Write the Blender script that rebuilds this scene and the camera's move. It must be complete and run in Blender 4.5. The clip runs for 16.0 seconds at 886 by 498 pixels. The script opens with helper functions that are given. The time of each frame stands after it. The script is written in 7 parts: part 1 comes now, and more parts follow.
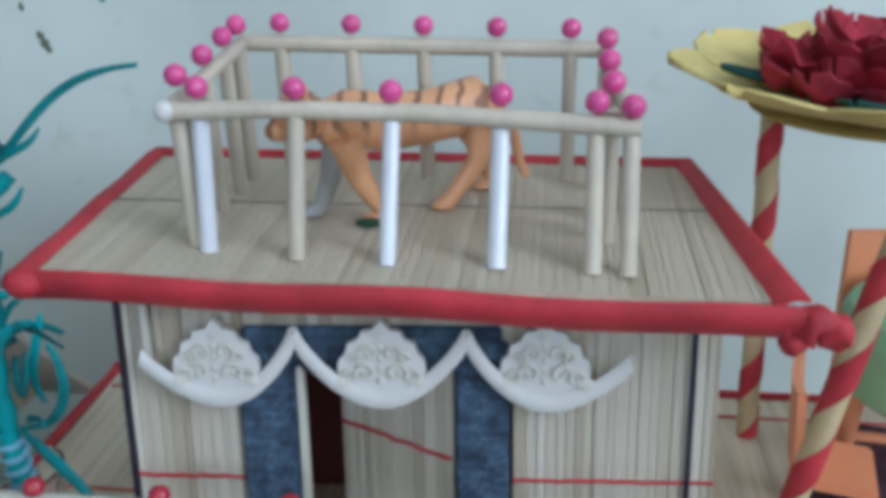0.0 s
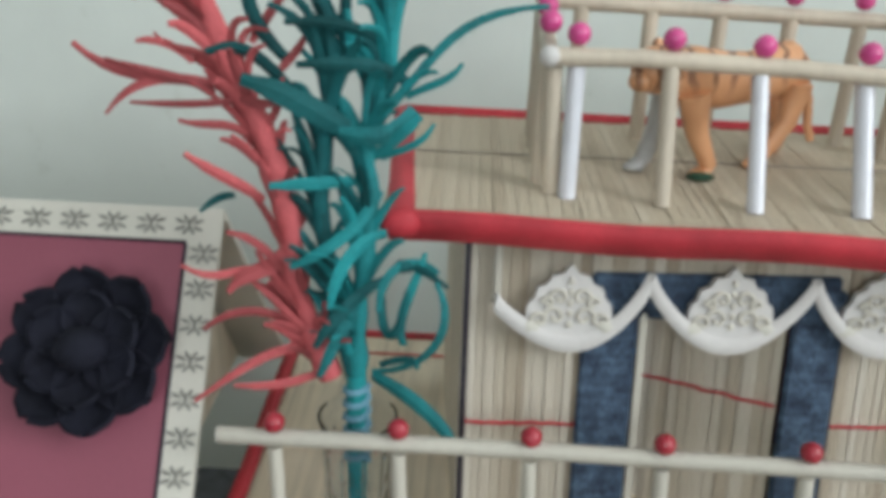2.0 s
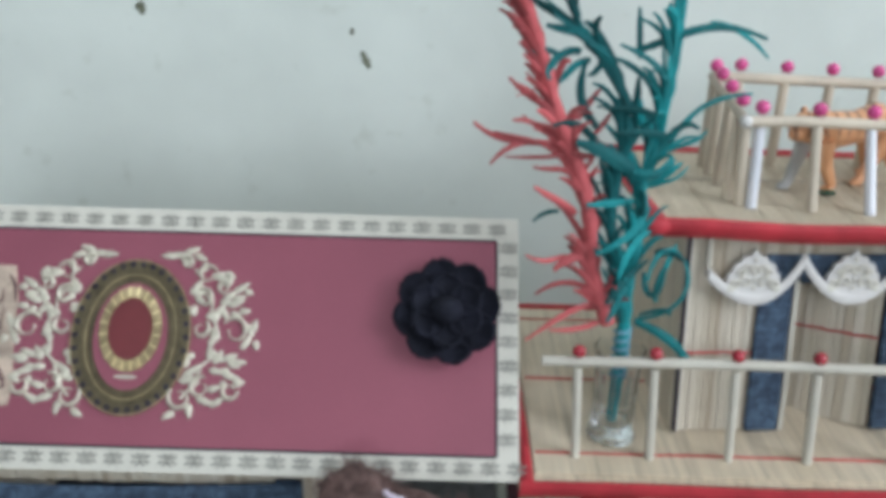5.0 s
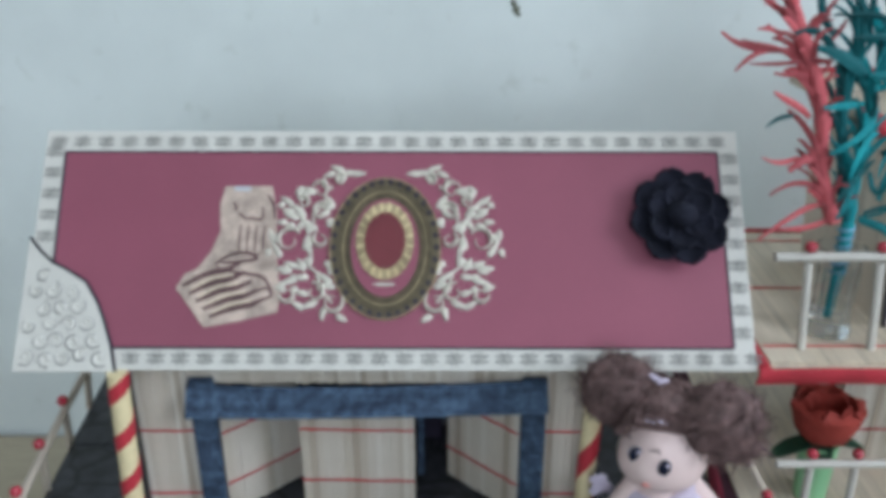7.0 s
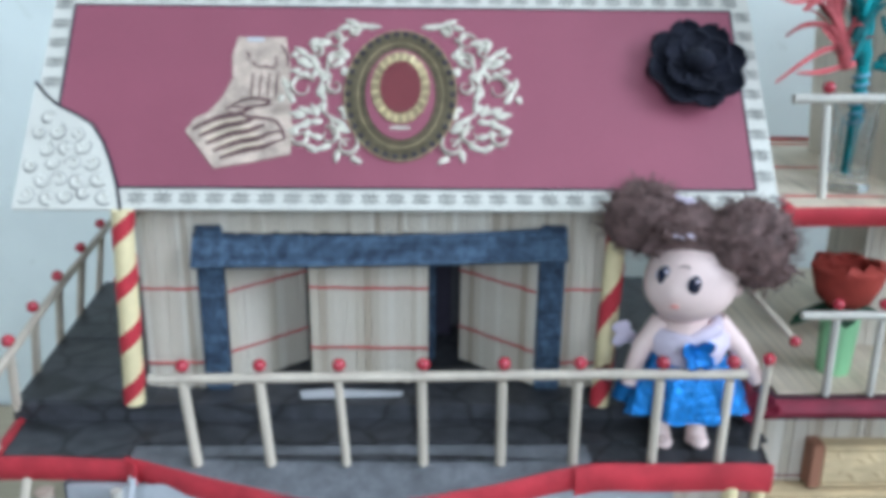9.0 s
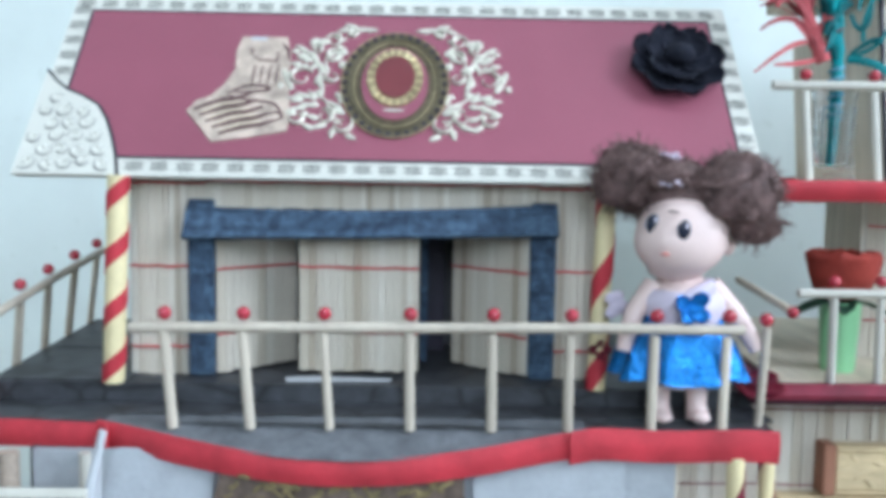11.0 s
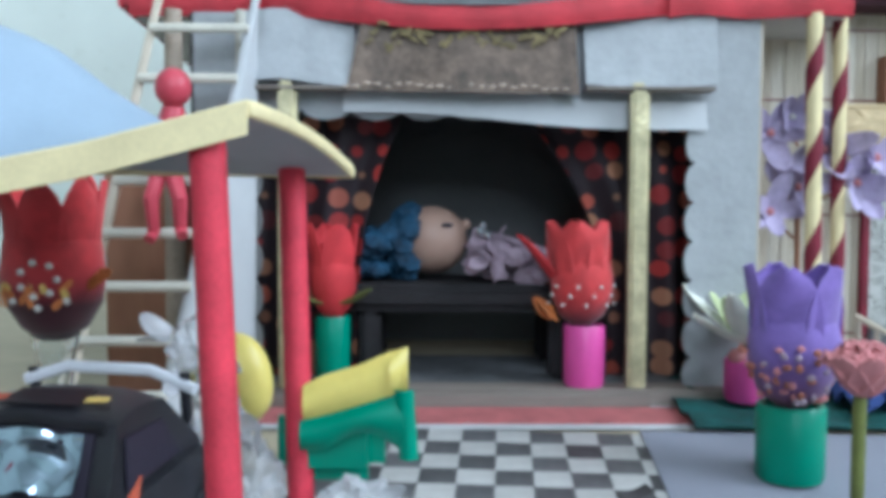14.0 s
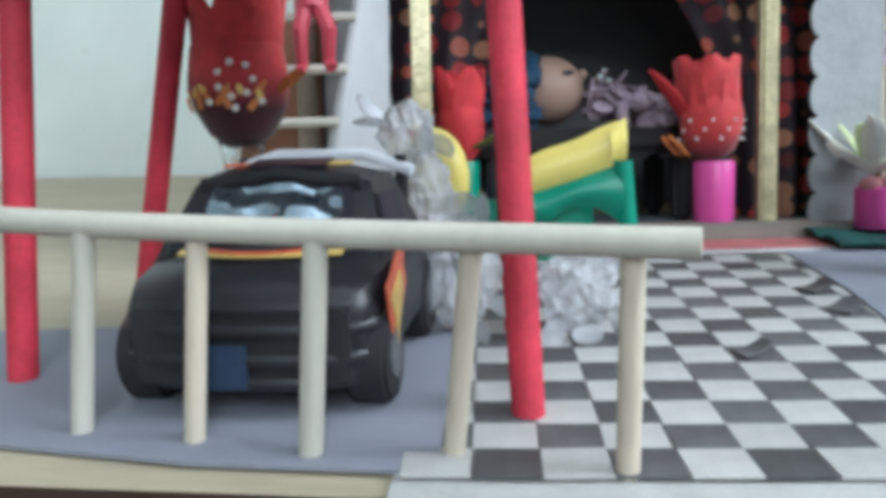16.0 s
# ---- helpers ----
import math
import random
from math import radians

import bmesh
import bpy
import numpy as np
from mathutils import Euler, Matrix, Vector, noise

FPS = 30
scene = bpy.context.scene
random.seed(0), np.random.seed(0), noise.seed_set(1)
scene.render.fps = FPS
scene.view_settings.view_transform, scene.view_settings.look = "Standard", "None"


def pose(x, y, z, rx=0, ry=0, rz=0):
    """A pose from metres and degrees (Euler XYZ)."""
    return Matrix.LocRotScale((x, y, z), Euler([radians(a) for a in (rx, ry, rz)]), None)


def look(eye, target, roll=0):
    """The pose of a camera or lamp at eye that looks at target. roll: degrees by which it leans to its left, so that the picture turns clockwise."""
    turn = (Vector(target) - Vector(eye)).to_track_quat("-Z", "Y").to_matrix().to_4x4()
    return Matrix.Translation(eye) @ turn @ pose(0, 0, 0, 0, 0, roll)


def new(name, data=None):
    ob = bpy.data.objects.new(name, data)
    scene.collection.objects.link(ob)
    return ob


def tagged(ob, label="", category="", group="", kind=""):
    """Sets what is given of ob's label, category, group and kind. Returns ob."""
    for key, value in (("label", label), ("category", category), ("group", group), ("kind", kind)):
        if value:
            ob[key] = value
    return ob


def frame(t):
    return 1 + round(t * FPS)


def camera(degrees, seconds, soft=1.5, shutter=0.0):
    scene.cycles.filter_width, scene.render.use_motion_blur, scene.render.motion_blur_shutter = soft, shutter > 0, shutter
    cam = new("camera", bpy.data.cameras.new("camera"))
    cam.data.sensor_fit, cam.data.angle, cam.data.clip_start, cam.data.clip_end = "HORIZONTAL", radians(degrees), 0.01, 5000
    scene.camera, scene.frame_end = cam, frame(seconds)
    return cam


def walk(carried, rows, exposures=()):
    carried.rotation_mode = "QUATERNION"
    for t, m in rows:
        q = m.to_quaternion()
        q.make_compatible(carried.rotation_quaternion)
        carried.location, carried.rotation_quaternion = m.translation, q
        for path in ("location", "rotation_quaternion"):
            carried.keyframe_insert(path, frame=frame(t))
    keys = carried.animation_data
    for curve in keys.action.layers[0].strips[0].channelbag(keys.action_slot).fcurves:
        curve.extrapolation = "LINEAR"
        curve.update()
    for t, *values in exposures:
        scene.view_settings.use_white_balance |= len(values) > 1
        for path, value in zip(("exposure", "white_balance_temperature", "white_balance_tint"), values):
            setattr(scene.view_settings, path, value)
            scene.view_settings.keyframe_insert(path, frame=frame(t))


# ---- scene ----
cam = camera(54.0, 16.0, soft=5.3)
PATH = [
    (0, (0.3425, -0.1004, 0.4858), (0.3178, 0.0807, 0.4047), -1.52),
    (0.5, (0.3212, -0.1046, 0.4851), (0.3003, 0.0770, 0.4039), -0.62),
    (1, (0.3029, -0.1076, 0.4826), (0.2857, 0.0742, 0.4010), 0.12),
    (1.5, (0.2667, -0.1125, 0.4769), (0.2557, 0.0696, 0.3949), 1.18),
    (2, (0.2260, -0.1202, 0.4734), (0.2216, 0.0629, 0.3931), 2.32),
    (2.5, (0.1959, -0.1269, 0.4878), (0.1946, 0.0553, 0.4053), 3.06),
    (3, (0.1904, -0.1437, 0.5006), (0.1892, 0.0395, 0.4203), 3.10),
    (3.2, (0.1898, -0.1540, 0.5057), (0.1894, 0.0298, 0.4269), 3.20),
    (5.5, (0.0930, -0.2647, 0.5225), (0.0931, -0.0817, 0.4419), 1.1),
    (6, (0.0654, -0.2744, 0.5205), (0.0646, -0.0917, 0.4392), 0.5),
    (6.5, (0.0395, -0.2835, 0.5178), (0.0377, -0.1009, 0.4363), 0.2),
    (7, (0.0177, -0.2890, 0.4987), (0.0170, -0.1065, 0.4170), -0.0),
    (7.5, (0.0080, -0.2992, 0.4606), (0.0068, -0.1152, 0.3824), -0.8),
    (8, (0.0026, -0.3032, 0.4348), (0.0033, -0.1180, 0.3591), -0.7),
    (8.5, (0.0011, -0.3146, 0.4213), (0.0041, -0.1275, 0.3506), -0.1),
    (9, (-0.0014, -0.3204, 0.3916), (0.0039, -0.1304, 0.3294), 0.7),
    (11.5, (0.0079, -0.3538, 0.2703), (0.0110, -0.1543, 0.2578), 0.99),
    (12, (0.0105, -0.3709, 0.2412), (0.0109, -0.1712, 0.2307), -0.12),
    (12.5, (0.0187, -0.3861, 0.2022), (0.0202, -0.1861, 0.1969), 0.68),
    (13, (0.0179, -0.3959, 0.1602), (0.0193, -0.1959, 0.1561), 0.72),
    (13.5, (0.0039, -0.3950, 0.1239), (0.0052, -0.1952, 0.1147), 0.14),
    (14, (-0.0429, -0.3985, 0.0946), (-0.0398, -0.1988, 0.0844), 0.28),
    (14.5, (-0.0733, -0.3976, 0.0802), (-0.0717, -0.1981, 0.0664), 0.26),
    (15, (-0.0899, -0.3969, 0.0620), (-0.0885, -0.1976, 0.0453), 0.11),
    (15.5, (-0.0943, -0.3962, 0.0493), (-0.0914, -0.1969, 0.0324), -0.37),
    (16, (-0.1096, -0.4038, 0.0431), (-0.1039, -0.2049, 0.0230), -1.38),
]
LIGHT_KEYS = [(0, -0.66, 5700, 6), (0.7, -0.62, 6000, 9), (1.0, -0.62, 6150, 15), (1.2, -0.60, 6450, 14), (1.5, -0.60, 6750, 12), (2, -0.48, 6850, 8), (2.5, -0.46, 6550, 7), (3.2, -0.36, 6600, 9), (6, -0.38, 6250, 10), (7.2, -0.40, 5950, 11),
              (8.5, -0.06, 5700, 9), (11.5, 0.26, 5700, 6), (12.5, 0.22, 5800, 6), (13.5, 0.10, 5700, 4), (14.0, 0.20, 5750, 4), (14.5, 0.34, 6200, 7), (15, 0.38, 6200, 8), (16, 0.28, 6150, 6)]
walk(cam, [(t, look(e, g, r)) for t, e, g, r in PATH], LIGHT_KEYS)

# ---- light: daylight through two windows of the room, with the bounce from its walls ----
world = bpy.data.worlds.new("world")
scene.world = world
world.use_nodes = True
wn = world.node_tree.nodes
sky = wn.new("ShaderNodeTexSky")
sky.sky_type = "NISHITA"
sky.sun_disc = False
sky.sun_elevation, sky.sun_rotation = radians(50), radians(200)
world.node_tree.links.new(sky.outputs["Color"], wn["Background"].inputs["Color"])
wn["Background"].inputs["Strength"].default_value = 0.1


def area_lamp(name, eye, target, sx, sy, watts, colour):
    la = bpy.data.lights.new(name, "AREA")
    la.shape, la.size, la.size_y, la.energy, la.color = "RECTANGLE", sx, sy, watts, colour
    ob = new(name, la)
    ob.matrix_world = look(eye, target)
    return ob


area_lamp("window_light", (1.88, -0.95, 1.50), (0.0, -0.95, 1.50), 1.3, 1.5, 66, (0.87, 0.92, 1.0))
area_lamp("front_window_light", (0.10, -3.09, 1.45), (0.10, 0.0, 1.45), 1.0, 1.3, 40, (0.87, 0.92, 1.0))

# ---- materials ----
def nodes_of(name):
    m = bpy.data.materials.new(name)
    m.use_nodes = True
    nt = m.node_tree
    return m, nt, nt.nodes["Principled BSDF"]


def coords(nt, scale):
    tc = nt.nodes.new("ShaderNodeTexCoord")
    mp = nt.nodes.new("ShaderNodeMapping")
    mp.inputs["Scale"].default_value = scale
    nt.links.new(tc.outputs["Object"], mp.inputs["Vector"])
    return mp.outputs["Vector"]


def noise_node(nt, vec, scale, detail=3.0, rough=0.55):
    n = nt.nodes.new("ShaderNodeTexNoise")
    n.inputs["Scale"].default_value, n.inputs["Detail"].default_value, n.inputs["Roughness"].default_value = scale, detail, rough
    nt.links.new(vec, n.inputs["Vector"])
    return n.outputs["Fac"]


def ramp(nt, fac, stops):
    r = nt.nodes.new("ShaderNodeValToRGB")
    while len(r.color_ramp.elements) < len(stops):
        r.color_ramp.elements.new(0.5)
    for el, (pos, col) in zip(r.color_ramp.elements, stops):
        el.position, el.color = pos, (*col, 1)
    nt.links.new(fac, r.inputs["Fac"])
    return r.outputs["Color"]


def mixed(nt, fac, a, b, mode="MIX"):
    m = nt.nodes.new("ShaderNodeMix")
    m.data_type, m.blend_type = "RGBA", mode
    if isinstance(fac, float):
        m.inputs["Factor"].default_value = fac
    else:
        nt.links.new(fac, m.inputs["Factor"])
    for sock, v in ((m.inputs["A"], a), (m.inputs["B"], b)):
        if isinstance(v, tuple):
            sock.default_value = (*v, 1)
        else:
            nt.links.new(v, sock)
    return m.outputs["Result"]


def bump(nt, bsdf, height, strength, dist):
    b = nt.nodes.new("ShaderNodeBump")
    b.inputs["Strength"].default_value, b.inputs["Distance"].default_value = strength, dist
    nt.links.new(height, b.inputs["Height"])
    nt.links.new(b.outputs["Normal"], bsdf.inputs["Normal"])


def shade(c, k):
    return tuple(min(1.0, v * k) for v in c)


def plain(name, colour, rough=0.6, var=0.18, big=45.0, fine=700.0, relief=0.25, metal=0.0, stretch=(1, 1, 1), object_var=0.0, spec=0.4):
    """Painted, paper, cloth or plastic surface: stains at one scale, grain at another, and fine relief."""
    m, nt, b = nodes_of(name)
    v = coords(nt, stretch)
    n1, n2 = noise_node(nt, v, big, 4), noise_node(nt, v, fine, 2)
    base = ramp(nt, n1, [(0.3, shade(colour, 1 - var)), (0.7, shade(colour, 1 + var))])
    grain = ramp(nt, n2, [(0.3, shade((1, 1, 1), 1 - var * 0.6)), (0.65, (1, 1, 1))])
    col = mixed(nt, 1.0, base, grain, "MULTIPLY")
    if object_var:
        oi = nt.nodes.new("ShaderNodeObjectInfo")
        col = mixed(nt, 1.0, col, ramp(nt, oi.outputs["Random"], [(0.0, shade((1, 1, 1), 1 - object_var)), (1.0, (1, 1, 1))]), "MULTIPLY")
    nt.links.new(col, b.inputs["Base Color"])
    b.inputs["Roughness"].default_value, b.inputs["Metallic"].default_value = rough, metal
    b.inputs["Specular IOR Level"].default_value = spec
    bump(nt, b, n2, relief, 0.0004)
    return m


def straw(name, stretch, tint=(0.70, 0.635, 0.53), dark=0.74, spread=1.0):
    """Split straw: long fibres along one axis, each strip of its own tone."""
    m, nt, b = nodes_of(name)
    v = coords(nt, stretch)
    n1 = noise_node(nt, v, 1.0, 3, 0.7)
    n2 = noise_node(nt, coords(nt, (30, 30, 30)), 1.0, 3)
    oi = nt.nodes.new("ShaderNodeObjectInfo")
    fibre = ramp(nt, n1, [(0.28, shade(tint, dark * 0.8)), (0.42, shade(tint, 0.86)), (0.55, tint), (0.75, shade(tint, 1.16))])
    col = mixed(nt, 1.0, fibre, ramp(nt, n2, [(0.3, (0.84, 0.82, 0.78)), (0.65, (1, 1, 1))]), "MULTIPLY")
    col = mixed(nt, 1.0, col, ramp(nt, oi.outputs["Random"], [(0.0, (1 - 0.30 * spread, 1 - 0.36 * spread, 1 - 0.42 * spread)), (0.12, (1 - 0.10 * spread, 1 - 0.12 * spread, 1 - 0.16 * spread)), (0.3, (0.99, 0.98, 0.97)), (0.85, (1.02, 1.02, 1.02)), (1.0, (1 + 0.18 * spread, 1 + 0.22 * spread, 1 + 0.28 * spread))]), "MULTIPLY")
    nt.links.new(col, b.inputs["Base Color"])
    b.inputs["Roughness"].default_value = 0.6
    bump(nt, b, n1, 0.6, 0.0005)
    return m


def denim_cloth(name, colour):
    m, nt, b = nodes_of(name)
    wv = noise_node(nt, coords(nt, (2400, 2400, 500)), 1.0, 1)
    big = noise_node(nt, coords(nt, (1, 1, 1)), 210.0, 3)
    band = noise_node(nt, coords(nt, (20, 20, 420)), 1.0, 2)
    c1 = ramp(nt, wv, [(0.3, shade(colour, 0.45)), (0.7, shade(colour, 1.6))])
    c2 = ramp(nt, big, [(0.38, (0.45, 0.46, 0.52)), (0.62, (1.1, 1.1, 1.1))])
    c3 = ramp(nt, band, [(0.35, (0.55, 0.58, 0.62)), (0.6, (1, 1, 1))])
    nt.links.new(mixed(nt, 1.0, mixed(nt, 1.0, c1, c2, "MULTIPLY"), c3, "MULTIPLY"), b.inputs["Base Color"])
    b.inputs["Roughness"].default_value = 0.9
    bump(nt, b, wv, 0.5, 0.0006)
    return m


def dotted_cloth(name):
    """Black cloth printed with red and orange round dots."""
    m, nt, b = nodes_of(name)
    vo = nt.nodes.new("ShaderNodeTexVoronoi")
    vo.inputs["Scale"].default_value = 1.0
    vo.inputs["Randomness"].default_value = 0.4
    nt.links.new(coords(nt, (84, 0.0, 84)), vo.inputs["Vector"])
    inside = ramp(nt, vo.outputs["Distance"], [(0.38, (1, 1, 1)), (0.43, (0, 0, 0))])
    sep = nt.nodes.new("ShaderNodeSeparateColor")
    nt.links.new(vo.outputs["Color"], sep.inputs["Color"])
    dot = ramp(nt, sep.outputs["Red"], [(0.0, (0.22, 0.016, 0.02)), (0.3, (0.40, 0.034, 0.03)), (0.5, (0.36, 0.16, 0.09)), (0.72, (0.30, 0.15, 0.09)), (0.8, (0.32, 0.03, 0.03)), (1.0, (0.08, 0.016, 0.02))])
    nt.links.new(mixed(nt, inside, (0.020, 0.012, 0.017), dot), b.inputs["Base Color"])
    b.inputs["Roughness"].default_value = 0.75
    return m


def slate_paper(name, colour):
    """Dark paper printed with rounded paving stones."""
    m, nt, b = nodes_of(name)
    v = coords(nt, (1, 1, 1))
    vo = nt.nodes.new("ShaderNodeTexVoronoi")
    vo.feature = "DISTANCE_TO_EDGE"
    vo.inputs["Scale"].default_value = 42.0
    nt.links.new(v, vo.inputs["Vector"])
    edge = ramp(nt, vo.outputs["Distance"], [(0.0, (0.3, 0.3, 0.3)), (0.07, (1, 1, 1))])
    n1 = noise_node(nt, v, 130.0, 5)
    base = ramp(nt, n1, [(0.3, shade(colour, 0.6)), (0.7, shade(colour, 1.5))])
    nt.links.new(mixed(nt, 1.0, base, edge, "MULTIPLY"), b.inputs["Base Color"])
    b.inputs["Roughness"].default_value = 0.55
    bump(nt, b, n1, 0.3, 0.0005)
    return m


def clear_glass(name, rough=0.04, colour=(0.95, 0.98, 1.0)):
    m, nt, b = nodes_of(name)
    b.inputs["Base Color"].default_value = (*colour, 1)
    b.inputs["Roughness"].default_value = rough
    b.inputs["Transmission Weight"].default_value = 1.0
    b.inputs["IOR"].default_value = 1.22
    bump(nt, b, noise_node(nt, coords(nt, (1, 1, 1)), 130.0, 2), 0.5, 0.002)
    return m


def spotted(name, low, high, z0, z1, spots=0.0):
    """Fabric petals dyed dark at the foot and bright above, with small pale spots."""
    m, nt, b = nodes_of(name)
    tc = nt.nodes.new("ShaderNodeTexCoord")
    sp = nt.nodes.new("ShaderNodeSeparateXYZ")
    nt.links.new(tc.outputs["Object"], sp.inputs["Vector"])
    mr = nt.nodes.new("ShaderNodeMapRange")
    mr.inputs["From Min"].default_value, mr.inputs["From Max"].default_value = z0, z1
    nt.links.new(sp.outputs["Z"], mr.inputs["Value"])
    col = ramp(nt, mr.outputs["Result"], [(0.0, low), (1.0, high)])
    col = mixed(nt, 1.0, col, ramp(nt, noise_node(nt, tc.outputs["Object"], 160.0, 3), [(0.3, (0.72, 0.72, 0.72)), (0.65, (1, 1, 1))]), "MULTIPLY")
    nt.links.new(col, b.inputs["Base Color"])
    b.inputs["Roughness"].default_value = 0.75
    b.inputs["Sheen Weight"].default_value = 0.2
    bump(nt, b, noise_node(nt, tc.outputs["Object"], 900.0, 2), 0.3, 0.0004)
    return m


def lace_paper(name):
    """Pale paper with a lace print: fine cells inside larger medallions."""
    m, nt, b = nodes_of(name)
    v = coords(nt, (1, 0.0, 1))
    cols = []
    for scale, rand, lo, hi in ((420.0, 1.0, 0.05, 0.22), (150.0, 0.55, 0.06, 0.2)):
        vo = nt.nodes.new("ShaderNodeTexVoronoi")
        vo.feature = "DISTANCE_TO_EDGE"
        vo.inputs["Scale"].default_value = scale
        vo.inputs["Randomness"].default_value = rand
        nt.links.new(v, vo.inputs["Vector"])
        cols.append(ramp(nt, vo.outputs["Distance"], [(lo, (1, 1, 1)), (hi, (0.20, 0.20, 0.17))]))
    patch = ramp(nt, noise_node(nt, v, 75.0, 3, 0.6), [(0.42, (0, 0, 0)), (0.58, (1, 1, 1))])
    base = mixed(nt, patch, cols[0], mixed(nt, 0.55, cols[1], (1, 1, 1)))
    nt.links.new(mixed(nt, 1.0, base, (0.50, 0.51, 0.49), "MULTIPLY"), b.inputs["Base Color"])
    b.inputs["Roughness"].default_value = 0.6
    return m


def room_paint(name, colour):
    m, nt, b = nodes_of(name)
    v = coords(nt, (1, 1, 1))
    stain = ramp(nt, noise_node(nt, v, 6.0, 4, 0.6), [(0.35, shade(colour, 0.9)), (0.65, shade(colour, 1.04))])
    speck = ramp(nt, noise_node(nt, v, 70.0, 2, 0.4), [(0.2, (0.9, 0.9, 0.88)), (0.32, (1, 1, 1))])
    nt.links.new(mixed(nt, 1.0, stain, speck, "MULTIPLY"), b.inputs["Base Color"])
    b.inputs["Roughness"].default_value = 0.7
    bump(nt, b, noise_node(nt, v, 260.0, 3), 0.15, 0.001)
    return m


def tiger_skin(name):
    m, nt, b = nodes_of(name)
    wv = nt.nodes.new("ShaderNodeTexWave")
    wv.bands_direction = "X"
    wv.inputs["Scale"].default_value, wv.inputs["Distortion"].default_value, wv.inputs["Detail"].default_value = 52.0, 5.0, 2.0
    wv.inputs["Detail Scale"].default_value = 1.5
    v = coords(nt, (1, 1, 1))
    nt.links.new(v, wv.inputs["Vector"])
    tc = nt.nodes.new("ShaderNodeTexCoord")
    sp = nt.nodes.new("ShaderNodeSeparateXYZ")
    nt.links.new(tc.outputs["Object"], sp.inputs["Vector"])
    hi = ramp(nt, sp.outputs["Z"], [(0.026, (0, 0, 0)), (0.032, (1, 1, 1))])
    stripe = ramp(nt, wv.outputs["Fac"], [(0.12, (0.35, 0.3, 0.3)), (0.3, (1, 1, 1))])
    body = ramp(nt, noise_node(nt, v, 60.0, 2), [(0.3, (0.62, 0.30, 0.15)), (0.7, (0.72, 0.37, 0.19))])
    nt.links.new(mixed(nt, hi, body, mixed(nt, 1.0, body, stripe, "MULTIPLY")), b.inputs["Base Color"])
    b.inputs["Roughness"].default_value = 0.4
    return m


RED = plain("red_ribbon", (0.50, 0.035, 0.05), 0.62, 0.25, 60, 1200, 0.4)
DARK_RED = plain("maroon_ribbon", (0.20, 0.015, 0.035), 0.65, 0.3, 60, 1200, 0.4)
CREAM_PAPER = plain("cream_ribbon", (0.78, 0.66, 0.38), 0.55, 0.12, 60, 900, 0.2)
STICK = plain("peeled_stick", (0.66, 0.575, 0.46), 0.5, 0.16, 40, 500, 0.3, stretch=(1, 1, 0.2), object_var=0.22)
WHITE_STICK = plain("white_stick", (0.61, 0.58, 0.50), 0.45, 0.1, 40, 500, 0.25, stretch=(1, 1, 0.2), object_var=0.16)
STRAW_TUBE = plain("glossy_white_straw", (0.70, 0.71, 0.76), 0.18, 0.06, 40, 500, 0.1, spec=0.8)
TAN_STICK = plain("stained_tan_stick", (0.42, 0.34, 0.27), 0.6, 0.35, 18, 500, 0.3)
BEAD_RED = plain("red_bead_lacquer", (0.42, 0.03, 0.05), 0.22, 0.2, 80, 300, 0.0, spec=0.6)
BEAD_PINK = plain("pink_pearl_lacquer", (0.66, 0.075, 0.27), 0.16, 0.12, 80, 300, 0.0, spec=0.6)
PEARL = plain("white_styrofoam", (0.66, 0.64, 0.62), 0.7, 0.05, 80, 600, 0.4)
MAROON = plain("maroon_card", (0.275, 0.077, 0.112), 0.5, 0.08, 14, 900, 0.12)
CREAM = plain("cream_embossed_card", (0.63, 0.61, 0.54), 0.5, 0.05, 25, 900, 0.15)
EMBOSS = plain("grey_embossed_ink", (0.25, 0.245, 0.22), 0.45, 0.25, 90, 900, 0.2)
BLACK_LINE = plain("black_edging", (0.02, 0.015, 0.03), 0.5, 0.2)
GILT = plain("gilt_foil", (0.46, 0.37, 0.22), 0.4, 0.35, 200, 900, 0.3, metal=0.75)
GILT_PALE = plain("pale_gilt_paper", (0.62, 0.58, 0.48), 0.4, 0.2, 200, 900, 0.3, metal=0.25)
DARK_GILT = plain("dark_gilt_print", (0.13, 0.105, 0.06), 0.45, 0.35, 240, 900, 0.4, metal=0.25)
GOLD_BRIGHT = plain("bright_gold_foil", (0.78, 0.66, 0.36), 0.35, 0.2, 200, 900, 0.3, metal=0.45)
# grey for the shadow lines of the cream relief, painted as a colour
EMBOSS_SHADE = plain("painted_relief_shadow", (0.30, 0.29, 0.265), 0.5, 0.1, 120, 900, 0.2)
CARVED_DARK = plain("carved_brown_wood", (0.34, 0.23, 0.11), 0.6, 0.3, 90, 400, 0.8)
EMBOSS_CREAM = plain("cream_moulding", (0.66, 0.63, 0.55), 0.5, 0.15, 120, 900, 0.3)
BROWN_RED = plain("oxblood_card", (0.16, 0.03, 0.035), 0.45, 0.15)
NOTE = plain("printed_scrap_paper", (0.52, 0.41, 0.33), 0.6, 0.38, 130, 900, 0.2)
NOTE_INK = plain("printed_brown_ink", (0.12, 0.06, 0.06), 0.6, 0.3, 130, 900, 0.1)
NOTE_PALE = plain("printed_pale_band", (0.70, 0.58, 0.42), 0.6, 0.2, 130, 900, 0.1)
BLACK_FLOWER = plain("black_felt", (0.012, 0.013, 0.022), 0.85, 0.35, 120, 1500, 0.6, spec=0.2)
DENIM = denim_cloth("blue_denim", (0.068, 0.112, 0.170))
STRAW_WALL = straw("straw_strips_upright", (420, 420, 7))
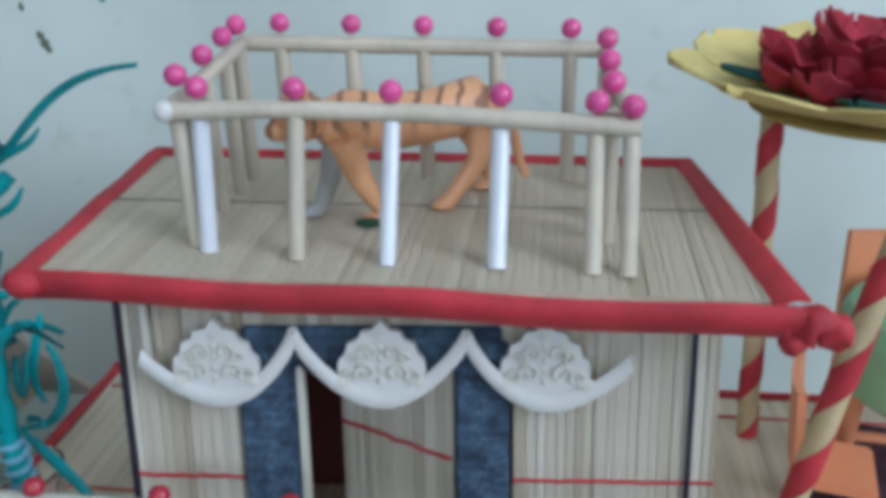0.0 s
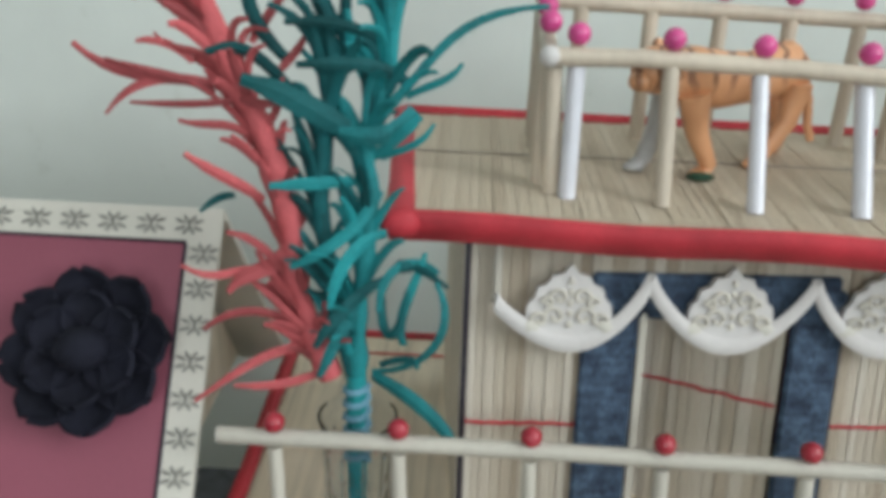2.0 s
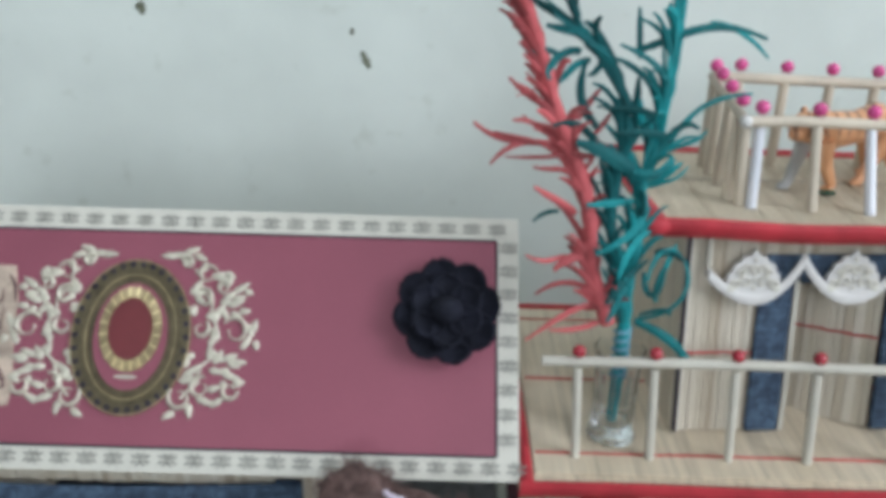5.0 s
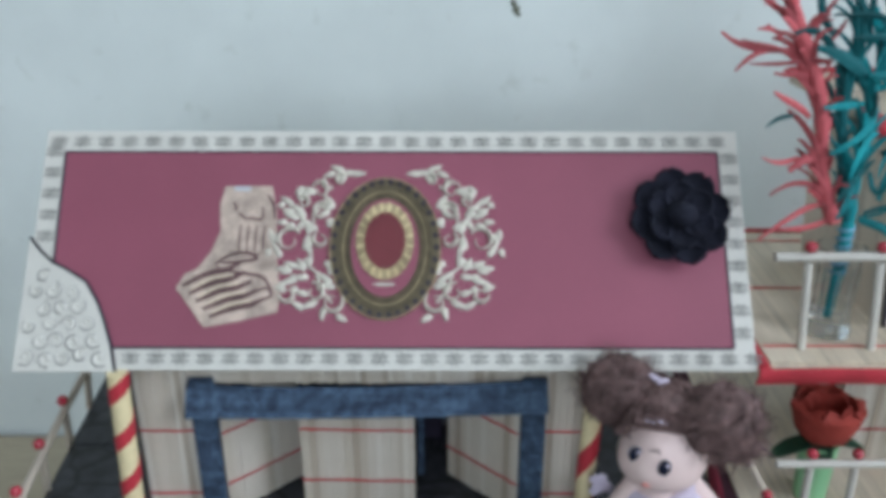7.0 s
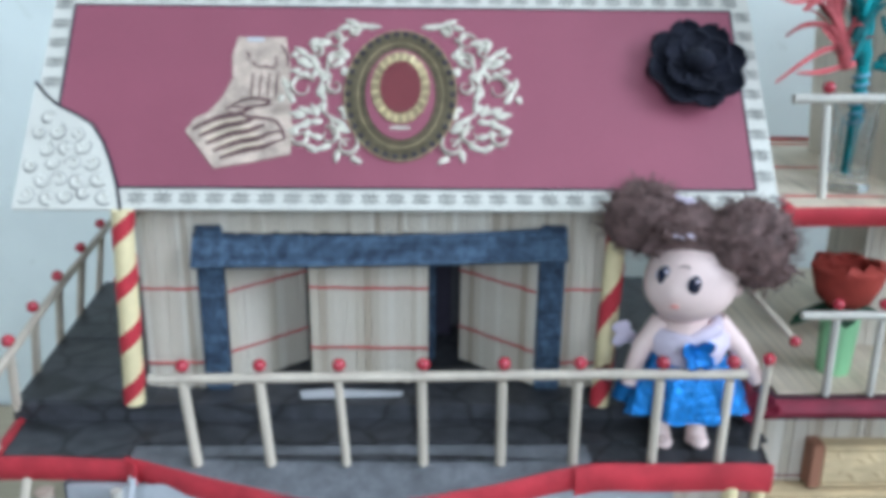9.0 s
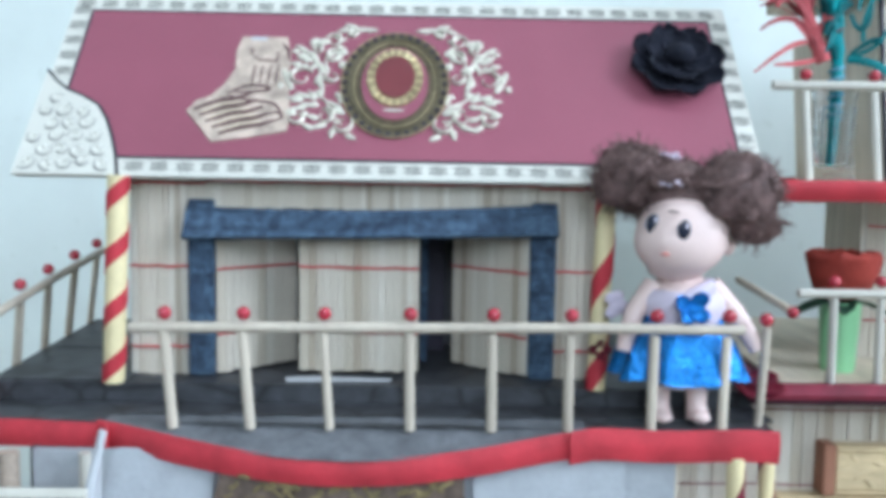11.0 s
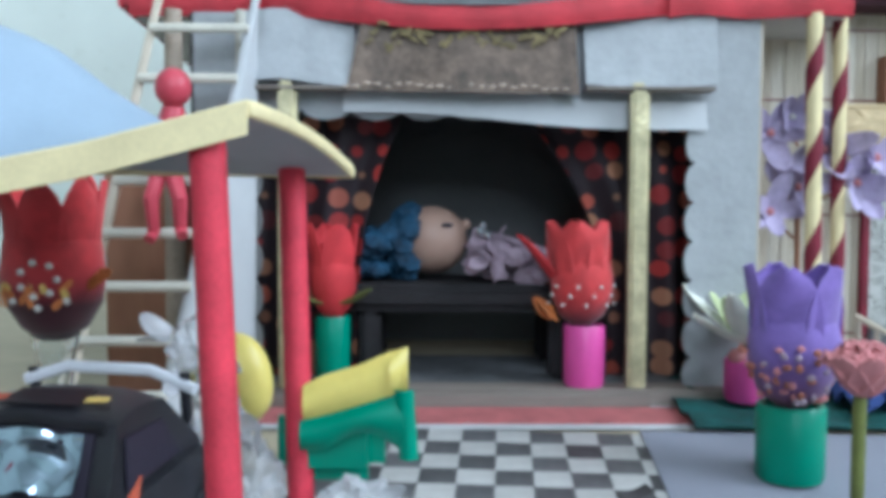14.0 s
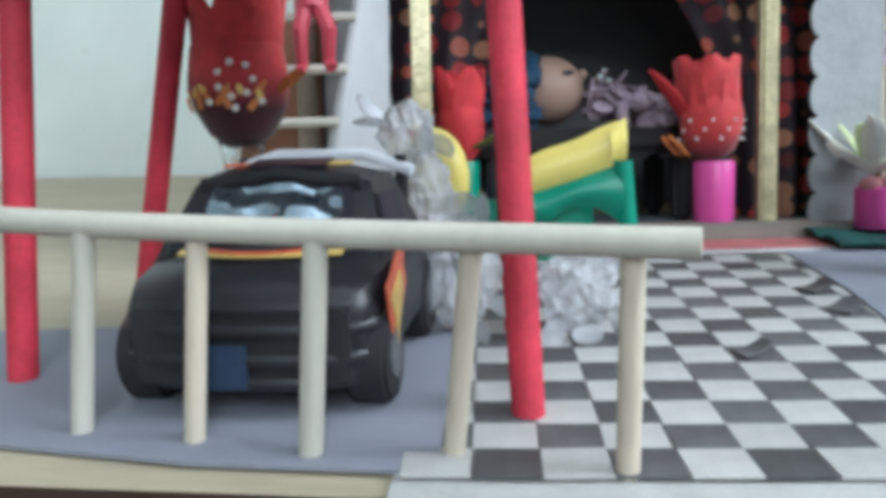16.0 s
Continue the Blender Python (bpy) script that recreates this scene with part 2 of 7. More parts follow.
STRAW_FLOOR = straw("straw_strips_flat", (420, 9, 420), (0.68, 0.585, 0.45), 0.74, 0.55)
SLATE = slate_paper("slate_paper", (0.040, 0.042, 0.048))
GREY_FLOOR = plain("grey_charcoal_paper", (0.14, 0.145, 0.155), 0.7, 0.3, 90, 500, 0.4)
GREY_PAPER = plain("grey_chart_paper", (0.25, 0.26, 0.31), 0.75, 0.08, 12, 600, 0.15)
TILE_WHITE = plain("white_paper_tile", (0.50, 0.495, 0.48), 0.55, 0.12, 60, 700, 0.1, object_var=0.12)
TILE_DARK = plain("dark_paper_tile", (0.125, 0.125, 0.13), 0.55, 0.3, 60, 700, 0.15, object_var=0.45)
PLY = plain("plywood_board", (0.44, 0.38, 0.27), 0.6, 0.16, 10, 160, 0.3, stretch=(0.35, 1.6, 1))
TABLE_DARK = plain("dark_table_wood", (0.06, 0.035, 0.025), 0.45, 0.3, 8, 160, 0.2, stretch=(0.2, 1, 1))
FLOOR_STONE = plain("room_floor_cement", (0.13, 0.12, 0.11), 0.6, 0.2, 3, 60, 0.2)
WALL_PAINT = room_paint("pale_green_wall_paint", (0.70, 0.75, 0.71))
CEILING_PAINT = room_paint("white_ceiling_paint", (0.75, 0.76, 0.75))
WHITE_PAPER = plain("white_paper", (0.50, 0.51, 0.525), 0.6, 0.05, 40, 500, 0.15)
FLEECE = plain("white_textured_wallpaper", (0.37, 0.385, 0.40), 0.7, 0.10, 70, 260, 1.0)
BROCADE = plain("brown_gold_brocade", (0.135, 0.095, 0.07), 0.5, 0.5, 120, 420, 0.8, metal=0.15)
BROCADE_GOLD = plain("gold_brocade_thread", (0.22, 0.17, 0.075), 0.6, 0.5, 170, 600, 0.8, metal=0.05)
DOTS = dotted_cloth("black_dotted_cloth")
GOLD_FOIL = plain("gold_wrapping_foil", (0.62, 0.55, 0.34), 0.3, 0.3, 100, 420, 0.9, metal=0.45)
# inner cards coloured dark: the shade of the rooms is put into both
DARK_ROOM = plain("shaded_inner_card", (0.085, 0.085, 0.09), 0.7, 0.2)
ARCH_GREY = plain("shaded_arch_card", (0.09, 0.09, 0.093), 0.65, 0.15, 20)
PLANK = plain("brown_grey_plank_print", (0.23, 0.195, 0.17), 0.6, 0.25, 30, 300, 0.3, stretch=(0.15, 1, 1))
MAT_RED = plain("faded_red_print", (0.42, 0.13, 0.13), 0.65, 0.2, 80, 500, 0.2)
BED_BLACK = plain("black_bed_cloth", (0.016, 0.014, 0.016), 0.8, 0.4)
SKIN = plain("doll_vinyl_skin", (0.78, 0.60, 0.55), 0.42, 0.05, 30, 600, 0.05)
# doll skin darkened in colour to stand for the shade of the porch room
SKIN_SHADED = plain("doll_vinyl_in_shade", (0.36, 0.23, 0.18), 0.45, 0.06, 30, 600, 0.05)
BLUSH = plain("doll_rosy_paint", (0.72, 0.27, 0.22), 0.5, 0.1)
HAIR = plain("brown_doll_fibre", (0.165, 0.10, 0.09), 0.65, 0.5, 220, 1800, 0.9)
HAIR_BLUE = plain("blue_doll_fibre", (0.012, 0.06, 0.12), 0.6, 0.5, 200, 1800, 0.8)
EYE = plain("dark_eye_paint", (0.012, 0.016, 0.035), 0.25, 0.1)
FOIL_BLUE = plain("blue_metallic_cloth", (0.03, 0.22, 0.62), 0.25, 0.35, 220, 420, 2.6, metal=0.6)
FROCK = plain("pale_lilac_satin", (0.66, 0.58, 0.68), 0.5, 0.08, 40, 500, 0.2)
LILAC_FRILL = plain("lilac_frill_cloth", (0.36, 0.27, 0.33), 0.7, 0.3, 120, 700, 0.6)
CREPE_TEAL = plain("teal_crepe_paper", (0.011, 0.33, 0.35), 0.75, 0.3, 60, 900, 0.8, object_var=0.8)
# darker copy of the teal crepe, with the plant's inner shade in its colour
CREPE_TEAL_SHADE = plain("shaded_teal_crepe_paper", (0.004, 0.135, 0.145), 0.8, 0.3, 60, 900, 0.8, object_var=0.6)
CREPE_PINK = plain("coral_crepe_paper", (0.60, 0.12, 0.13), 0.75, 0.25, 60, 900, 0.8, object_var=0.5)
FADED_TEAL = plain("faded_teal_paper", (0.16, 0.34, 0.44), 0.7, 0.25, 90, 900, 0.5)
CREPE_RED = plain("crimson_crepe_paper", (0.36, 0.02, 0.04), 0.75, 0.35, 90, 700, 0.8)
RUST_RED = plain("rust_red_felt", (0.34, 0.045, 0.03), 0.8, 0.25, 90, 900, 0.6)
CORAL_FELT = plain("coral_red_felt", (0.55, 0.036, 0.045), 0.75, 0.18, 90, 900, 0.4)
YELLOW_PETAL = plain("yellow_paper_petal", (0.68, 0.54, 0.20), 0.65, 0.15, 60, 700, 0.4)
LEAF = plain("dark_leaf_cloth", (0.015, 0.06, 0.03), 0.7, 0.35, 90, 800, 0.4)
OLIVE = plain("olive_leaf_cloth", (0.14, 0.16, 0.04), 0.7, 0.25, 90, 800, 0.4)
MINT = plain("mint_plastic", (0.30, 0.60, 0.31), 0.35, 0.06, 40, 400, 0.05)
EMERALD = plain("emerald_plastic", (0.004, 0.235, 0.15), 0.35, 0.08, 40, 400, 0.05)
PINK_PLASTIC = plain("magenta_plastic", (0.66, 0.08, 0.33), 0.35, 0.08, 40, 400, 0.05)
YELLOW_PLASTIC = plain("yellow_plastic", (0.75, 0.62, 0.17), 0.3, 0.08, 40, 400, 0.1)
LILAC_PETAL = plain("lilac_silk_petal", (0.50, 0.43, 0.62), 0.6, 0.3, 70, 500, 0.3)
WHITE_PETAL = plain("white_silk_petal", (0.78, 0.78, 0.70), 0.6, 0.08, 70, 500, 0.3)
ORANGE_PETAL = plain("orange_silk", (0.62, 0.20, 0.06), 0.6, 0.2, 60, 700, 0.2)
LIME_PETAL = plain("pale_lime_silk", (0.55, 0.62, 0.34), 0.55, 0.15, 60, 700, 0.2)
GREEN_CLOTH = plain("dark_teal_cloth", (0.008, 0.07, 0.065), 0.85, 0.35, 90, 900, 0.8)
BLUE_CLOTH = plain("blue_cloth", (0.022, 0.05, 0.18), 0.8, 0.3, 90, 900, 0.6)
PINK_CLOTH = plain("dusty_pink_cloth", (0.55, 0.22, 0.23), 0.8, 0.2, 60, 700, 0.6)
DRIED_ROSE = plain("dried_rose_cloth", (0.36, 0.13, 0.09), 0.8, 0.3, 90, 700, 0.6)
CANOPY = plain("pale_blue_card", (0.29, 0.37, 0.47), 0.6, 0.06, 25, 600, 0.1)
CANOPY_GREY = plain("grey_card_underside", (0.40, 0.42, 0.47), 0.7, 0.08, 25, 600, 0.1)
POST_RED = plain("red_crepe_wrap", (0.60, 0.04, 0.07), 0.6, 0.25, 60, 800, 0.5)
CAR_BLACK = plain("matt_black_plastic", (0.02, 0.02, 0.025), 0.34, 0.3, 60, 600, 0.1)
TYRE = plain("black_rubber", (0.025, 0.025, 0.028), 0.75, 0.3)
WINDSCREEN_MIRROR = plain("blue_mirror_sheet", (0.44, 0.55, 0.67), 0.10, 0.15, 160, 260, 0.15, metal=1.0)
DECAL_RED = plain("red_orange_decal", (0.62, 0.12, 0.06), 0.4, 0.25, 150, 600, 0.05)
DECAL_YELLOW = plain("yellow_decal", (0.70, 0.50, 0.15), 0.4, 0.2, 150, 600, 0.05)
DECAL_BLUE = plain("blue_plate", (0.03, 0.055, 0.11), 0.4, 0.15)
CRINKLE = plain("crinkled_clear_film", (0.86, 0.87, 0.90), 0.16, 0.08, 160, 240, 0.5, spec=0.9)
for node in CRINKLE.node_tree.nodes:
    if node.type == "BSDF_PRINCIPLED":
        node.inputs["Transmission Weight"].default_value = 0.68
        node.inputs["IOR"].default_value = 1.25
GLASS = clear_glass("clear_glass", 0.03)
SHINE = plain("silver_film", (0.62, 0.64, 0.68), 0.18, 0.2, 160, 300, 1.0, metal=0.85)
BROWN_WOOD = plain("brown_wood", (0.33, 0.15, 0.09), 0.55, 0.2, 25, 300, 0.3, stretch=(1, 1, 0.2))
CARVED = plain("carved_golden_wood", (0.62, 0.48, 0.28), 0.55, 0.25, 45, 260, 1.2, stretch=(0.5, 1, 1.6))
LACE = lace_paper("white_lace_paper")
TOY_RED = plain("red_toy_plastic", (0.52, 0.06, 0.09), 0.4, 0.1, 40, 400, 0.05)
TOY_ORANGE = plain("orange_toy_plastic", (0.78, 0.30, 0.15), 0.4, 0.06, 40, 400, 0.05)
GREEN_LID = plain("pale_green_plastic", (0.26, 0.50, 0.30), 0.4, 0.08, 40, 400, 0.05)
CARPET_DARK = plain("dark_purple_carpet", (0.06, 0.02, 0.03), 0.85, 0.4, 60, 700, 0.7)
TIGER = tiger_skin("orange_tiger_plastic")
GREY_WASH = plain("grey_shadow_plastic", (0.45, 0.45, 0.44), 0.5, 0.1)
WALL_MARK = plain("flaked_plaster", (0.16, 0.17, 0.12), 0.9, 0.3)

# ---- building blocks, in millimetres ----
MM = 0.001
ORIGIN = {}


def thing(name, base, label, category, group=""):
    ob = new(name)
    ob.empty_display_size = 0.01
    ob.location = Vector(base) * MM
    ORIGIN[ob.name] = Vector(base)
    return tagged(ob, label, category, group)


def to_mesh(name, bm, mats, base, smooth):
    me = bpy.data.meshes.new(name)
    for v in bm.verts:
        v.co = (v.co - base) * MM
    bmesh.ops.recalc_face_normals(bm, faces=bm.faces)
    bm.to_mesh(me)
    bm.free()
    for m in mats if isinstance(mats, (list, tuple)) else [mats]:
        me.materials.append(m)
    if smooth:
        for p in me.polygons:
            p.use_smooth = True
        me.set_sharp_from_angle(angle=radians(40))
    return me


def part(name, bm, material, parent, label="", smooth=True):
    """One mesh under a thing or under a part."""
    base = ORIGIN[parent.name]
    ob = new(name, to_mesh(name, bm, material, base, smooth))
    ob.parent = parent
    ORIGIN[ob.name] = base
    return tagged(ob, label)


def single(name, bm, material, base, label, category, group="", kind="", smooth=True):
    """A thing that is one mesh."""
    base = Vector(base)
    ob = new(name, to_mesh(name, bm, material, base, smooth))
    ob.location = base * MM
    ORIGIN[ob.name] = base
    return tagged(ob, label, category, group, kind)


def B():
    return bmesh.new()


def box(bm, x0, x1, y0, y1, z0, z1, bevel=0.0, mi=0):
    r = bmesh.ops.create_cube(bm, size=1.0, matrix=Matrix.Translation(((x0 + x1) / 2, (y0 + y1) / 2, (z0 + z1) / 2)) @ Matrix.Diagonal((x1 - x0, y1 - y0, z1 - z0, 1)))
    faces = {f for v in r["verts"] for f in v.link_faces}
    for f in faces:
        f.material_index = mi
    if bevel:
        bmesh.ops.bevel(bm, geom=list({e for f in faces for e in f.edges}), offset=bevel, segments=2, affect="EDGES", material=mi)
    return bm


def axis_matrix(p0, p1):
    p0, p1 = Vector(p0), Vector(p1)
    d = p1 - p0
    return Matrix.Translation((p0 + p1) / 2) @ d.to_track_quat("Z", "Y").to_matrix().to_4x4(), d.length


def rod(bm, p0, p1, r0, r1=None, seg=12, mi=0):
    m, n = axis_matrix(p0, p1)
    r = bmesh.ops.create_cone(bm, cap_ends=True, segments=seg, radius1=r0, radius2=r0 if r1 is None else r1, depth=n, matrix=m)
    for f in {f for v in r["verts"] for f in v.link_faces}:
        f.material_index = mi
    return bm


def ball(bm, c, r, sub=2, mi=0, turn=None):
    sc = r if isinstance(r, (tuple, list)) else (r, r, r)
    m = Matrix.Translation(c) @ (turn or Matrix()) @ Matrix.Diagonal((*sc, 1))
    q = bmesh.ops.create_icosphere(bm, subdivisions=sub, radius=1.0, matrix=m)
    for f in {f for v in q["verts"] for f in v.link_faces}:
        f.material_index = mi
    return q["verts"]


def lathe(bm, c, profile, seg=20, mi=0, wobble=0.0):
    """Turns (radius, height) pairs about the upright axis through c."""
    c, rings = Vector(c), []
    for k, (r, z) in enumerate(profile):
        rings.append([bm.verts.new(c + Vector((r * (1 + wobble * math.sin(3 * a + k)) * math.cos(a), r * (1 + wobble * math.cos(2 * a + k)) * math.sin(a), z))) for a in (2 * math.pi * i / seg for i in range(seg))])
    for a, b in zip(rings, rings[1:]):
        for i in range(seg):
            bm.faces.new((a[i], a[(i + 1) % seg], b[(i + 1) % seg], b[i])).material_index = mi
    for ring in (rings[0], rings[-1]):
        bm.faces.new(ring).material_index = mi
    return bm


def tube(bm, pts, radii, seg=7, flat=1.0, mi=0, side=None):
    """A sweep along points; flat below 1 squeezes it into a band across `side`."""
    pts = [Vector(p) for p in pts]
    rings, ref = [], Vector(side) if side is not None else None
    for i, p in enumerate(pts):
        t = (pts[min(i + 1, len(pts) - 1)] - pts[max(i - 1, 0)]).normalized()
        if ref is None:
            ref = t.orthogonal()
        u = (ref - t * ref.dot(t)).normalized()
        w = t.cross(u)
        if side is None:
            ref = u
        r = radii[i] if isinstance(radii, (list, tuple)) else radii
        rings.append([bm.verts.new(p + (u * math.cos(a) + w * (math.sin(a) * flat)) * r) for a in (2 * math.pi * k / seg for k in range(seg))])
    for a, b in zip(rings, rings[1:]):
        for k in range(seg):
            bm.faces.new((a[k], a[(k + 1) % seg], b[(k + 1) % seg], b[k])).material_index = mi
    bm.faces.new(rings[0]).material_index = mi
    bm.faces.new(rings[-1]).material_index = mi
    return bm


def sheet(bm, f, nu, nv, thick=0.4, mi=0):
    """A curved sheet with real thickness, from f(u, v) with u and v from 0 to 1."""
    P = [[Vector(f(i / nu, j / nv)) for j in range(nv + 1)] for i in range(nu + 1)]
    top, low = [], []
    for i in range(nu + 1):
        a, b = [], []
        for j in range(nv + 1):
            du = P[min(i + 1, nu)][j] - P[max(i - 1, 0)][j]
            dv = P[i][min(j + 1, nv)] - P[i][max(j - 1, 0)]
            n = du.cross(dv)
            n = n.normalized() if n.length > 1e-9 else Vector((0, 0, 1))
            a.append(bm.verts.new(P[i][j] + n * thick / 2))
            b.append(bm.verts.new(P[i][j] - n * thick / 2))
        top.append(a), low.append(b)
    for i in range(nu):
        for j in range(nv):
            bm.faces.new((top[i][j], top[i + 1][j], top[i + 1][j + 1], top[i][j + 1])).material_index = mi
            bm.faces.new((low[i][j], low[i][j + 1], low[i + 1][j + 1], low[i + 1][j])).material_index = mi
    for i in range(nu):
        for j in (0, nv):
            bm.faces.new((top[i][j], top[i + 1][j], low[i + 1][j], low[i][j])).material_index = mi
    for j in range(nv):
        for i in (0, nu):
            bm.faces.new((top[i][j], top[i][j + 1], low[i][j + 1], low[i][j])).material_index = mi
    return bm


def prism(bm, outline, o, a, b, n, thick, mi=0):
    """A flat outline in the plane (o, a, b), made thick along n."""
    o, a, b, n = Vector(o), Vector(a), Vector(b), Vector(n)
    lo = [bm.verts.new(o + a * s + b * t) for s, t in outline]
    hi = [bm.verts.new(o + a * s + b * t + n * thick) for s, t in outline]
    k = len(outline)
    bm.faces.new(lo[::-1]).material_index = mi
    bm.faces.new(hi).material_index = mi
    for i in range(k):
        bm.faces.new((lo[i], lo[(i + 1) % k], hi[(i + 1) % k], hi[i])).material_index = mi
    return bm


X, Y, Z = Vector((1, 0, 0)), Vector((0, 1, 0)), Vector((0, 0, 1))
SLOPE = 0.0946


def ground(y):
    """Height of the board, which rises gently towards the wall."""
    return -10.96 + SLOPE * (y + 175)


def laid(outline, lift, thick):
    """A flat sheet of paper lying on the sloping board."""
    return prism(B(), outline, (0, 0, ground(0) + lift), X, Vector((0, 1, SLOPE)), Z, thick)


rnd = random.Random(7)


def petal(bm, base, out, up, length, width, curl=0.35, thick=0.5, mi=0, cup=0.2, tip=1.0):
    base, out, up = Vector(base), Vector(out).normalized(), Vector(up).normalized()
    side = out.cross(up).normalized()

    def f(u, v):
        q = 0.10 + 0.895 * u
        w = width * max(0.02, 1 - abs(2 * q ** tip - 1) ** 2.4) ** 0.55
        s = (v - 0.5) * w
        return base + out * (length * u) + side * s + up * (curl * length * u * u + cup * abs(v - 0.5) ** 2 * 4 * width * 0.5)
    return sheet(bm, f, 9, 5, thick, mi)


def wavy(p0, p1, n=16, amp=0.35):
    p0, p1 = Vector(p0), Vector(p1)
    return [p0.lerp(p1, i / n) + Vector((0, 0, amp * rnd.uniform(-1, 1))) for i in range(n + 1)]


SLAT = None


def unit_slat():
    """One split straw strip, a unit box with softened long edges, shared by all strips."""
    bm = B()
    bmesh.ops.create_cube(bm, size=1.0)
    bmesh.ops.bevel(bm, geom=[e for e in bm.edges if abs((e.verts[0].co - e.verts[1].co).z) > 0.5], offset=0.18, segments=1, affect="EDGES")
    me = bpy.data.meshes.new("slat")
    bm.to_mesh(me)
    bm.free()
    return me


def slats(parent, p0, p1, z0, z1, material, thick=1.0, width=2.6, inward=(0, 1, 0), slant=0.0):
    """Straw strips side by side from p0 to p1, upright from z0 to z1, each an object on one shared mesh."""
    global SLAT
    key = material.name
    SLAT = SLAT or {}
    if key not in SLAT:
        SLAT[key] = unit_slat()
        SLAT[key].materials.append(material)
    p0, p1, base = Vector((*p0, 0)), Vector((*p1, 0)), ORIGIN[parent.name]
    run, d = (p1 - p0).length, (p1 - p0).normalized()
    ang, s = math.atan2(d.y, d.x), 0.0
    while s < run - 0.4:
        w = min(width * rnd.uniform(0.6, 1.5), run - s)
        c = p0 + d * (s + w / 2) + Vector(inward) * rnd.uniform(-0.35, 0.35)
        e0, e1 = z0 + rnd.uniform(-0.5, 0.5), z1 + rnd.uniform(-0.5, 0.5)
        ob = new("slat", SLAT[key])
        ob.parent = parent
        ob.matrix_basis = Matrix.Translation((Vector((c.x, c.y, (e0 + e1) / 2)) - base) * MM) @ Euler((0, radians(rnd.uniform(-0.25, 0.25)), ang)).to_matrix().to_4x4() @ Matrix.Diagonal(((w - 0.12) * MM, thick * MM, (e1 - e0) * MM, 1))
        s += w


def threads(parent, p0, p1, heights, material=None, r=0.55, amp=0.3):
    for z in heights:
        part("thread", tube(B(), wavy((*p0, z), (*p1, z), 18, amp), r, 6), material or RED, parent, "red stitching thread")


def striped_post(name, p0, p1, r, turns, base_mat, stripe_mat, label, group="", width=1.5):
    ob = thing(name, p0, label, "post", group)
    part("shaft", rod(B(), p0, p1, r, seg=28), base_mat, ob)
    m, n = axis_matrix(p0, p1)
    steps = int(36 * turns)

    def f(u, v):
        a = 2 * math.pi * turns * u + width * v
        return m @ Vector(((r + 0.3) * math.cos(a), (r + 0.3) * math.sin(a), (u - 0.5) * n * 0.995 ))

    def g(u, v):
        return f(min(1, u), v)
    part("spiral_stripe", sheet(B(), g, steps, 5, 0.35), stripe_mat, ob, "spiral paper stripe")
    return ob


def railing(name, posts, rail_pts, beads, stick, rail_mat, bead_mat, r_post, r_rail, r_bead, label):
    """A doll-size stick railing: upright posts, one handrail, a bead over each post."""
    ob = thing(name, posts[0][0], label, "railing", "stick railings")
    for k, (p0, p1) in enumerate(posts):
        part("post", rod(B(), p0, p1, r_post * rnd.uniform(0.9, 1.1), seg=10), stick[k % len(stick)] if isinstance(stick, list) else stick, ob)
    part("handrail", tube(B(), rail_pts, r_rail, 10), rail_mat, ob)
    for c in beads:
        bm = B()
        ball(bm, c, r_bead, 2)
        part("bead", bm, bead_mat, ob, "glossy round bead")
    return ob

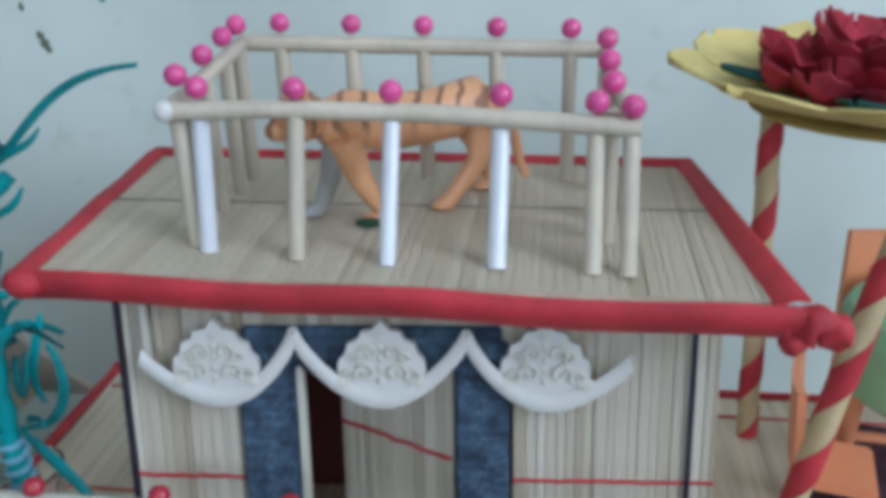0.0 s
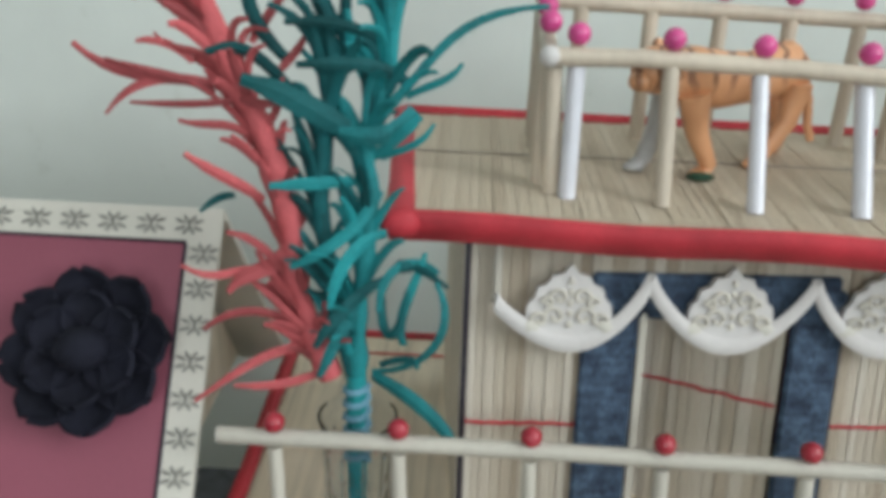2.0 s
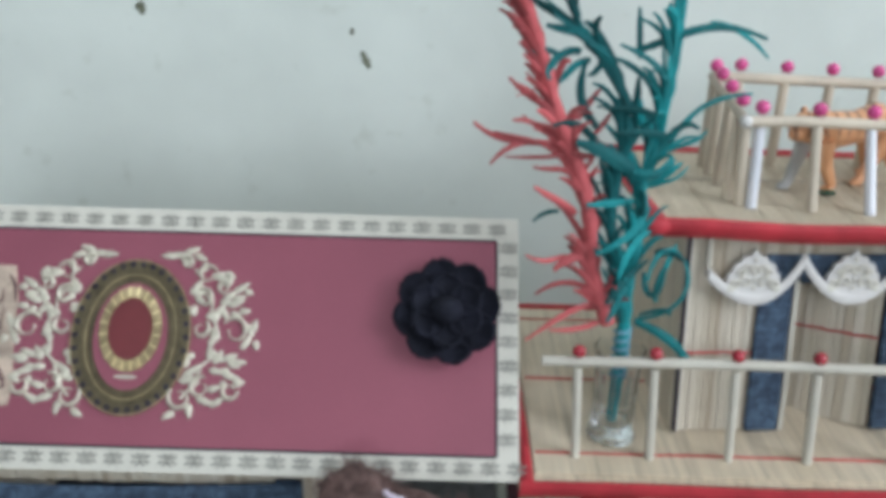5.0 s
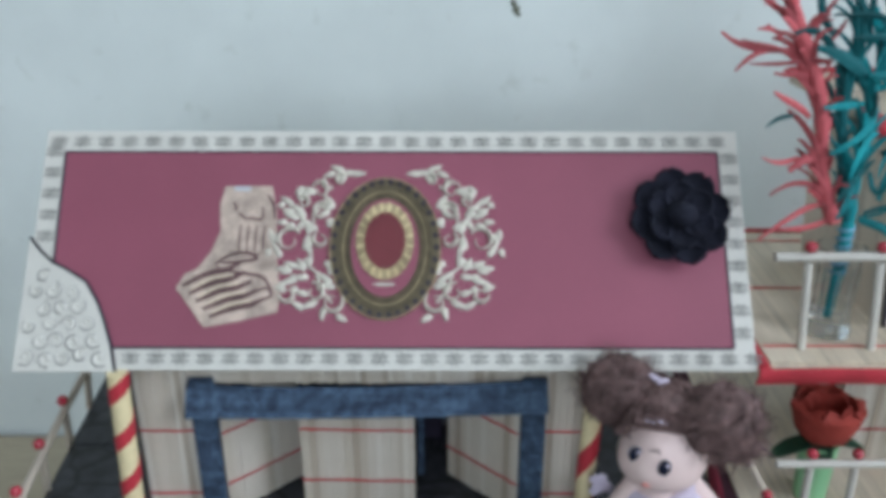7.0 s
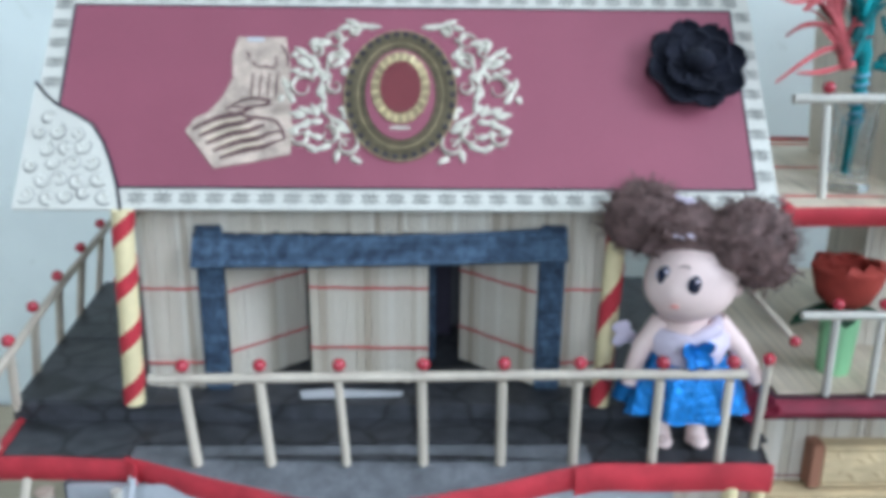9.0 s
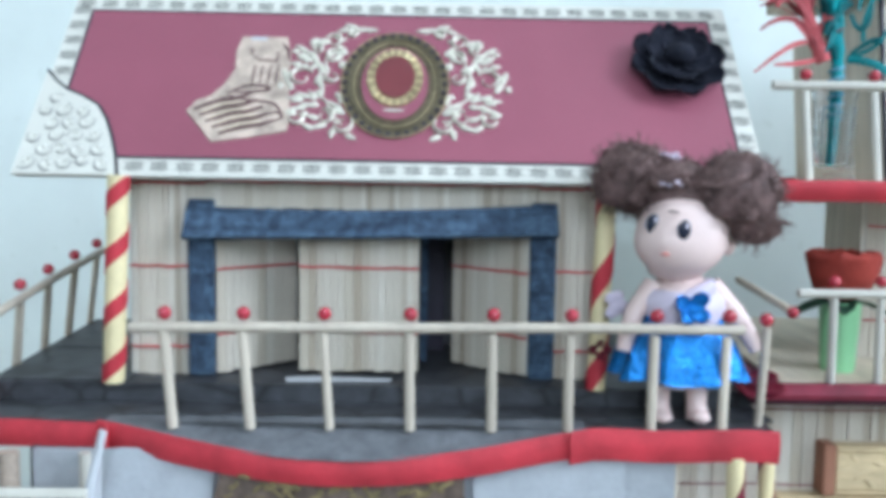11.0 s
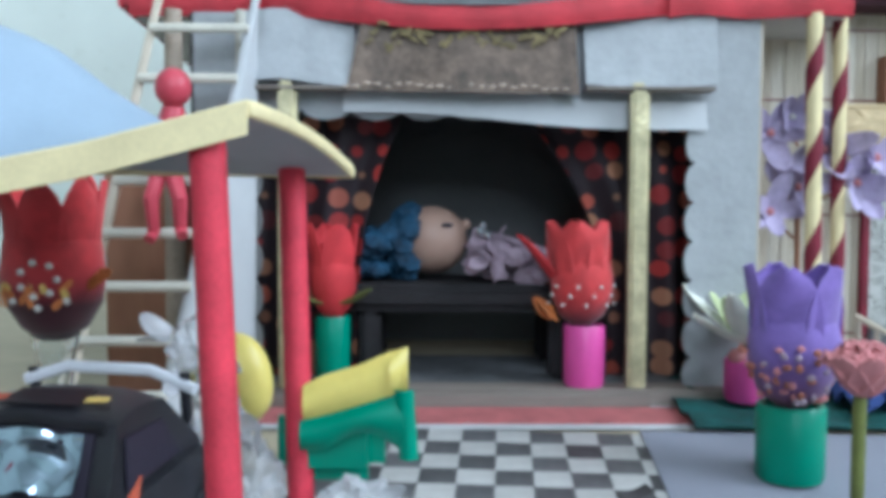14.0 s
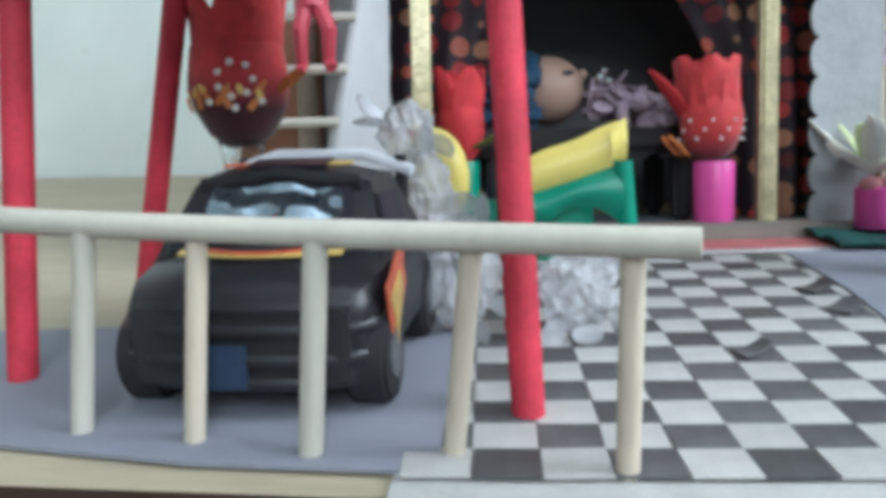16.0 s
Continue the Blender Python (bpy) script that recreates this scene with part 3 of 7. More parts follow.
# ---- the room ----
def room():
    def slab(name, x0, x1, y0, y1, z0, z1, m, label, cat):
        c = ((x0 + x1) / 2, (y0 + y1) / 2, z0)
        return single(name, box(B(), x0, x1, y0, y1, z0, z1), m, c, label, cat, kind="structure", smooth=False)
    slab("wall_back", -3300, 1900, 345, 445, -760, 2500, WALL_PAINT, "pale green painted plaster wall, stained", "wall")
    slab("wall_left", -3400, -3300, -3200, 445, -760, 2500, WALL_PAINT, "pale green painted plaster wall", "wall")
    def pierced(name, axis, at0, at1, span, hole, zs, label):
        """A wall with one window opening, from four panels."""
        w = thing(name, (at0, -1000, -760) if axis == "x" else (0, at0, -760), label, "wall")
        tagged(w, kind="structure")
        (s0, s1), (h0, h1), (z0, z1) = span, hole, zs
        for p0, p1, q0, q1 in ((s0, h0, -760, 2500), (h1, s1, -760, 2500), (h0, h1, -760, z0), (h0, h1, z1, 2500)):
            args = (at0, at1, p0, p1) if axis == "x" else (p0, p1, at0, at1)
            part("wall_panel", box(B(), *args, q0, q1), WALL_PAINT, w, smooth=False)
    pierced("wall_right", "x", 1900, 2000, (-3200, 445), (-1610, -290), (740, 2260), "pale green painted wall with a window opening")
    pierced("wall_front", "y", -3200, -3100, (-3300, 1900), (-410, 610), (790, 2110), "pale green painted wall with a window opening")
    slab("ceiling", -3400, 2000, -3200, 445, 2500, 2580, CEILING_PAINT, "white painted ceiling", "ceiling")
    slab("floor", -3400, 2000, -3200, 445, -840, -760, FLOOR_STONE, "grey cement floor", "floor")
    table = thing("table", (0, 0, -760), "dark wooden table under the model house", "table")
    part("tabletop", box(B(), -800, 900, -420, 340, -52, -26, 2), TABLE_DARK, table)
    for x in (-760, 860):
        for y in (-380, 300):
            part("leg", box(B(), x - 30, x + 30, y - 30, y + 30, -760, -52, 2), TABLE_DARK, table)

    board = thing("plywood_board", (0, -248, -26), "tan plywood board rising towards the wall, on the table", "board")
    bm = B()
    nx, ny = 40, 16
    low, top = [], []
    for i in range(nx + 1):
        x = -640 + 1380 * i / nx
        front = -248 + min(60, 0.135 * max(0.0, -107 - x))
        ys = [front + (340 - front) * j / ny for j in range(ny + 1)]
        top.append([bm.verts.new((x, y, ground(y) - 1.5 + 0.25 * math.sin(x * 0.03 + y * 0.02))) for y in ys])
        low.append([bm.verts.new((x, y, -26)) for y in ys])
    for i in range(nx):
        for j in range(ny):
            bm.faces.new((top[i][j], top[i + 1][j], top[i + 1][j + 1], top[i][j + 1]))
            bm.faces.new((low[i][j], low[i][j + 1], low[i + 1][j + 1], low[i + 1][j]))
        # edge faces use the dark table colour to stand for the edge's shade
        for j in (0, ny):
            bm.faces.new((top[i][j], top[i + 1][j], low[i + 1][j], low[i][j])).material_index = 1
    for j in range(ny):
        for i in (0, nx):
            bm.faces.new((top[i][j], top[i][j + 1], low[i][j + 1], low[i][j])).material_index = 1
    # second material: dark colour painting the shade on the plywood edges
    part("board_wedge", bm, [PLY, TABLE_DARK], board)
    for k, (c, s) in enumerate((((67, 344.6, 403), 4.5), ((-82, 344.6, 433), 5), ((58, 344.6, 421), 2.4), ((300, 344.7, 470), 1.5))):
        m = B()
        for v in ball(m, c, (s * 0.6, 0.5, s * 1.3 if k == 0 else s * 0.8), 3):
            d = v.co - Vector(c)
            v.co.x += d.x * 1.2 * noise.noise(v.co * 0.45) - (d.z * 0.35 if k == 0 else 0)
            v.co.z += d.z * 0.8 * noise.noise(v.co * 0.5 + Vector((9, 0, 0)))
        single("plaster_flake", m, WALL_MARK, c, "small dark flaked mark on the painted wall", "wall mark", "wall marks")


room()

# ---- the ground in front ----
def checker_paper():
    """Squares of dark and white paper, laid edge to edge."""
    a = radians(-4.65)
    ax, ay = Vector((math.cos(a), math.sin(a), SLOPE * math.sin(a))), Vector((-math.sin(a), math.cos(a), SLOPE * math.cos(a)))
    n = 13.78
    o = Vector((-50.9, -226.8, ground(-226.8))) - (ax + ay) * (n / 2)
    root = thing("checker_paving", (o.x, o.y, o.z - 1.4), "black and white checkered paper paving with lifted edges", "paving")
    tagged(root, kind="structure")
    bm = B()
    prism(bm, [(-57, -20), (118, -20), (118, 188), (-50, 188)], o + Vector((0, 0, -1.4)), ax, ay, Z, 0.7)
    part("backing_sheet", bm, TILE_WHITE, root, smooth=False)
    shapes = {}
    for key, m in (("w", TILE_WHITE), ("d", TILE_DARK)):
        b2 = B()
        box(b2, -6.83, 6.83, -6.83, 6.83, -0.3, 0.3)
        bmesh.ops.bevel(b2, geom=[e for e in b2.edges if abs((e.verts[0].co - e.verts[1].co).z) < 0.1 and e.verts[0].co.z > 0], offset=0.15, segments=1, affect="EDGES")
        shapes[key] = to_mesh("tile", b2, m, Vector(), False)
    for i in range(-4, 9):
        for j in range(-2, 14):
            c = o + ax * ((i + 0.5) * n) + ay * ((j + 0.5) * n)
            if c.x > 62 or c.y > -42 or c.y < -243:
                continue
            ob = new("tile", shapes["d" if (i + j) % 2 == 0 else "w"])
            ob.parent = root
            lift = 0.6 if c.y < -232 else 0.0
            ob.matrix_basis = Matrix.Translation((c - ORIGIN[root.name] + Vector((rnd.uniform(-.3, .3), rnd.uniform(-.3, .3), -0.35 + lift))) * MM) @ Euler((math.atan(SLOPE) + radians(rnd.uniform(-0.6, 0.6) - 3 * lift), radians(rnd.uniform(-0.6, 0.6)), a + radians(rnd.uniform(-1.2, 1.2)))).to_matrix().to_4x4()


def curled_tile(x, y, ang, size):
    """A paper square come unstuck along one side and curling up."""
    d, s = Vector((math.cos(ang), math.sin(ang), 0)), Vector((-math.sin(ang), math.cos(ang), 0))
    bm = sheet(B(), lambda u, v: Vector((x, y, ground(y) + 0.5)) + d * (size * (u - 0.15 * u * u)) + s * (size * (v - 0.5) * (1 - 0.35 * u)) + Z * (3.2 * u * u), 6, 4, 0.5)
    single("curled_paper_tile", bm, TILE_DARK, (x, y, ground(y)), "dark paper square curling up off the checkered paving", "paper", "curled tiles")


for cx, cy, ca, cs in ((23, -110, 0.2, 11.5), (21, -137, 0.5, 11.5), (-24, -175, 0.1, 10)):
    curled_tile(cx, cy, ca, cs)
single("grey_paper_drive", laid([(-330, -193), (-200, -220), (-157, -232), (-107, -240), (-96.5, -122), (-104, -128), (-330, -134)], -0.6, 1.0), GREY_PAPER, (-150, -200, ground(-200)), "grey chart paper laid as a driveway", "paper", smooth=False)
single("grey_paper_path", laid([(44, -46), (150, -52), (160, -244), (15, -244), (30.5, -157), (39, -108)], 0.1, 0.7), GREY_PAPER, (60, -160, ground(-160)), "grey chart paper overlapping the checkered paving", "paper", smooth=False)


def doormat():
    root = thing("printed_doormat", (-30, -30, ground(-30)), "printed paper doormat with white and red border", "doormat")
    part("white_border", laid([(-135, -41.5), (76, -41.5), (78, -14), (-135, -14)], -0.4, 0.9), WHITE_PAPER, root, smooth=False)
    part("red_band", laid([(-131, -37.5), (70, -37.5), (72, -17.2), (-131, -17.2)], 0.5, 0.5), MAT_RED, root, smooth=False)
    part("plank", box(B(), -128, 56, -17, -14.2, 2.5, 10.4, 0.5), PLANK, root)


doormat()
bm = sheet(B(), lambda u, v: (66 + 120 * u, -50 + 65 * v, ground(-50 + 65 * v) + 1.5 + 2.2 * math.sin(17 * u + 9 * v) * math.sin(11 * v) + 2), 30, 20, 1.0)
single("crumpled_cloth", bm, GREEN_CLOTH, (120, -20, ground(-20)), "crumpled dark teal cloth lying on the board", "cloth")
def blue_cloth(u, v):
    p = Vector((u * 5.2, v * 4.4, 1.7))
    edge = 5 * noise.noise(Vector((u * 9, v * 9, 4.0)))
    x, y = 136 + 68 * u + edge, -40 + 58 * v + edge
    return (x, y, ground(y) + 5 + 11 * math.sin(math.pi * u) ** 0.5 * v ** 0.6 + 9 * abs(noise.noise(p)) + 5 * abs(noise.noise(p * 2.7)))


bm = sheet(B(), blue_cloth, 44, 34, 1.0)
single("crumpled_blue_cloth", bm, BLUE_CLOTH, (185, 15, 0), "crumpled blue cloth lying on the board", "cloth")


# ---- porch, ground floor ----
def porch():
    root = thing("porch_front", (0, 0, 0), "white textured paper porch front with scalloped opening edges", "porch")

    def scallop(x_of, z0, z1, n):
        pts = []
        for k in range(n):
            za, zb = z0 + (z1 - z0) * k / n, z0 + (z1 - z0) * (k + 1) / n
            for q in range(6):
                a = math.pi * q / 6
                pts.append((x_of(math.sin(a)), za + (zb - za) * (1 - math.cos(a)) / 2))
        return pts
    right = scallop(lambda s: 79 - 4.5 * s, 6, 132, 7) + [(79, 140), (108, 140), (108, -1), (79, -1)]
    part("jamb", prism(B(), right[::-1], (0, 0, 0), X, Z, Y, 2.2), FLEECE, root, smooth=False)
    left = scallop(lambda s: -124 + 4.5 * s, 6, 132, 7) + [(-124, 140), (-150, 140), (-150, -1), (-124, -1)]
    part("jamb", prism(B(), left, (0, 0, 0), X, Z, Y, 2.2), FLEECE, root, smooth=False)
    edge = []
    for k in range(9):
        xa, xb = 79 - 203 * k / 9, 79 - 203 * (k + 1) / 9
        edge += [(xa + (xb - xa) * (1 - math.cos(math.pi * q / 6)) / 2, 138 - 5 * math.sin(math.pi * q / 6)) for q in range(6)]
    part("lintel", prism(B(), [(-150, 138.5), (-150, 181), (108, 181), (108, 138.5)] + edge, (0, 0.35, 0), X, Z, Y, 2.4), FLEECE, root, smooth=False)
    flap = B()
    sheet(flap, lambda u, v: (-127 + 50 * u, -1 - 11 * (1 - v), 148 + 33 * v + 1.5 * math.sin(5 * u)), 8, 4, 0.8)
    part("valance_flap", flap, FLEECE, root)
    flap = B()
    sheet(flap, lambda u, v: (26 + 61 * u, -1 - 11 * (1 - v) * (1 - 0.6 * u), 148 + 33 * v - 1.2 * math.sin(4 * u)), 8, 4, 0.8)
    part("valance_flap", flap, FLEECE, root)
    for sx0, sx1, sz in ((-129, -80, 145.2), (26, 84, 145.6)):
        part("lintel_batten", box(B(), sx0, sx1, -12.5, -1.5, sz, sz + 1.6, 0.4), PLANK, root, "brown wooden batten")
    strip = B()
    sheet(strip, lambda u, v: (-82 + 165 * u, -1.2 - 3 * (1 - v), 136 - 8 * u + 13 * v + 1.2 * math.sin(7 * u)), 16, 3, 0.4)
    part("paper_strip", strip, WHITE_PAPER, root, "plain white paper strip")
    return root


porch()


def brocade():
    root = thing("brocade_banner", (-28, -10, 140), "brown and gold brocade banner hung over the porch opening", "banner")
    part("cloth", sheet(B(), lambda u, v: (-80 + 7 * v + (103 - 8 * v) * u, -12.5 + 6 * v + 1.2 * math.sin(9 * u), 144.5 + 35 * v - 1 * u), 24, 8, 0.9), BROCADE, root)
    for k in range(54):
        turn = Matrix.Rotation(rnd.uniform(-1.3, 1.3), 4, "Y")
        bm = B()
        ball(bm, (-70 + 1.62 * k, -10.4, 170 + rnd.uniform(-5, 5) + 2 * math.sin(k * 0.8)), (rnd.uniform(1.6, 3.4), 0.3, rnd.uniform(0.7, 1.3)), 1, turn=turn)
        part("woven_leaf", bm, BROCADE_GOLD, root, "gold woven leaf")
    bm = B()
    for k in range(22):
        x = -80 + 4.6 * k
        ball(bm, (x, -13.3, 147 - 0.05 * k + rnd.uniform(-1, 1)), (2.1, 0.4, 0.7), 1)
    tagged(part("gold_hem", bm, NOTE, root, "pale gold hem"), kind="stuff")


brocade()


def porch_inside():
    root = thing("porch_room", (-20, 50, 0), "dark inner room behind the porch", "room box")
    part("base", box(B(), -135, 110, -14, 120, 3, 11, 0.5), PLANK, root)
    part("threshold_plank", box(B(), -120, 75, -13.5, 2, 11, 12.2, 0.4), PLANK, root)
    part("floor_sheet", box(B(), -122, 80, 3, 118, 11, 11.6), GREY_FLOOR, root)
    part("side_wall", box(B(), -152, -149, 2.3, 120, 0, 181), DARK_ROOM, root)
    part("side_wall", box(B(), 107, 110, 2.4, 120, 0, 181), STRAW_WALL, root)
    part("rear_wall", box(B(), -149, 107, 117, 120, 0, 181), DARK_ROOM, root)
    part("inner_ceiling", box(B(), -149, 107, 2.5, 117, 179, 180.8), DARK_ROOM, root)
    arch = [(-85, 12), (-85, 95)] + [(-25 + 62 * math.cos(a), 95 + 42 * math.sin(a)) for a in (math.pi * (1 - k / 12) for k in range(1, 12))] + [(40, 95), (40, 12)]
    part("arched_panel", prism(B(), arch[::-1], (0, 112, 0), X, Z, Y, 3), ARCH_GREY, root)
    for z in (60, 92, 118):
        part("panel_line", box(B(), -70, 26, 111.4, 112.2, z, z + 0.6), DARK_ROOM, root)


porch_inside()


def curtain(x0, x1, drift, label):
    def f(u, v):
        return (x0 + (x1 - x0) * u + drift * (v ** 3) * (u if drift > 0 else 1 - u), 22 + 3.5 * math.sin(u * 17) + 8 * v * 0.3, 12 + 124 * v)
    single("dotted_curtain", sheet(B(), f, 36, 14, 0.6), DOTS, ((x0 + x1) / 2, 22, 12), label, "curtain", "porch curtains")


curtain(-127, -78, 22, "black curtain with red and orange dots, gathered aside")
curtain(44, 92, -40, "black curtain with red and orange dots, gathered aside")
for gx in (-106, 50.5):
    g = thing("gold_column", (gx, -9, 11), "square stick wrapped in gold foil holding the porch", "column", "gold porch columns")
    part("foil_wrap", box(B(), gx - 4.2, gx + 4.2, -13, -5, 11, 146, 1.6), GOLD_FOIL, g)
    part("torn_cap", box(B(), gx - 3.4, gx + 2.0, -12, -6, 145.5, 149, 0.8), GOLD_FOIL, g)


def bed():
    root = thing("doll_bed", (-20, 60, 11.6), "low black doll bed in the dark porch room", "bed")
    part("mattress", box(B(), -86, 34, 8, 72, 44, 57, 4), BED_BLACK, root)
    for x in (-78, 12):
        for y in (15, 66):
            part("leg", box(B(), x + 2, x + 12, y - 5, y + 5, 11.6, 44.2, 2.5), BED_BLACK, root)


bed()


def lying_doll():
    bm = B()
    ball(bm, (-44, 60, 76), (19, 17, 18), 3, 0)
    for k in range(60):
        a, b = rnd.uniform(0.5, 2 * math.pi - 0.5), rnd.uniform(-1.2, 1.2)
        c = Vector((-54 - 10 * abs(math.cos(a)) * math.cos(b), 60 + 17 * math.sin(b), 74 + 18 * math.sin(a) * math.cos(b)))
        ball(bm, c, rnd.uniform(4, 7), 1, 1)
    for k in range(26):
        ball(bm, (-72 + rnd.uniform(-10, 8), 54 + rnd.uniform(-14, 12), 66 + rnd.uniform(-6, 14)), rnd.uniform(4, 7), 1, 1)
    ball(bm, (-26, 60, 84), (3, 3, 3), 2, 0)
    for k in range(64):
        u = k / 64
        c = Vector((-22 + 50 * u + rnd.uniform(-4, 4), 44 + rnd.uniform(-10, 12), 73 - 13 * u + rnd.uniform(-9, 8)))
        petal(bm, c, (rnd.uniform(-.6, .8), rnd.uniform(-1, 0.2), rnd.uniform(-.8, .6)), (rnd.uniform(-1, 1), -0.4, 1), rnd.uniform(6, 11), rnd.uniform(7, 11), rnd.uniform(-.4, .5), 0.5, mi=2, cup=rnd.uniform(-.5, .6))
    tube(bm, [(-24, 58, 72), (0, 56, 67), (28, 54, 62)], [11, 10, 6], 10, mi=2)
    for k in range(6):
        ball(bm, (-18 + rnd.uniform(-5, 5), 46 + rnd.uniform(-3, 3), 82 + rnd.uniform(-3, 3)), rnd.uniform(2, 3.4), 1, 3)
    ball(bm, (-36, 45, 84), (3.2, 1.2, 1.2), 2, 4)
    for v in bm.verts:
        v.co = Vector((-42, 38, 77)) + (v.co - Vector((-44, 60, 76))) * 0.95
    single("lying_doll", bm, [SKIN_SHADED, HAIR_BLUE, LILAC_FRILL, SHINE, EYE], (-30, 38, 57), "blue-haired doll in a lilac frilled dress lying on the bed", "doll")


lying_doll()


# ---- felt flowers in plastic pots ----
def potted_tulip(name, c, pot_r, pot_h, flower_z0, flower_h, flower_r, pot_mat, felt, label, leaves=True, seeds=True, crown=5, lean=0.0):
    c = Vector(c)
    root = thing(name, c, label, "potted flower", "felt flowers")
    part("pot", lathe(B(), c, [(pot_r * 0.92, 0), (pot_r, 1.5), (pot_r * 1.02, pot_h - 1), (pot_r * 0.96, pot_h), (pot_r * 0.8, pot_h), (pot_r * 0.78, pot_h - 4)], 24), pot_mat, root)
    f0 = c + Vector((lean * 0.3, 0, flower_z0))
    part("bulb", lathe(B(), f0, [(pot_r * 0.45, 0), (flower_r * 0.75, flower_h * 0.12), (flower_r, flower_h * 0.32), (flower_r * 1.02, flower_h * 0.5), (flower_r * 0.85, flower_h * 0.75), (flower_r * 0.6, flower_h * 0.82)], 18, wobble=0.05), felt, root)
    for k in range(crown):
        a = 2 * math.pi * k / crown + 0.4
        out = Vector((math.cos(a) * 0.06, math.sin(a) * 0.06, 1))
        bm = B()
        petal(bm, f0 + Vector((flower_r * 0.78 * math.cos(a), flower_r * 0.78 * math.sin(a), flower_h * 0.25)), out + Vector((lean * 0.01, 0, 0)), (math.cos(a), math.sin(a), -0.3), flower_h * 0.8, flower_r * 1.45, 0.07, 0.9, cup=-0.3)
        part("petal", bm, felt, root)
    if lean:
        bm = B()
        petal(bm, f0 + Vector((-flower_r * 0.7, -2, flower_h * 0.35)), (-0.55, -0.1, 1), (-1, -0.3, 0.2), flower_h * 0.62, flower_r * 0.7, 0.25, 0.9, cup=-0.3)
        part("petal", bm, CORAL_FELT, root)
        for k in range(6):
            bm = B()
            petal(bm, f0 + Vector((-flower_r * 0.8 - 0.6 * k, -3 + k, 4 + 1.6 * (k % 3))), (-1, -0.5 + 0.2 * k, 0.35), (0, -0.5, 1), 8, 7, 0.4, 0.6)
            part("orange_petal", bm, ORANGE_PETAL, root, "orange silk petal")
    if seeds:
        for k in range(13):
            a = -math.pi / 2 + (k - 6) * 0.24
            z = flower_h * (0.24 + 0.09 * (k % 3))
            bm = B()
            ball(bm, f0 + Vector(((flower_r * 1.07) * math.cos(a), flower_r * 1.07 * math.sin(a), z)), 0.85, 1)
            part("seed_bead", bm, PEARL, root, "small white bead")
    if leaves:
        for a in (-2.6, -0.5, 1.2):
            bm = B()
            petal(bm, f0 + Vector((0, 0, flower_h * 0.12)), (math.cos(a), math.sin(a), 0.12), Z, flower_r * 2.0, flower_r * 0.9, 0.3, 0.7)
            part("leaf", bm, OLIVE, root, "olive cloth leaf")
    return root


potted_tulip("potted_red_tulip", (-88, 6, 11.7), 8, 31, 30, 42, 10.5, EMERALD, CORAL_FELT, "red felt tulip with olive leaves in an emerald green pot", True, False, 4)
potted_tulip("potted_coral_flower", (28, -4, 12.2), 9.3, 28, 27, 46, 14, PINK_PLASTIC, spotted("dyed_coral_felt", (0.10, 0.01, 0.02), (0.56, 0.036, 0.04), 0.030, 0.042), "coral felt flower with white beads in a magenta pot", False, True, 6, -6)
purple = potted_tulip("potted_purple_flower", (86, -94, ground(-94) + 0.8), 11.8, 27, 26, 48, 15.6, EMERALD, spotted("dyed_violet_felt", (0.12, 0.02, 0.03), (0.21, 0.13, 0.44), 0.025, 0.047), "purple felt flower with dried pink blooms in a green pot", False, False, 5)
for k in range(70):
    a, z = -math.pi / 2 + rnd.uniform(-1.7, 1.7), rnd.uniform(27, 47)
    bm = B()
    ball(bm, (86 + (9.3 + 0.38 * (z - 27)) * math.cos(a) * 1.13, -94 + (9.3 + 0.38 * (z - 27)) * math.sin(a) * 1.13, z), (rnd.uniform(0.8, 1.9), rnd.uniform(0.8, 1.5), rnd.uniform(0.8, 1.8)), 1)
    part("dried_bloom", bm, rnd.choice((PINK_CLOTH, LILAC_FRILL, DRIED_ROSE, DRIED_ROSE)), purple, "small dried pink bloom")


def lily_pot():
    c = Vector((99, -16, 8.0))
    root = thing("potted_white_flower", c, "white silk flower in a magenta pot", "potted flower", "felt flowers")
    part("pot", lathe(B(), c, [(9, 0), (10, 2), (10, 18), (9, 19), (7, 19), (7, 16)], 22), PINK_PLASTIC, root)
    part("stem", rod(B(), c + Vector((0, 0, 12)), c + Vector((0, 0, 27)), 1.6), OLIVE, root)
    for k in range(8):
        a = 2 * math.pi * k / 8 + 0.2
        bm = B()
        petal(bm, c + Vector((0, 0, 25)), (math.cos(a), math.sin(a), 0.22 + 0.3 * (k % 2)), Z, 33 if k % 2 else 27, 11, 0.25, 0.5, cup=0.4)
        part("petal", bm, WHITE_PETAL, root)
    for k in range(5):
        a = 2 * math.pi * k / 5
        bm = B()
        petal(bm, c + Vector((2 * math.cos(a), 2 * math.sin(a), 26)), (0.45 * math.cos(a), 0.45 * math.sin(a), 1), (math.cos(a), math.sin(a), 0.2), 22, 11, 0.2, 0.5, cup=0.4)
        part("inner_petal", bm, LIME_PETAL, root, "pale lime inner petal")
    for k in range(3):
        bm = B()
        ball(bm, c + Vector((rnd.uniform(-5, 5), rnd.uniform(-5, 2), 20)), (5, 5, 4), 2)
        part("petal_ball", bm, PINK_CLOTH, root)


lily_pot()


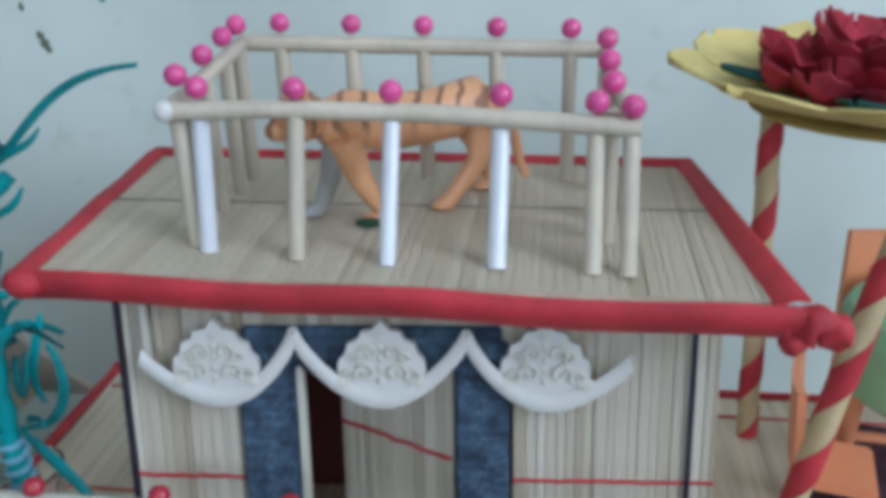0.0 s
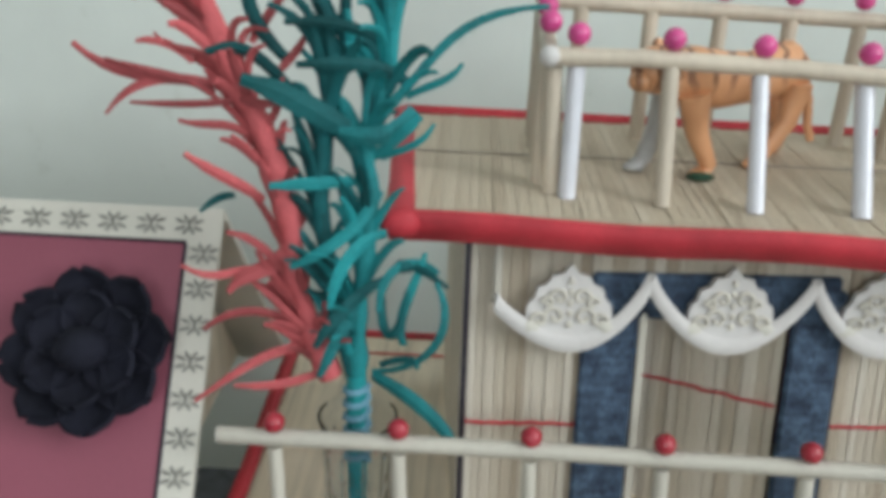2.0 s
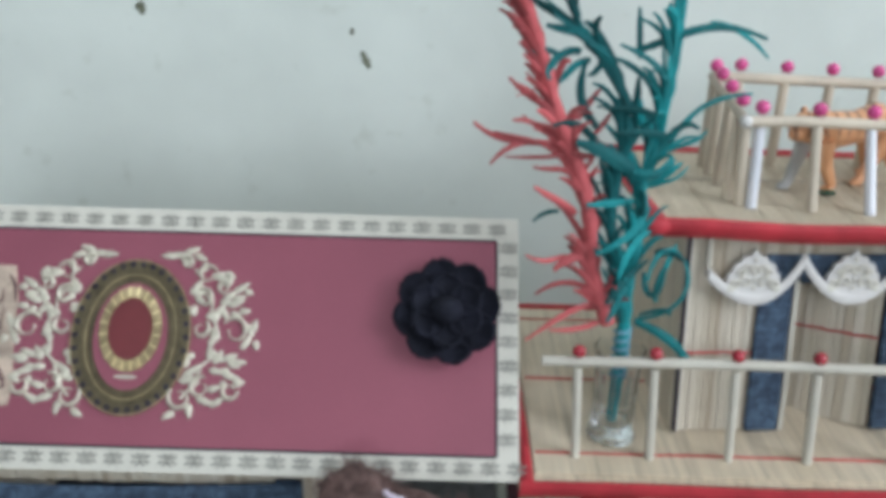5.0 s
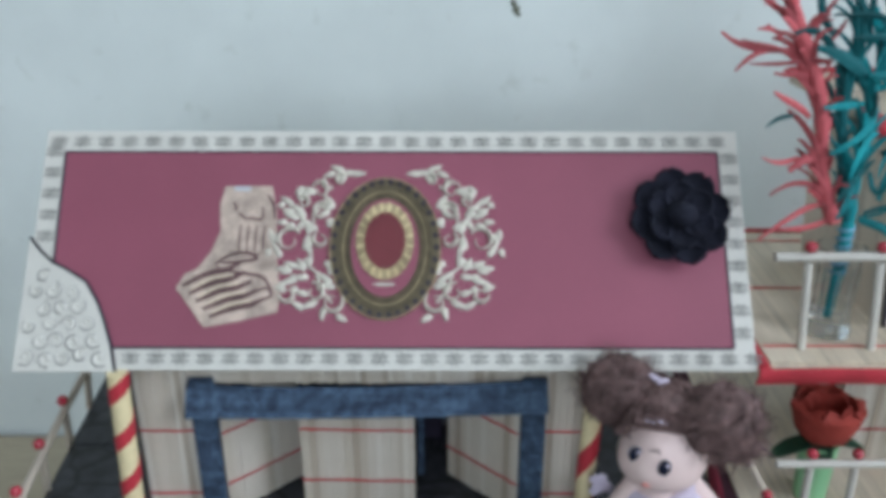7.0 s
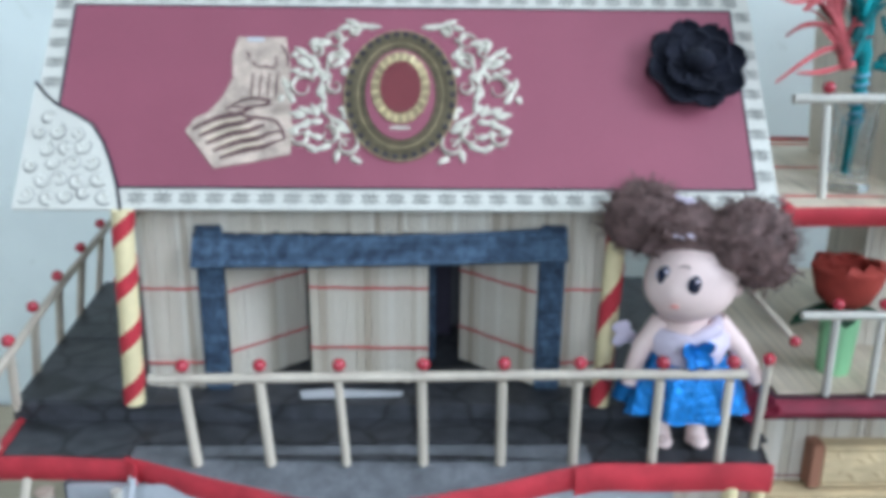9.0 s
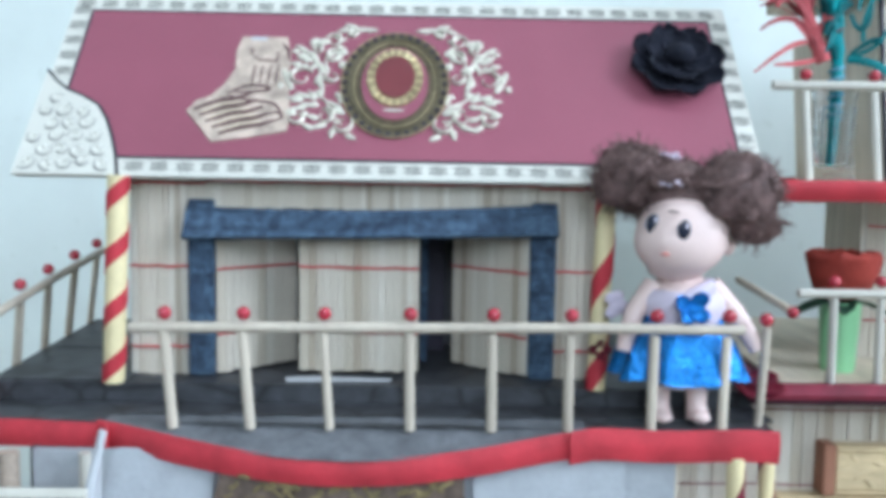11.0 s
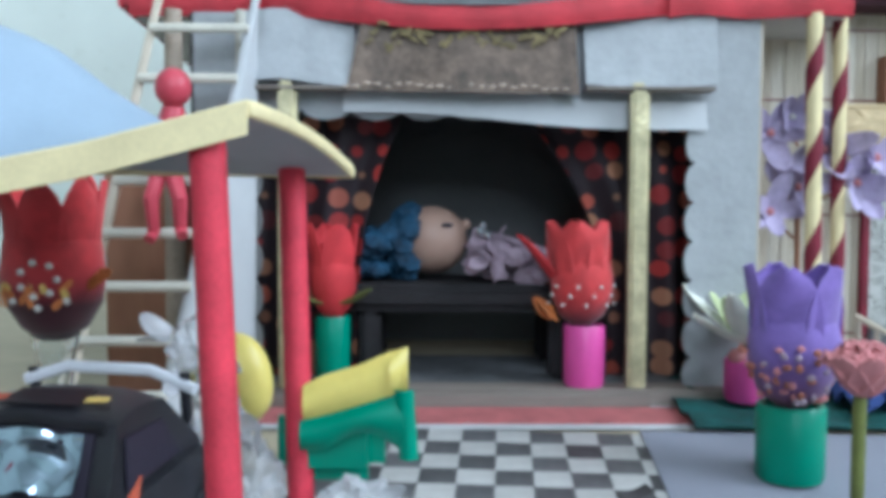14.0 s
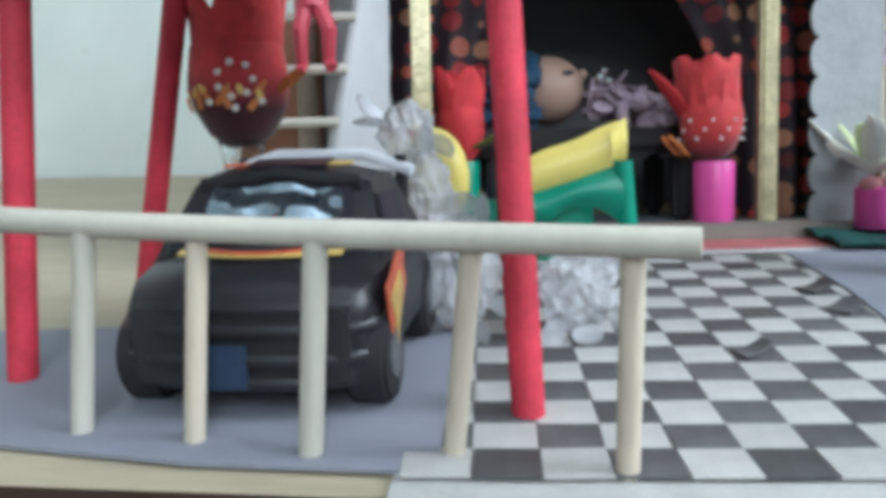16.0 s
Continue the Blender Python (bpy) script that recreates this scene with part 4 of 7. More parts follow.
def ladder():
    root = thing("stick_ladder", (-165, -40, 0), "pale stick ladder leaning on the balcony edge", "ladder")
    rails = [((-152, -50, -1), (-117, -13, 193)), ((-193, -50, -1), (-159, -13, 193))]
    (a0, a1), (b0, b1) = [(Vector(p), Vector(q)) for p, q in rails]
    part("side_rail", tube(B(), [a0.lerp(a1, k / 6) for k in range(7)], [3.6 - 0.32 * k for k in range(7)], 8, 0.45, side=(1, 0, 0)), WHITE_PAPER, root)
    part("side_rail", tube(B(), [b0.lerp(b1, k / 6) for k in range(7)], [2.9 - 0.18 * k for k in range(7)], 8, 0.7, side=(1, 0, 0)), STICK, root)
    part("paper_gusset", sheet(B(), lambda u, v: a0.lerp(a1, v).lerp(Vector((-122, -6, -1)).lerp(Vector((-118.5, -11, 193)), v), u) + Vector((0, -2.5 * math.sin(math.pi * u), 0)), 6, 10, 0.6), WHITE_PAPER, root, "white paper gusset")
    for k in range(8):
        s = 0.09 + 0.113 * k
        part("rung", tube(B(), [b0.lerp(b1, s) + Vector((0, -1.5, 0)), a0.lerp(a1, s) + Vector((0, -1.5, 0))], 2.4, 8, 0.75), WHITE_STICK, root)


ladder()
bm = box(B(), -192, -150, 3, 8, -1, 112, 1)
single("brown_board", bm, BROWN_WOOD, (-160, 5, -1), "upright brown wooden board behind the ladder", "board")
for x, stick_r, stick_m in ((-158, 5.0, TAN_STICK), (-128, 3.0, WHITE_STICK)):
    bm = rod(B(), (x, -3, -1), (x, -3, 181), stick_r, stick_r * 0.8, seg=12)
    single("support_stick", bm, stick_m, (x, -3, -1), "pale stick holding up the balcony", "stick", "balcony supports")


def climbing_figure():
    bm = B()
    ball(bm, (-147, -42, 141), (9, 8.5, 10), 3)
    tube(bm, [(-147, -42, 132), (-148, -40, 120), (-150, -40, 108), (-151, -42, 97)], [5, 9, 8, 8.5], 12)
    tube(bm, [(-140, -42, 126), (-133, -44, 114), (-132, -43, 103)], [3.6, 3.2, 2.8], 8)
    tube(bm, [(-156, -42, 126), (-163, -40, 114), (-164, -36, 104)], [3.6, 3.2, 2.8], 8)
    tube(bm, [(-154, -44, 98), (-156, -50, 86), (-156, -46, 70), (-157, -50, 66)], [4.4, 4, 3.2, 3], 8)
    tube(bm, [(-147, -44, 98), (-142, -50, 86), (-143, -46, 72), (-141, -50, 68)], [4.4, 4, 3.2, 3], 8)
    for v in bm.verts:
        v.co = Vector((-147, -41, 143)) + (v.co - Vector((-147, -41, 143))) * 0.82
    single("climbing_toy_figure", bm, TOY_RED, (-148, -42, 80), "red plastic toy figure climbing the stick ladder", "toy figure")


climbing_figure()

# ---- balcony floor of the front house ----
FRONT_EDGE = [(-181, 8), (-126, 6), (-112, 2), (-92, -3), (-66, -8), (-34, -11), (0, -11), (30, -8), (55, -3), (74, 0), (148, -2)]


def droop(x):
    """How far the paper bow sags below the deck at x."""
    return 9.0 * max(0.0, math.sin(math.pi * (x + 126) / 200)) ** 1.2 if -126 < x < 74 else 0.0


def balcony_floor():
    root = thing("balcony_floor", (0, 60, 181), "dark slate paper balcony floor edged with red ribbon", "balcony floor")
    out = [(-181, 8), (-126, 7), (74, 4), (148, -2)] + [(158, 66), (160, 140), (150, 235), (-203, 235)]
    part("deck", prism(B(), out, (0, 0, 182), X, Y, Z, 8.2), SLATE, root, smooth=False)
    part("underside_board", prism(B(), [(x * 0.99, y * 0.96 + 3) for x, y in out], (0, 0, 181), X, Y, Z, 0.9), WHITE_PAPER, root, smooth=False)

    def bow(u, v):
        x = -124 + 196 * u
        y_edge = 6 - 17.5 * max(0.0, math.sin(math.pi * (x + 126) / 200)) - 4 * (x + 126) / 200
        return (x, 15 + (y_edge - 15) * v, 191.0 - droop(x) * v ** 1.3)
    part("grey_bow", sheet(B(), bow, 30, 6, 0.6), GREY_FLOOR, root, "grey charcoal paper bow, drooping at its edge")
    for k, (y0, y1, zt) in enumerate(((8, 38, 0.4), (41, 70, 9.4), (71, 110, 9.0), (111, 150, 9.5), (151, 190, 9.1))):
        part("stone_sheet", prism(B(), [(-178 - 4 * k, y0), (-126, y0), (-126, y1), (-182 - 4 * k, y1)], (0, 0, 190.2), X, Y, Z, zt), SLATE, root, smooth=False)
    part("stone_sheet", box(B(), -125, 154, 18, 38, 190.2, 191.0), SLATE, root, smooth=False)
    part("plinth", prism(B(), [(-187, 39), (152, 38), (157, 66), (158, 200), (-200, 200)], (0, 0, 190.1), X, Y, Z, 8.6), SLATE, root, "raised slate paper step", smooth=False)

    def ribbon(pts, h0, h1, sag=0.0):
        pts = [Vector((x, y, 0)) for x, y in pts]
        n = len(pts) - 1

        def f(u, v):
            s = min(u * n, n - 1e-6)
            i = int(s)
            p = pts[i].lerp(pts[i + 1], s - i)
            return (p.x, p.y - 0.8 - 1.2 * math.sin(v * math.pi), h0 + (h1 - h0) * v + sag * math.sin(u * 9) - droop(p.x))
        return sheet(B(), f, n * 4, 4, 1.0)
    part("red_edging", ribbon(FRONT_EDGE[:2] + [(-120, 1)], 180, 191, 0.5), RED, root, "red ribbon edging")
    part("red_edging", ribbon(FRONT_EDGE[1:-1], 181, 191.8, 0.4), RED, root, "red ribbon edging")
    part("red_edging", ribbon([(64, -4), (100, -1.5), (147.5, -4)], 180, 193.0, 0.7), RED, root, "red ribbon edging")
    part("red_edging", tube(B(), [(-183, 8, 188), (-188, 70, 188), (-195, 150, 188), (-204, 235, 188)], 4.5, 8, 0.6), RED, root, "red ribbon edging")
    part("paper_scrap", prism(B(), [(-56, 43.5), (-10, 46), (-9, 50), (-30, 51.5), (-45, 52.5), (-58, 50.5)], (0, 0, 198.9), X, Y, Z, 0.6), WHITE_PAPER, root, "white paper scrap")


balcony_floor()
front_x = [-97, -66, -34, 0, 33, 64, 98, 127]
railing("front_balcony_railing", [((x * 1.0 + (1.5 if x < 0 else 0.0) + (3 - 0.02 * (x + 97)) * 0.3, 2, 190), (x - 0.5, 0.5, 230)) for x in front_x],
        [(-111, 0.5, 230.5), (-60, 0, 231.5), (0, 0, 232), (70, 0, 233), (133, 0, 233)], [(x, 0, 237.5 + 0.008 * x) for x in front_x], STICK, STICK, BEAD_RED, 2.0, 2.1, 2.9,
        "pale stick railing with red beads along the bowed balcony")
side = [(-178.4, 27), (-180.4, 58), (-181.3, 90), (-182, 124), (-182.7, 157)]
feet = [(-187, 43), (-193, 78), (-197.5, 119), (-202, 160), (-205, 200)]
railing("side_balcony_railing", [((fx, fy, 190), (x, y, 226 + 0.109 * y)) for (x, y), (fx, fy) in zip(side, feet)] + [((-183, 13, 190), (-176.5, -4, 226))],
        [(-175.5, -16, 225), (-178.4, 27, 229.5), (-181.3, 90, 236.5), (-183, 190, 247.5)], [(x, y, 232.7 + 0.109 * y) for x, y in side], STICK, STICK, BEAD_RED, 1.9, 2.0, 2.9,
        "pale stick railing with red beads along the balcony side")
corner = thing("corner_stick", (148, 12, 190), "short pale stick with a red bead at the balcony corner", "stick")
part("post", rod(B(), (146, 14, 189), (147, 12, 232), 1.8), STICK, corner)
bm = B()
ball(bm, (145, 8, 236), 2.9)
part("bead", bm, BEAD_RED, corner)
part("handrail", rod(B(), (158, 78, 244), (162, 26, 237.5), 1.7), STICK, corner)
bm = B()
ball(bm, (163, 25, 236.5), 2.6)
part("bead", bm, BEAD_RED, corner)


# ---- front house, upper storey ----
def front_house():
    root = thing("front_house", (-20, 60, 190), "straw-strip doll house front with half-open doors and denim trim", "doll house")
    for x0, x1 in ((-129, -95), (57, 90)):
        part("backing_wall", box(B(), x0, x1, 56.5, 58, 199, 296), STRAW_WALL, root)
        slats(root, (x0, 56), (x1, 56), 199, 296, STRAW_WALL, 1.2, 2.8)
        threads(root, (x0, 55), (x1, 55), (212, 249, 287))
    part("backing_wall", box(B(), -95, 57, 56.5, 58, 278, 296), STRAW_WALL, root)
    slats(root, (-95, 56), (57, 56), 276, 296, STRAW_WALL, 1.2, 2.8)
    threads(root, (-95, 55), (57, 55), (288,))
    part("side_wall", box(B(), -129, -127, 58, 190, 198.8, 300), STRAW_WALL, root)
    part("side_wall", box(B(), 88, 90, 58, 190, 198.8, 300), STRAW_WALL, root)
    part("rear_wall", box(B(), -129, 90, 190, 192, 198.8, 300), STRAW_WALL, root)
    # dark sheet added behind the doors for the shade indoors
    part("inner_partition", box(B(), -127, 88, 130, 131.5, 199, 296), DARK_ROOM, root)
    for x0, x1, top in ((-102, -90, 280), (53, 65, 280.5)):
        part("denim_jamb", box(B(), x0, x1, 51.5, 54.8, 199.2, top, 0.8), DENIM, root, "blue denim strip")
    part("denim_lintel", sheet(B(), lambda u, v: (-103 + 168 * u, 45.5 + 8.5 * v - 1.5 * math.sin(math.pi * u), 262.5 + 13.5 * v - 2.2 * math.sin(math.pi * u) * v + 3.5 * u), 20, 4, 2.2), DENIM, root, "blue denim lintel, sagging slightly")

    for p0, p1, z0, z1, label in (((-90, 55), (-58, 84), 200, 266, "straw door leaf swung inward"), ((-52.5, 57), (2.5, 56), 201.5, 267, "straw door leaf standing in the middle"), ((19, 86), (53, 55), 200, 266, "straw door leaf swung inward")):
        a, b = Vector((*p0, 0)), Vector((*p1, 0))
        d = (b - a).normalized()
        nrm = Vector((-d.y, d.x, 0))
        q = prism(B(), [(0, z0), ((b - a).length, z0), ((b - a).length, z1), (0, z1)], a + nrm * 1.0, d, Z, nrm, 1.2)
        door = part("door", q, STRAW_WALL, root, label, smooth=False)
        slats(door, p0, p1, z0, z1, STRAW_WALL, 1.2, 3.0)
        off = nrm * -1.1
        threads(door, (a + off).xy[:], (b + off).xy[:], (z0 + 18, z0 + 48))
    # black panel added behind the gap between the leaves to darken it like shade
    part("dark_gap_panel", box(B(), 4, 15.5, 118, 121, 199, 266), BLACK_LINE, root)
    part("blue_strip", box(B(), 3.2, 6.5, 84, 86, 200, 262), DENIM, root)


front_house()
striped_post("striped_porch_post", (-132, 41, 198.6), (-129, 42, 290), 4.6, 3.6, CREAM_PAPER, RED, "cream post wound with red paper stripes", "striped posts", 2.1)
right_post = striped_post("striped_porch_post", (82, 39, 198.6), (85, 41, 290), 4.2, 2.2, CREAM_PAPER, RED, "cream post wound with red paper stripes", "striped posts", 2.1)

for k in range(4):
    a = 1.6 * k
    bm = B()
    petal(bm, (82, 37, 217), (math.cos(a), -0.5, 0.6 * math.sin(a)), (0.2, -1, 0.3), 5.5, 3.6, 0.3, 0.8, cup=0.5)
    part("ribbon_loop", bm, DARK_RED, right_post, "maroon ribbon tied round the post")


# ---- the card roof ----
RV = Vector((0, 71, 91)).normalized()
RN = Vector((0, -91, 71)).normalized()
RO = Vector((0, 44, 290))


def on_roof(u, v, h=0.0):
    return RO + X * u + RV * v + RN * h


def card_roof():
    root = thing("card_roof", (0, 80, 290), "maroon greeting-card roof with cream embossed border and cut-out decorations", "roof")
    part("card", prism(B(), [(-175, 0), (157, 0), (156, 114), (-173, 114)], RO - RN * 2.2, X, RV, RN, 2.2), CREAM, root, smooth=False)
    part("maroon_panel", prism(B(), [(-163, 10.5), (147, 10.5), (146, 103), (-163, 103)], RO, X, RV, RN, 0.5), MAROON, root, "maroon card panel", smooth=False)
    for a, b in (((-163, 10), (147, 10)), ((147.3, 10), (146.3, 103)), ((-163.5, 103.4), (146.3, 103.4)), ((-163.3, 40), (-163.3, 103))):
        part("edge_line", tube(B(), [on_roof(*a, 0.4), on_roof(*b, 0.4)], 0.55, 6), BLACK_LINE, root)
    part("back_slope", prism(B(), [(-173, 0), (156, 0), (157, 114), (-175, 114)], on_roof(0, 114) - RN * 2.2, X, Vector((0, 71, -91)).normalized(), Vector((0, -91, -71)).normalized(), 2), CREAM, root, smooth=False)
    part("gable", prism(B(), [(60, 296), (115, 372), (172, 296)], (139, 0, 0), Y, Z, X, 1.5), STRAW_WALL, root, smooth=False)
    part("gable", prism(B(), [(60, 296), (115, 372), (172, 296)], (-150, 0, 0), Y, Z, X, 1.5), STRAW_WALL, root, smooth=False)
    bm = B()
    for sx in (-1, 1):
        for deg, ln, far in ((22, 1.9, 2.9), (-22, 1.9, 2.9), (60, 1.3, 2.3), (-60, 1.3, 2.3)):
            a = radians(deg if sx > 0 else 180 - deg)
            ball(bm, (far * math.cos(a), far * math.sin(a), 0.0), (ln, 0.55, 0.4), 1, turn=Matrix.Rotation(a, 4, "Z"))
    ball(bm, (0, 0, 0), (0.6, 2.2, 0.4), 1)
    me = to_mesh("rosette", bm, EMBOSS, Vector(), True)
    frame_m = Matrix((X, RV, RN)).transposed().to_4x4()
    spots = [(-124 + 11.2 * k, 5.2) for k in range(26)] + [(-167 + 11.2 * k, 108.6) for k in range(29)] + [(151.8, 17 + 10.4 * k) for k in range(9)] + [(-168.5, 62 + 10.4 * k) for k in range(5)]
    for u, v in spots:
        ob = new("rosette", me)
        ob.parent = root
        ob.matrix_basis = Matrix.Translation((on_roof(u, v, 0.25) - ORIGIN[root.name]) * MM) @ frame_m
    # embossed corner piece
    curve = [(-175, 61), (-169, 54), (-163, 49), (-155, 45), (-147, 40), (-141, 31), (-137, 22), (-133, 11), (-130, -1)]
    corner_piece = part("corner_ornament", prism(B(), [(-176, -1)] + curve[::-1], RO + RN * 0.2, X, RV, RN, 1.4), CREAM, root, "cream embossed corner ornament")
    part("edge_line", tube(B(), [on_roof(u, v, 1.4) for u, v in curve], 0.7, 6), BLACK_LINE, corner_piece)
    q = random.Random(21)
    def limit(u):
        return next((v0 + (v1 - v0) * (u - u0) / (u1 - u0) for (u0, v0), (u1, v1) in zip(curve, curve[1:]) if u0 <= u <= u1), 0)
    spots = [(-170 + 8.2 * i + 4 * (j % 2), 5.5 + 7.4 * j) for i in range(6) for j in range(8)]
    spots = [(u, v) for u, v in spots if v < limit(u) - 5.5 and v < limit(min(-131, u + 4.5)) - 4]
    for k, (cu, cv) in enumerate(spots):
        cu, cv = cu + q.uniform(-1, 1), cv + q.uniform(-1, 1)
        a0, spin, r0 = q.uniform(0, 6.28), q.choice((-1, 1)), q.uniform(3.4, 4.6)
        # each cream scroll gets a grey ring that paints in its relief shadow
        for ring, m in ((0.0, EMBOSS_SHADE), (0.75, CREAM)):
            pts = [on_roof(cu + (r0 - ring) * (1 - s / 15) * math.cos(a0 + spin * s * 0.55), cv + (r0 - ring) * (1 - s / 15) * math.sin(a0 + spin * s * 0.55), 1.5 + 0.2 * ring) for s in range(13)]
            part("relief_scroll", tube(B(), pts, [(0.5 if m is EMBOSS_SHADE else 0.6) + 0.5 * math.sin(math.pi * (s + 0.5) / 13) for s in range(13)], 5), m, corner_piece)

    # scroll filigree either side of the medallion
    cu, cv = -10.5, 56.4
    for sgn in (-1, 1):
        def place(du, dv, h=0.8):
            return on_roof(cu + sgn * du * 0.96, cv + dv, h)
        root_f = part("filigree", tube(B(), [place(26 + 11 * math.sin(math.pi * s / 16) + 1.6 * math.sin(s * 1.9), 30 - 56 * s / 16) for s in range(17)], 0.75, 6), GILT_PALE, root, "pale gold scroll filigree")
        curls = ((32, 28, 4.4, 0.4, 1), (31, 17.5, 4.6, 2.4, -1), (46.5, 3.5, 6.2, 2.6, -1), (31, 4, 4.0, 1.0, -1), (33, -21, 4.8, 1.2, 1), (46, -22, 4.0, 0.0, -1), (24.5, -25.5, 5.4, 2.4, 1), (22, 33, 3.0, 2.6, -1), (40, 22, 3.0, 0.6, 1))
        for du, dv, r0, ph, spin in curls:
            pts = [place(du + r0 * (1 - s / 24) * math.cos(ph + spin * s * 0.46), dv + r0 * (1 - s / 24) * math.sin(ph + spin * s * 0.46)) for s in range(14)]
            part("scroll", tube(B(), pts, [0.75 + 1.35 * math.sin(math.pi * min(1, (s + 2) / 12)) ** 2 for s in range(14)], 6, 0.55, side=RN), GILT_PALE, root_f)
        leaves = ((13.5, 36, 180, 6), (19, 36.4, 0, 6), (24, 38.5, 20, 6), (28, 35.5, -20, 5), (38, 26.5, -15, 7), (42, 25, 60, 5), (48, 22.5, 35, 6.5), (46, 15.5, 20, 6.5), (43, 19, 35, 6), (39, 12.5, 45, 6), (36, 10, 20, 5.5), (27, 22, 60, 6), (26, 12, 140, 5))
        leaves += ((37, 1, -95, 7.5), (52, -1, 60, 7), (55, 6, 75, 5), (36, -6, 100, 5.5), (40, -8, 60, 6), (45, -8, 20, 6), (49, -10, 0, 6), (46, -16, -15, 7), (40, -14, -5, 6), (29, -14, 35, 8), (26, -10, 80, 5), (36, -27, -20, 7.5), (41, -27, 30, 6), (29, -31, -80, 5.5), (27, -18, 10, 6), (50, -19, 20, 4.5), (20, -33, -150, 5))
        small = tuple((du + 1.2, 3 - 0.92 * dv, -deg, ln * 0.72) for du, dv, deg, ln in leaves[4:])
        for du, dv, deg, ln in leaves + small:
            d, ln = radians(deg), ln * 1.25
            m = Matrix((X, RV, RN)).transposed().to_4x4() @ Matrix.Rotation(d if sgn > 0 else math.pi - d, 4, "Z")
            bm = B()
            for v in ball(bm, (0, 0, 0), (ln / 2, 1.25, 0.7), 2):
                v.co.y *= 1.25 - 0.5 * v.co.x / ln * 2
                v.co.y += 0.12 * v.co.x * v.co.x / ln
            bmesh.ops.transform(bm, matrix=Matrix.Translation(place(du, dv, 0.9)) @ m, verts=bm.verts)
            part("leaf", bm, GILT_PALE, root_f)

    def oval(ru, rv, h, thick, m, name, label="", dv=0):
        outer = [(cu + ru * math.cos(a), cv + dv + rv * math.sin(a)) for a in (2 * math.pi * k / 40 for k in range(40))]
        return part(name, prism(B(), outer, RO + RN * h, X, RV, RN, thick), m, root, label)
    med = oval(25.5, 33.5, 0.5, 0.9, DARK_GILT, "medallion", "dark gold oval medallion")
    for ru, rv in ((25.5, 33.5), (21.9, 29.6), (20.6, 28.3), (19.3, 27.0), (18.0, 25.7), (16.6, 24.2)):
        part("bead_ring", tube(B(), [on_roof(cu + ru * math.cos(a), cv + rv * math.sin(a), 1.4) for a in (2 * math.pi * k / 48 for k in range(49))], 0.42, 6), GILT if ru > 25 or 18.5 < ru < 20 else DARK_GILT, med)
    for k in range(34):
        a = 2 * math.pi * k / 34
        bm = B()
        box(bm, -1.35, 1.35, -1.0, 1.0, -0.5, 0.5, 0.2)
        bmesh.ops.transform(bm, matrix=Matrix.Translation(on_roof(cu + 23.9 * math.cos(a), cv + 31.7 * math.sin(a), 1.5)) @ Matrix((X, RV, RN)).transposed().to_4x4() @ Matrix.Rotation(a, 4, "Z"), verts=bm.verts)
        part("stud", bm, BLACK_LINE, med)
    oval(15.8, 23.2, 1.4, 0.5, MAROON, "inner_field")
    oval(13.4, 18.4, 1.9, 0.6, GILT, "gilt_ring", "fluted gold ring", dv=3)
    for k in range(40):
        a = 2 * math.pi * k / 40
        p, q2 = on_roof(cu + 9.8 * math.cos(a), cv + 3 + 13.8 * math.sin(a), 2.6), on_roof(cu + 13.2 * math.cos(a), cv + 3 + 18.2 * math.sin(a), 2.5)
        part("flute", tube(B(), [p, q2], [0.35, 0.6], 5), GOLD_BRIGHT if k % 2 else GILT, med)
    oval(9.4, 13.4, 2.5, 0.6, BROWN_RED, "oval_stone", "oxblood oval centre", dv=3)
    oval(5.0, 0.8, 1.9, 0.3, GILT_PALE, "silver_dash", dv=-17.5)

    # cut-out scrap of printed paper
    scrap = [(-86, 88), (-64, 88), (-61, 74), (-61, 60), (-58, 36), (-59, 28), (-76, 24), (-92, 21), (-101, 33), (-106, 39), (-102, 46), (-97, 48), (-91, 56), (-87, 66), (-88, 78)]
    sp = part("paper_scrap", prism(B(), scrap[::-1], RO + RN * 0.6, X, RV, RN, 0.5), NOTE, root, "torn scrap of printed brown paper", smooth=False)

    def stroke(pts, w, m=NOTE_INK, h=1.15):
        n = 12
        k = len(pts) - 1
        line = []
        for s in range(n + 1):
            t = s / n * k
            i = min(int(t), k - 1)
            line.append(on_roof(pts[i][0] + (pts[i + 1][0] - pts[i][0]) * (t - i), pts[i][1] + (pts[i + 1][1] - pts[i][1]) * (t - i), h))
        for _ in range(2):
            line = [line[0]] + [(line[i - 1] + line[i] * 2 + line[i + 1]) / 4 for i in range(1, n)] + [line[-1]]
        part("ink_stroke" if m is NOTE_INK else "pale_stroke", tube(B(), line, [w * (0.45 + 0.55 * math.sin(math.pi * (s + 0.7) / (n + 1.4))) for s in range(n + 1)], 5, 0.35, side=RN.cross(line[-1] - line[0])), m, sp)
    for k in range(5):
        o = k * 4.2
        stroke([(-103 + 0.8 * o, 40 - o * 0.85), (-92 + 0.8 * o, 46 - o * 0.95), (-84 + 0.75 * o, 47 - o * 0.95), (-77 + 0.7 * o, 51 - o)], 1.5)
        if k < 4:
            stroke([(-99 + 0.8 * o, 38.5 - o * 0.85), (-90 + 0.8 * o, 43.8 - o * 0.95), (-80 + 0.75 * o, 45.5 - o * 0.95)], 0.8, NOTE_PALE, 1.1)
    stroke([(-89, 50), (-80, 57), (-70, 55), (-67, 53), (-78, 51), (-86, 51)], 1.0)
    stroke([(-88, 49), (-78, 46), (-66, 45), (-62, 38)], 0.9)
    stroke([(-72, 36), (-64, 40), (-61, 35), (-70, 33)], 0.8)
